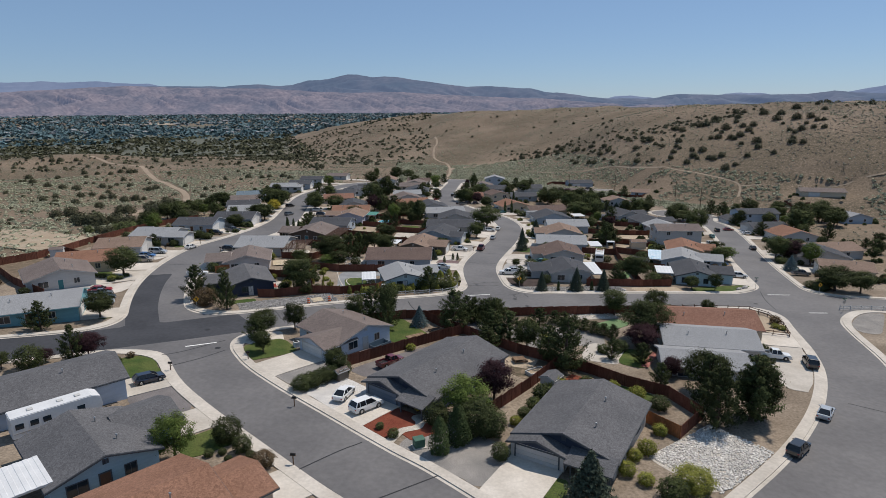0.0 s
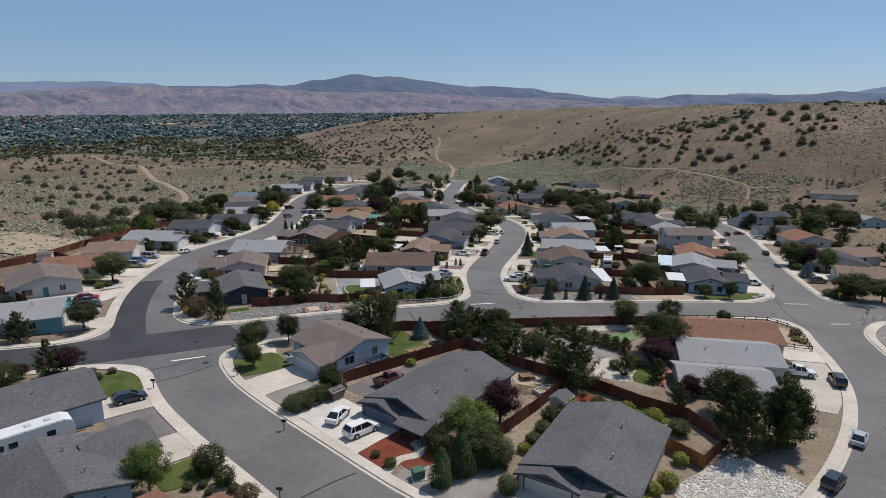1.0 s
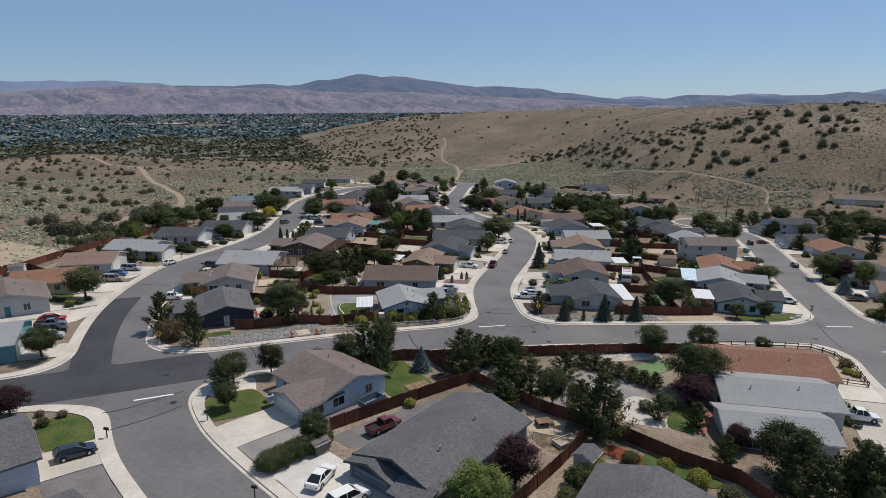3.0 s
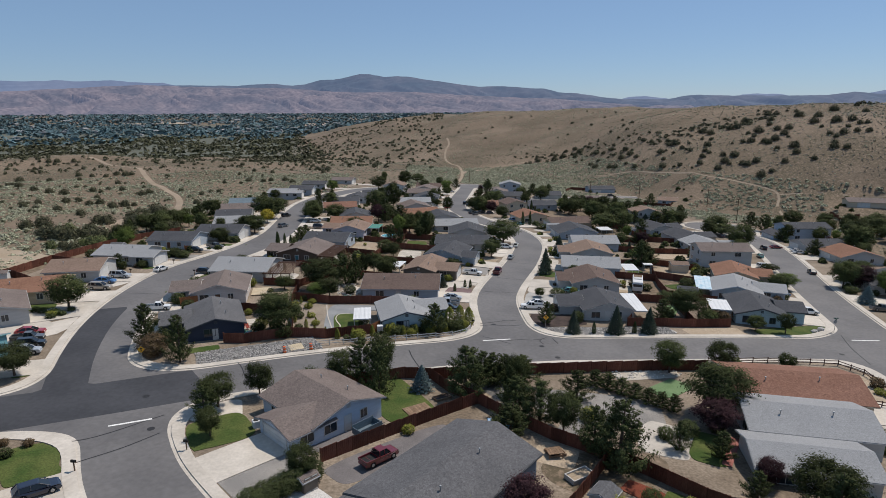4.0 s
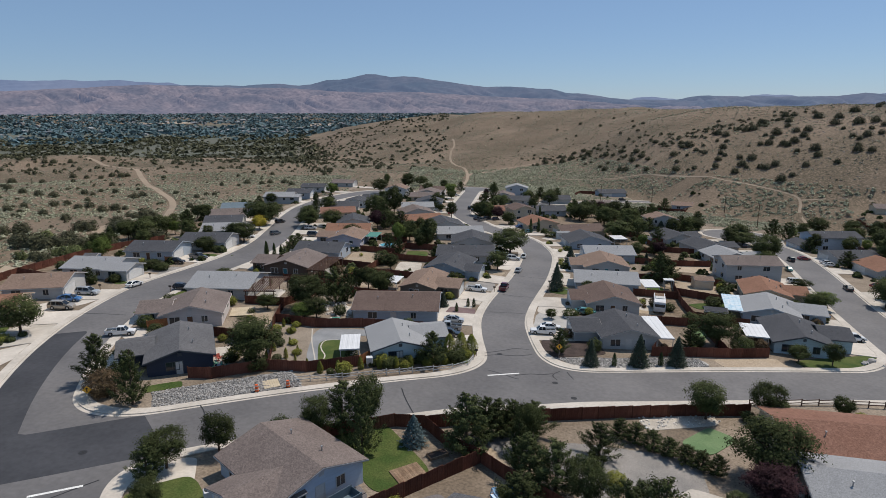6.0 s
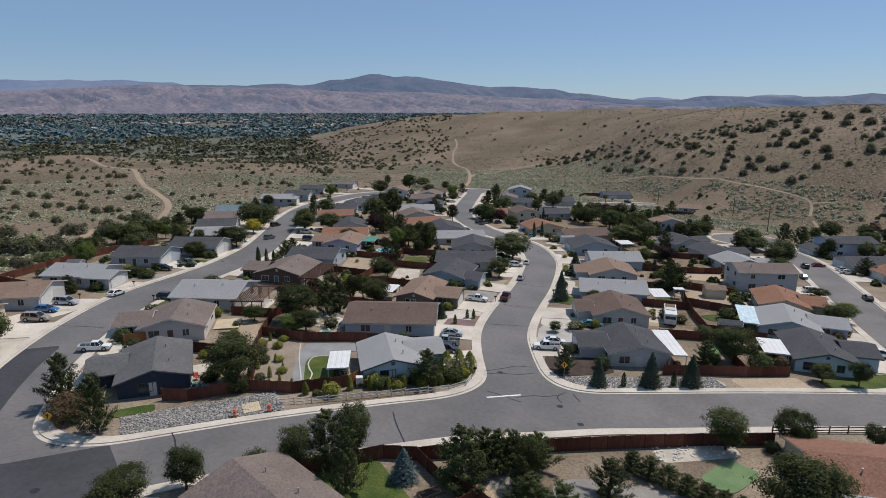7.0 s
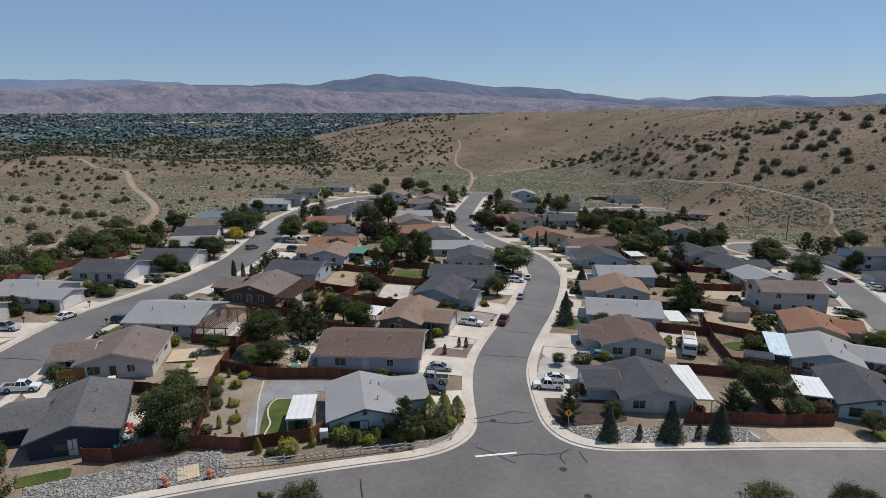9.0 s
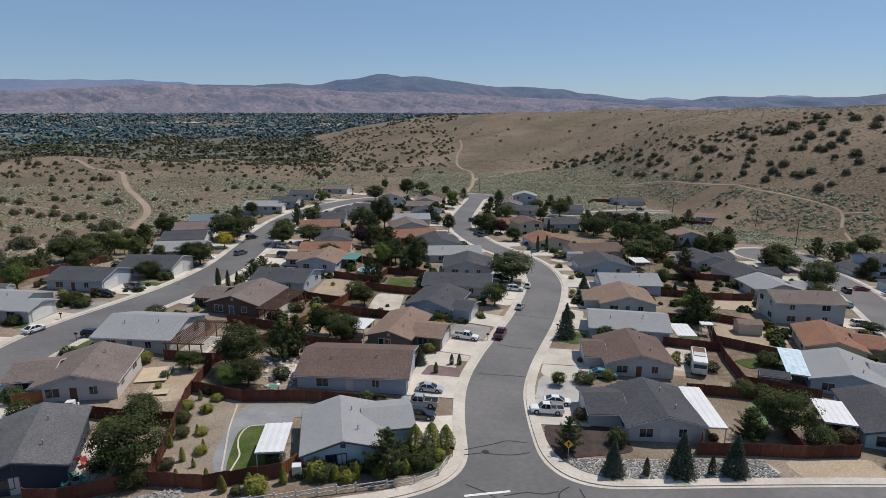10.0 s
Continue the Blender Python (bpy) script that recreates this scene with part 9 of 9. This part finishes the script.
shrubs("garden_shrubs", p[1::2], r[1::2], r[1::2] * 1.3, 80, LEAF["pine"], "dark evergreen bushes in the gardens of the farther houses", 14, 0.36)
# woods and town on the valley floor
# the blue of these leaf colours is far haze painted in
WOOD = material("hazed_valley_woods", (0.072, 0.12, 0.132), (0.1, 0.152, 0.166), 0.9, 0.004, 1.0, 0.2, 0, island=0.5)
p = drifted(scatter(8500, -68, -14, 780, 1600, 0.9), 0.009, -0.12, 3.0)
p = p[land(p[:, 0], p[:, 1]) < -26]
r = rng9.uniform(1.8, 4.8, len(p))
shrubs("valley_trees", p, r, r * 0.9, 8, LEAF["juniper"], "belt of dark trees below the western slope", 8, 0.6)
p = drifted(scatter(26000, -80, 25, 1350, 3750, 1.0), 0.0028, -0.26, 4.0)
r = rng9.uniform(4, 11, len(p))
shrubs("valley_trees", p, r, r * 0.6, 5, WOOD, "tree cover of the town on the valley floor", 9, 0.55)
TOWN = material("town_roofs", (0.17, 0.18, 0.195), (0.25, 0.25, 0.25), 0.8, 0.01, 1.0, 0.1, 0, island=0.4)
p = drifted(scatter(1500, -80, 25, 1500, 3700, 0.9), 0.0035, -0.1, 8.0)
verts, faces = [], []
for (x, y), z in zip(p, land(p[:, 0], p[:, 1])):
    l, w, h, a = rng9.uniform(8, 26), rng9.uniform(7, 14), rng9.uniform(4, 8), rng9.uniform(0, 3.14)
    u, v = np.array([math.cos(a), math.sin(a)]), np.array([-math.sin(a), math.cos(a)])
    k = len(verts)
    for zz in (z - 2, z + h * 0.7):
        verts += [(*(np.array([x, y]) + su * u * l / 2 + sv * v * w / 2), zz) for su, sv in ((-1, -1), (1, -1), (1, 1), (-1, 1))]
    verts += [(*(np.array([x, y]) + su * u * l / 2), z + h) for su in (-1, 1)]
    faces += [(k, k + 1, k + 5, k + 4), (k + 1, k + 2, k + 6, k + 5), (k + 2, k + 3, k + 7, k + 6), (k + 3, k, k + 4, k + 7),
              (k + 4, k + 5, k + 9, k + 8), (k + 6, k + 7, k + 8, k + 9), (k + 5, k + 6, k + 9), (k + 7, k + 4, k + 8)]
me = bpy.data.meshes.new("town_houses")
me.from_pydata([tuple(map(float, q)) for q in verts], [], faces)
me.materials.append(TOWN)
tagged(new("town_houses", me), "far small buildings of a town among trees", "houses", kind="stuff")
FIELD_TAN = material("dry_fields", (0.3, 0.245, 0.19), (0.36, 0.3, 0.235), 0.97, 0.003, 0.05, 0.15, 0)
for az0, az1, d0, d1 in ((-22, -14, 2150, 2420), (-37, -32, 2500, 2650), (-55, -46, 2300, 2420), (-18, -12, 2700, 2850)):
    verts = [(d * math.sin(math.radians(a)), d * math.cos(math.radians(a))) for d, a in ((d0, az0), (d0, az1), (d1, az1), (d1, az0))]
    structure("ground_field", [(x, y, float(land(x, y)) + 3.0) for x, y in verts], [(0, 1, 2, 3)], FIELD_TAN, "dry tan field on the valley floor")
strip("bare_lot", [(-166, 160), (-150, 155), (-135, 150), (-119.5, 146)], 20, 0.35, DIRT, "smooth bare dirt lot beyond the fence", n=10, drape=True)
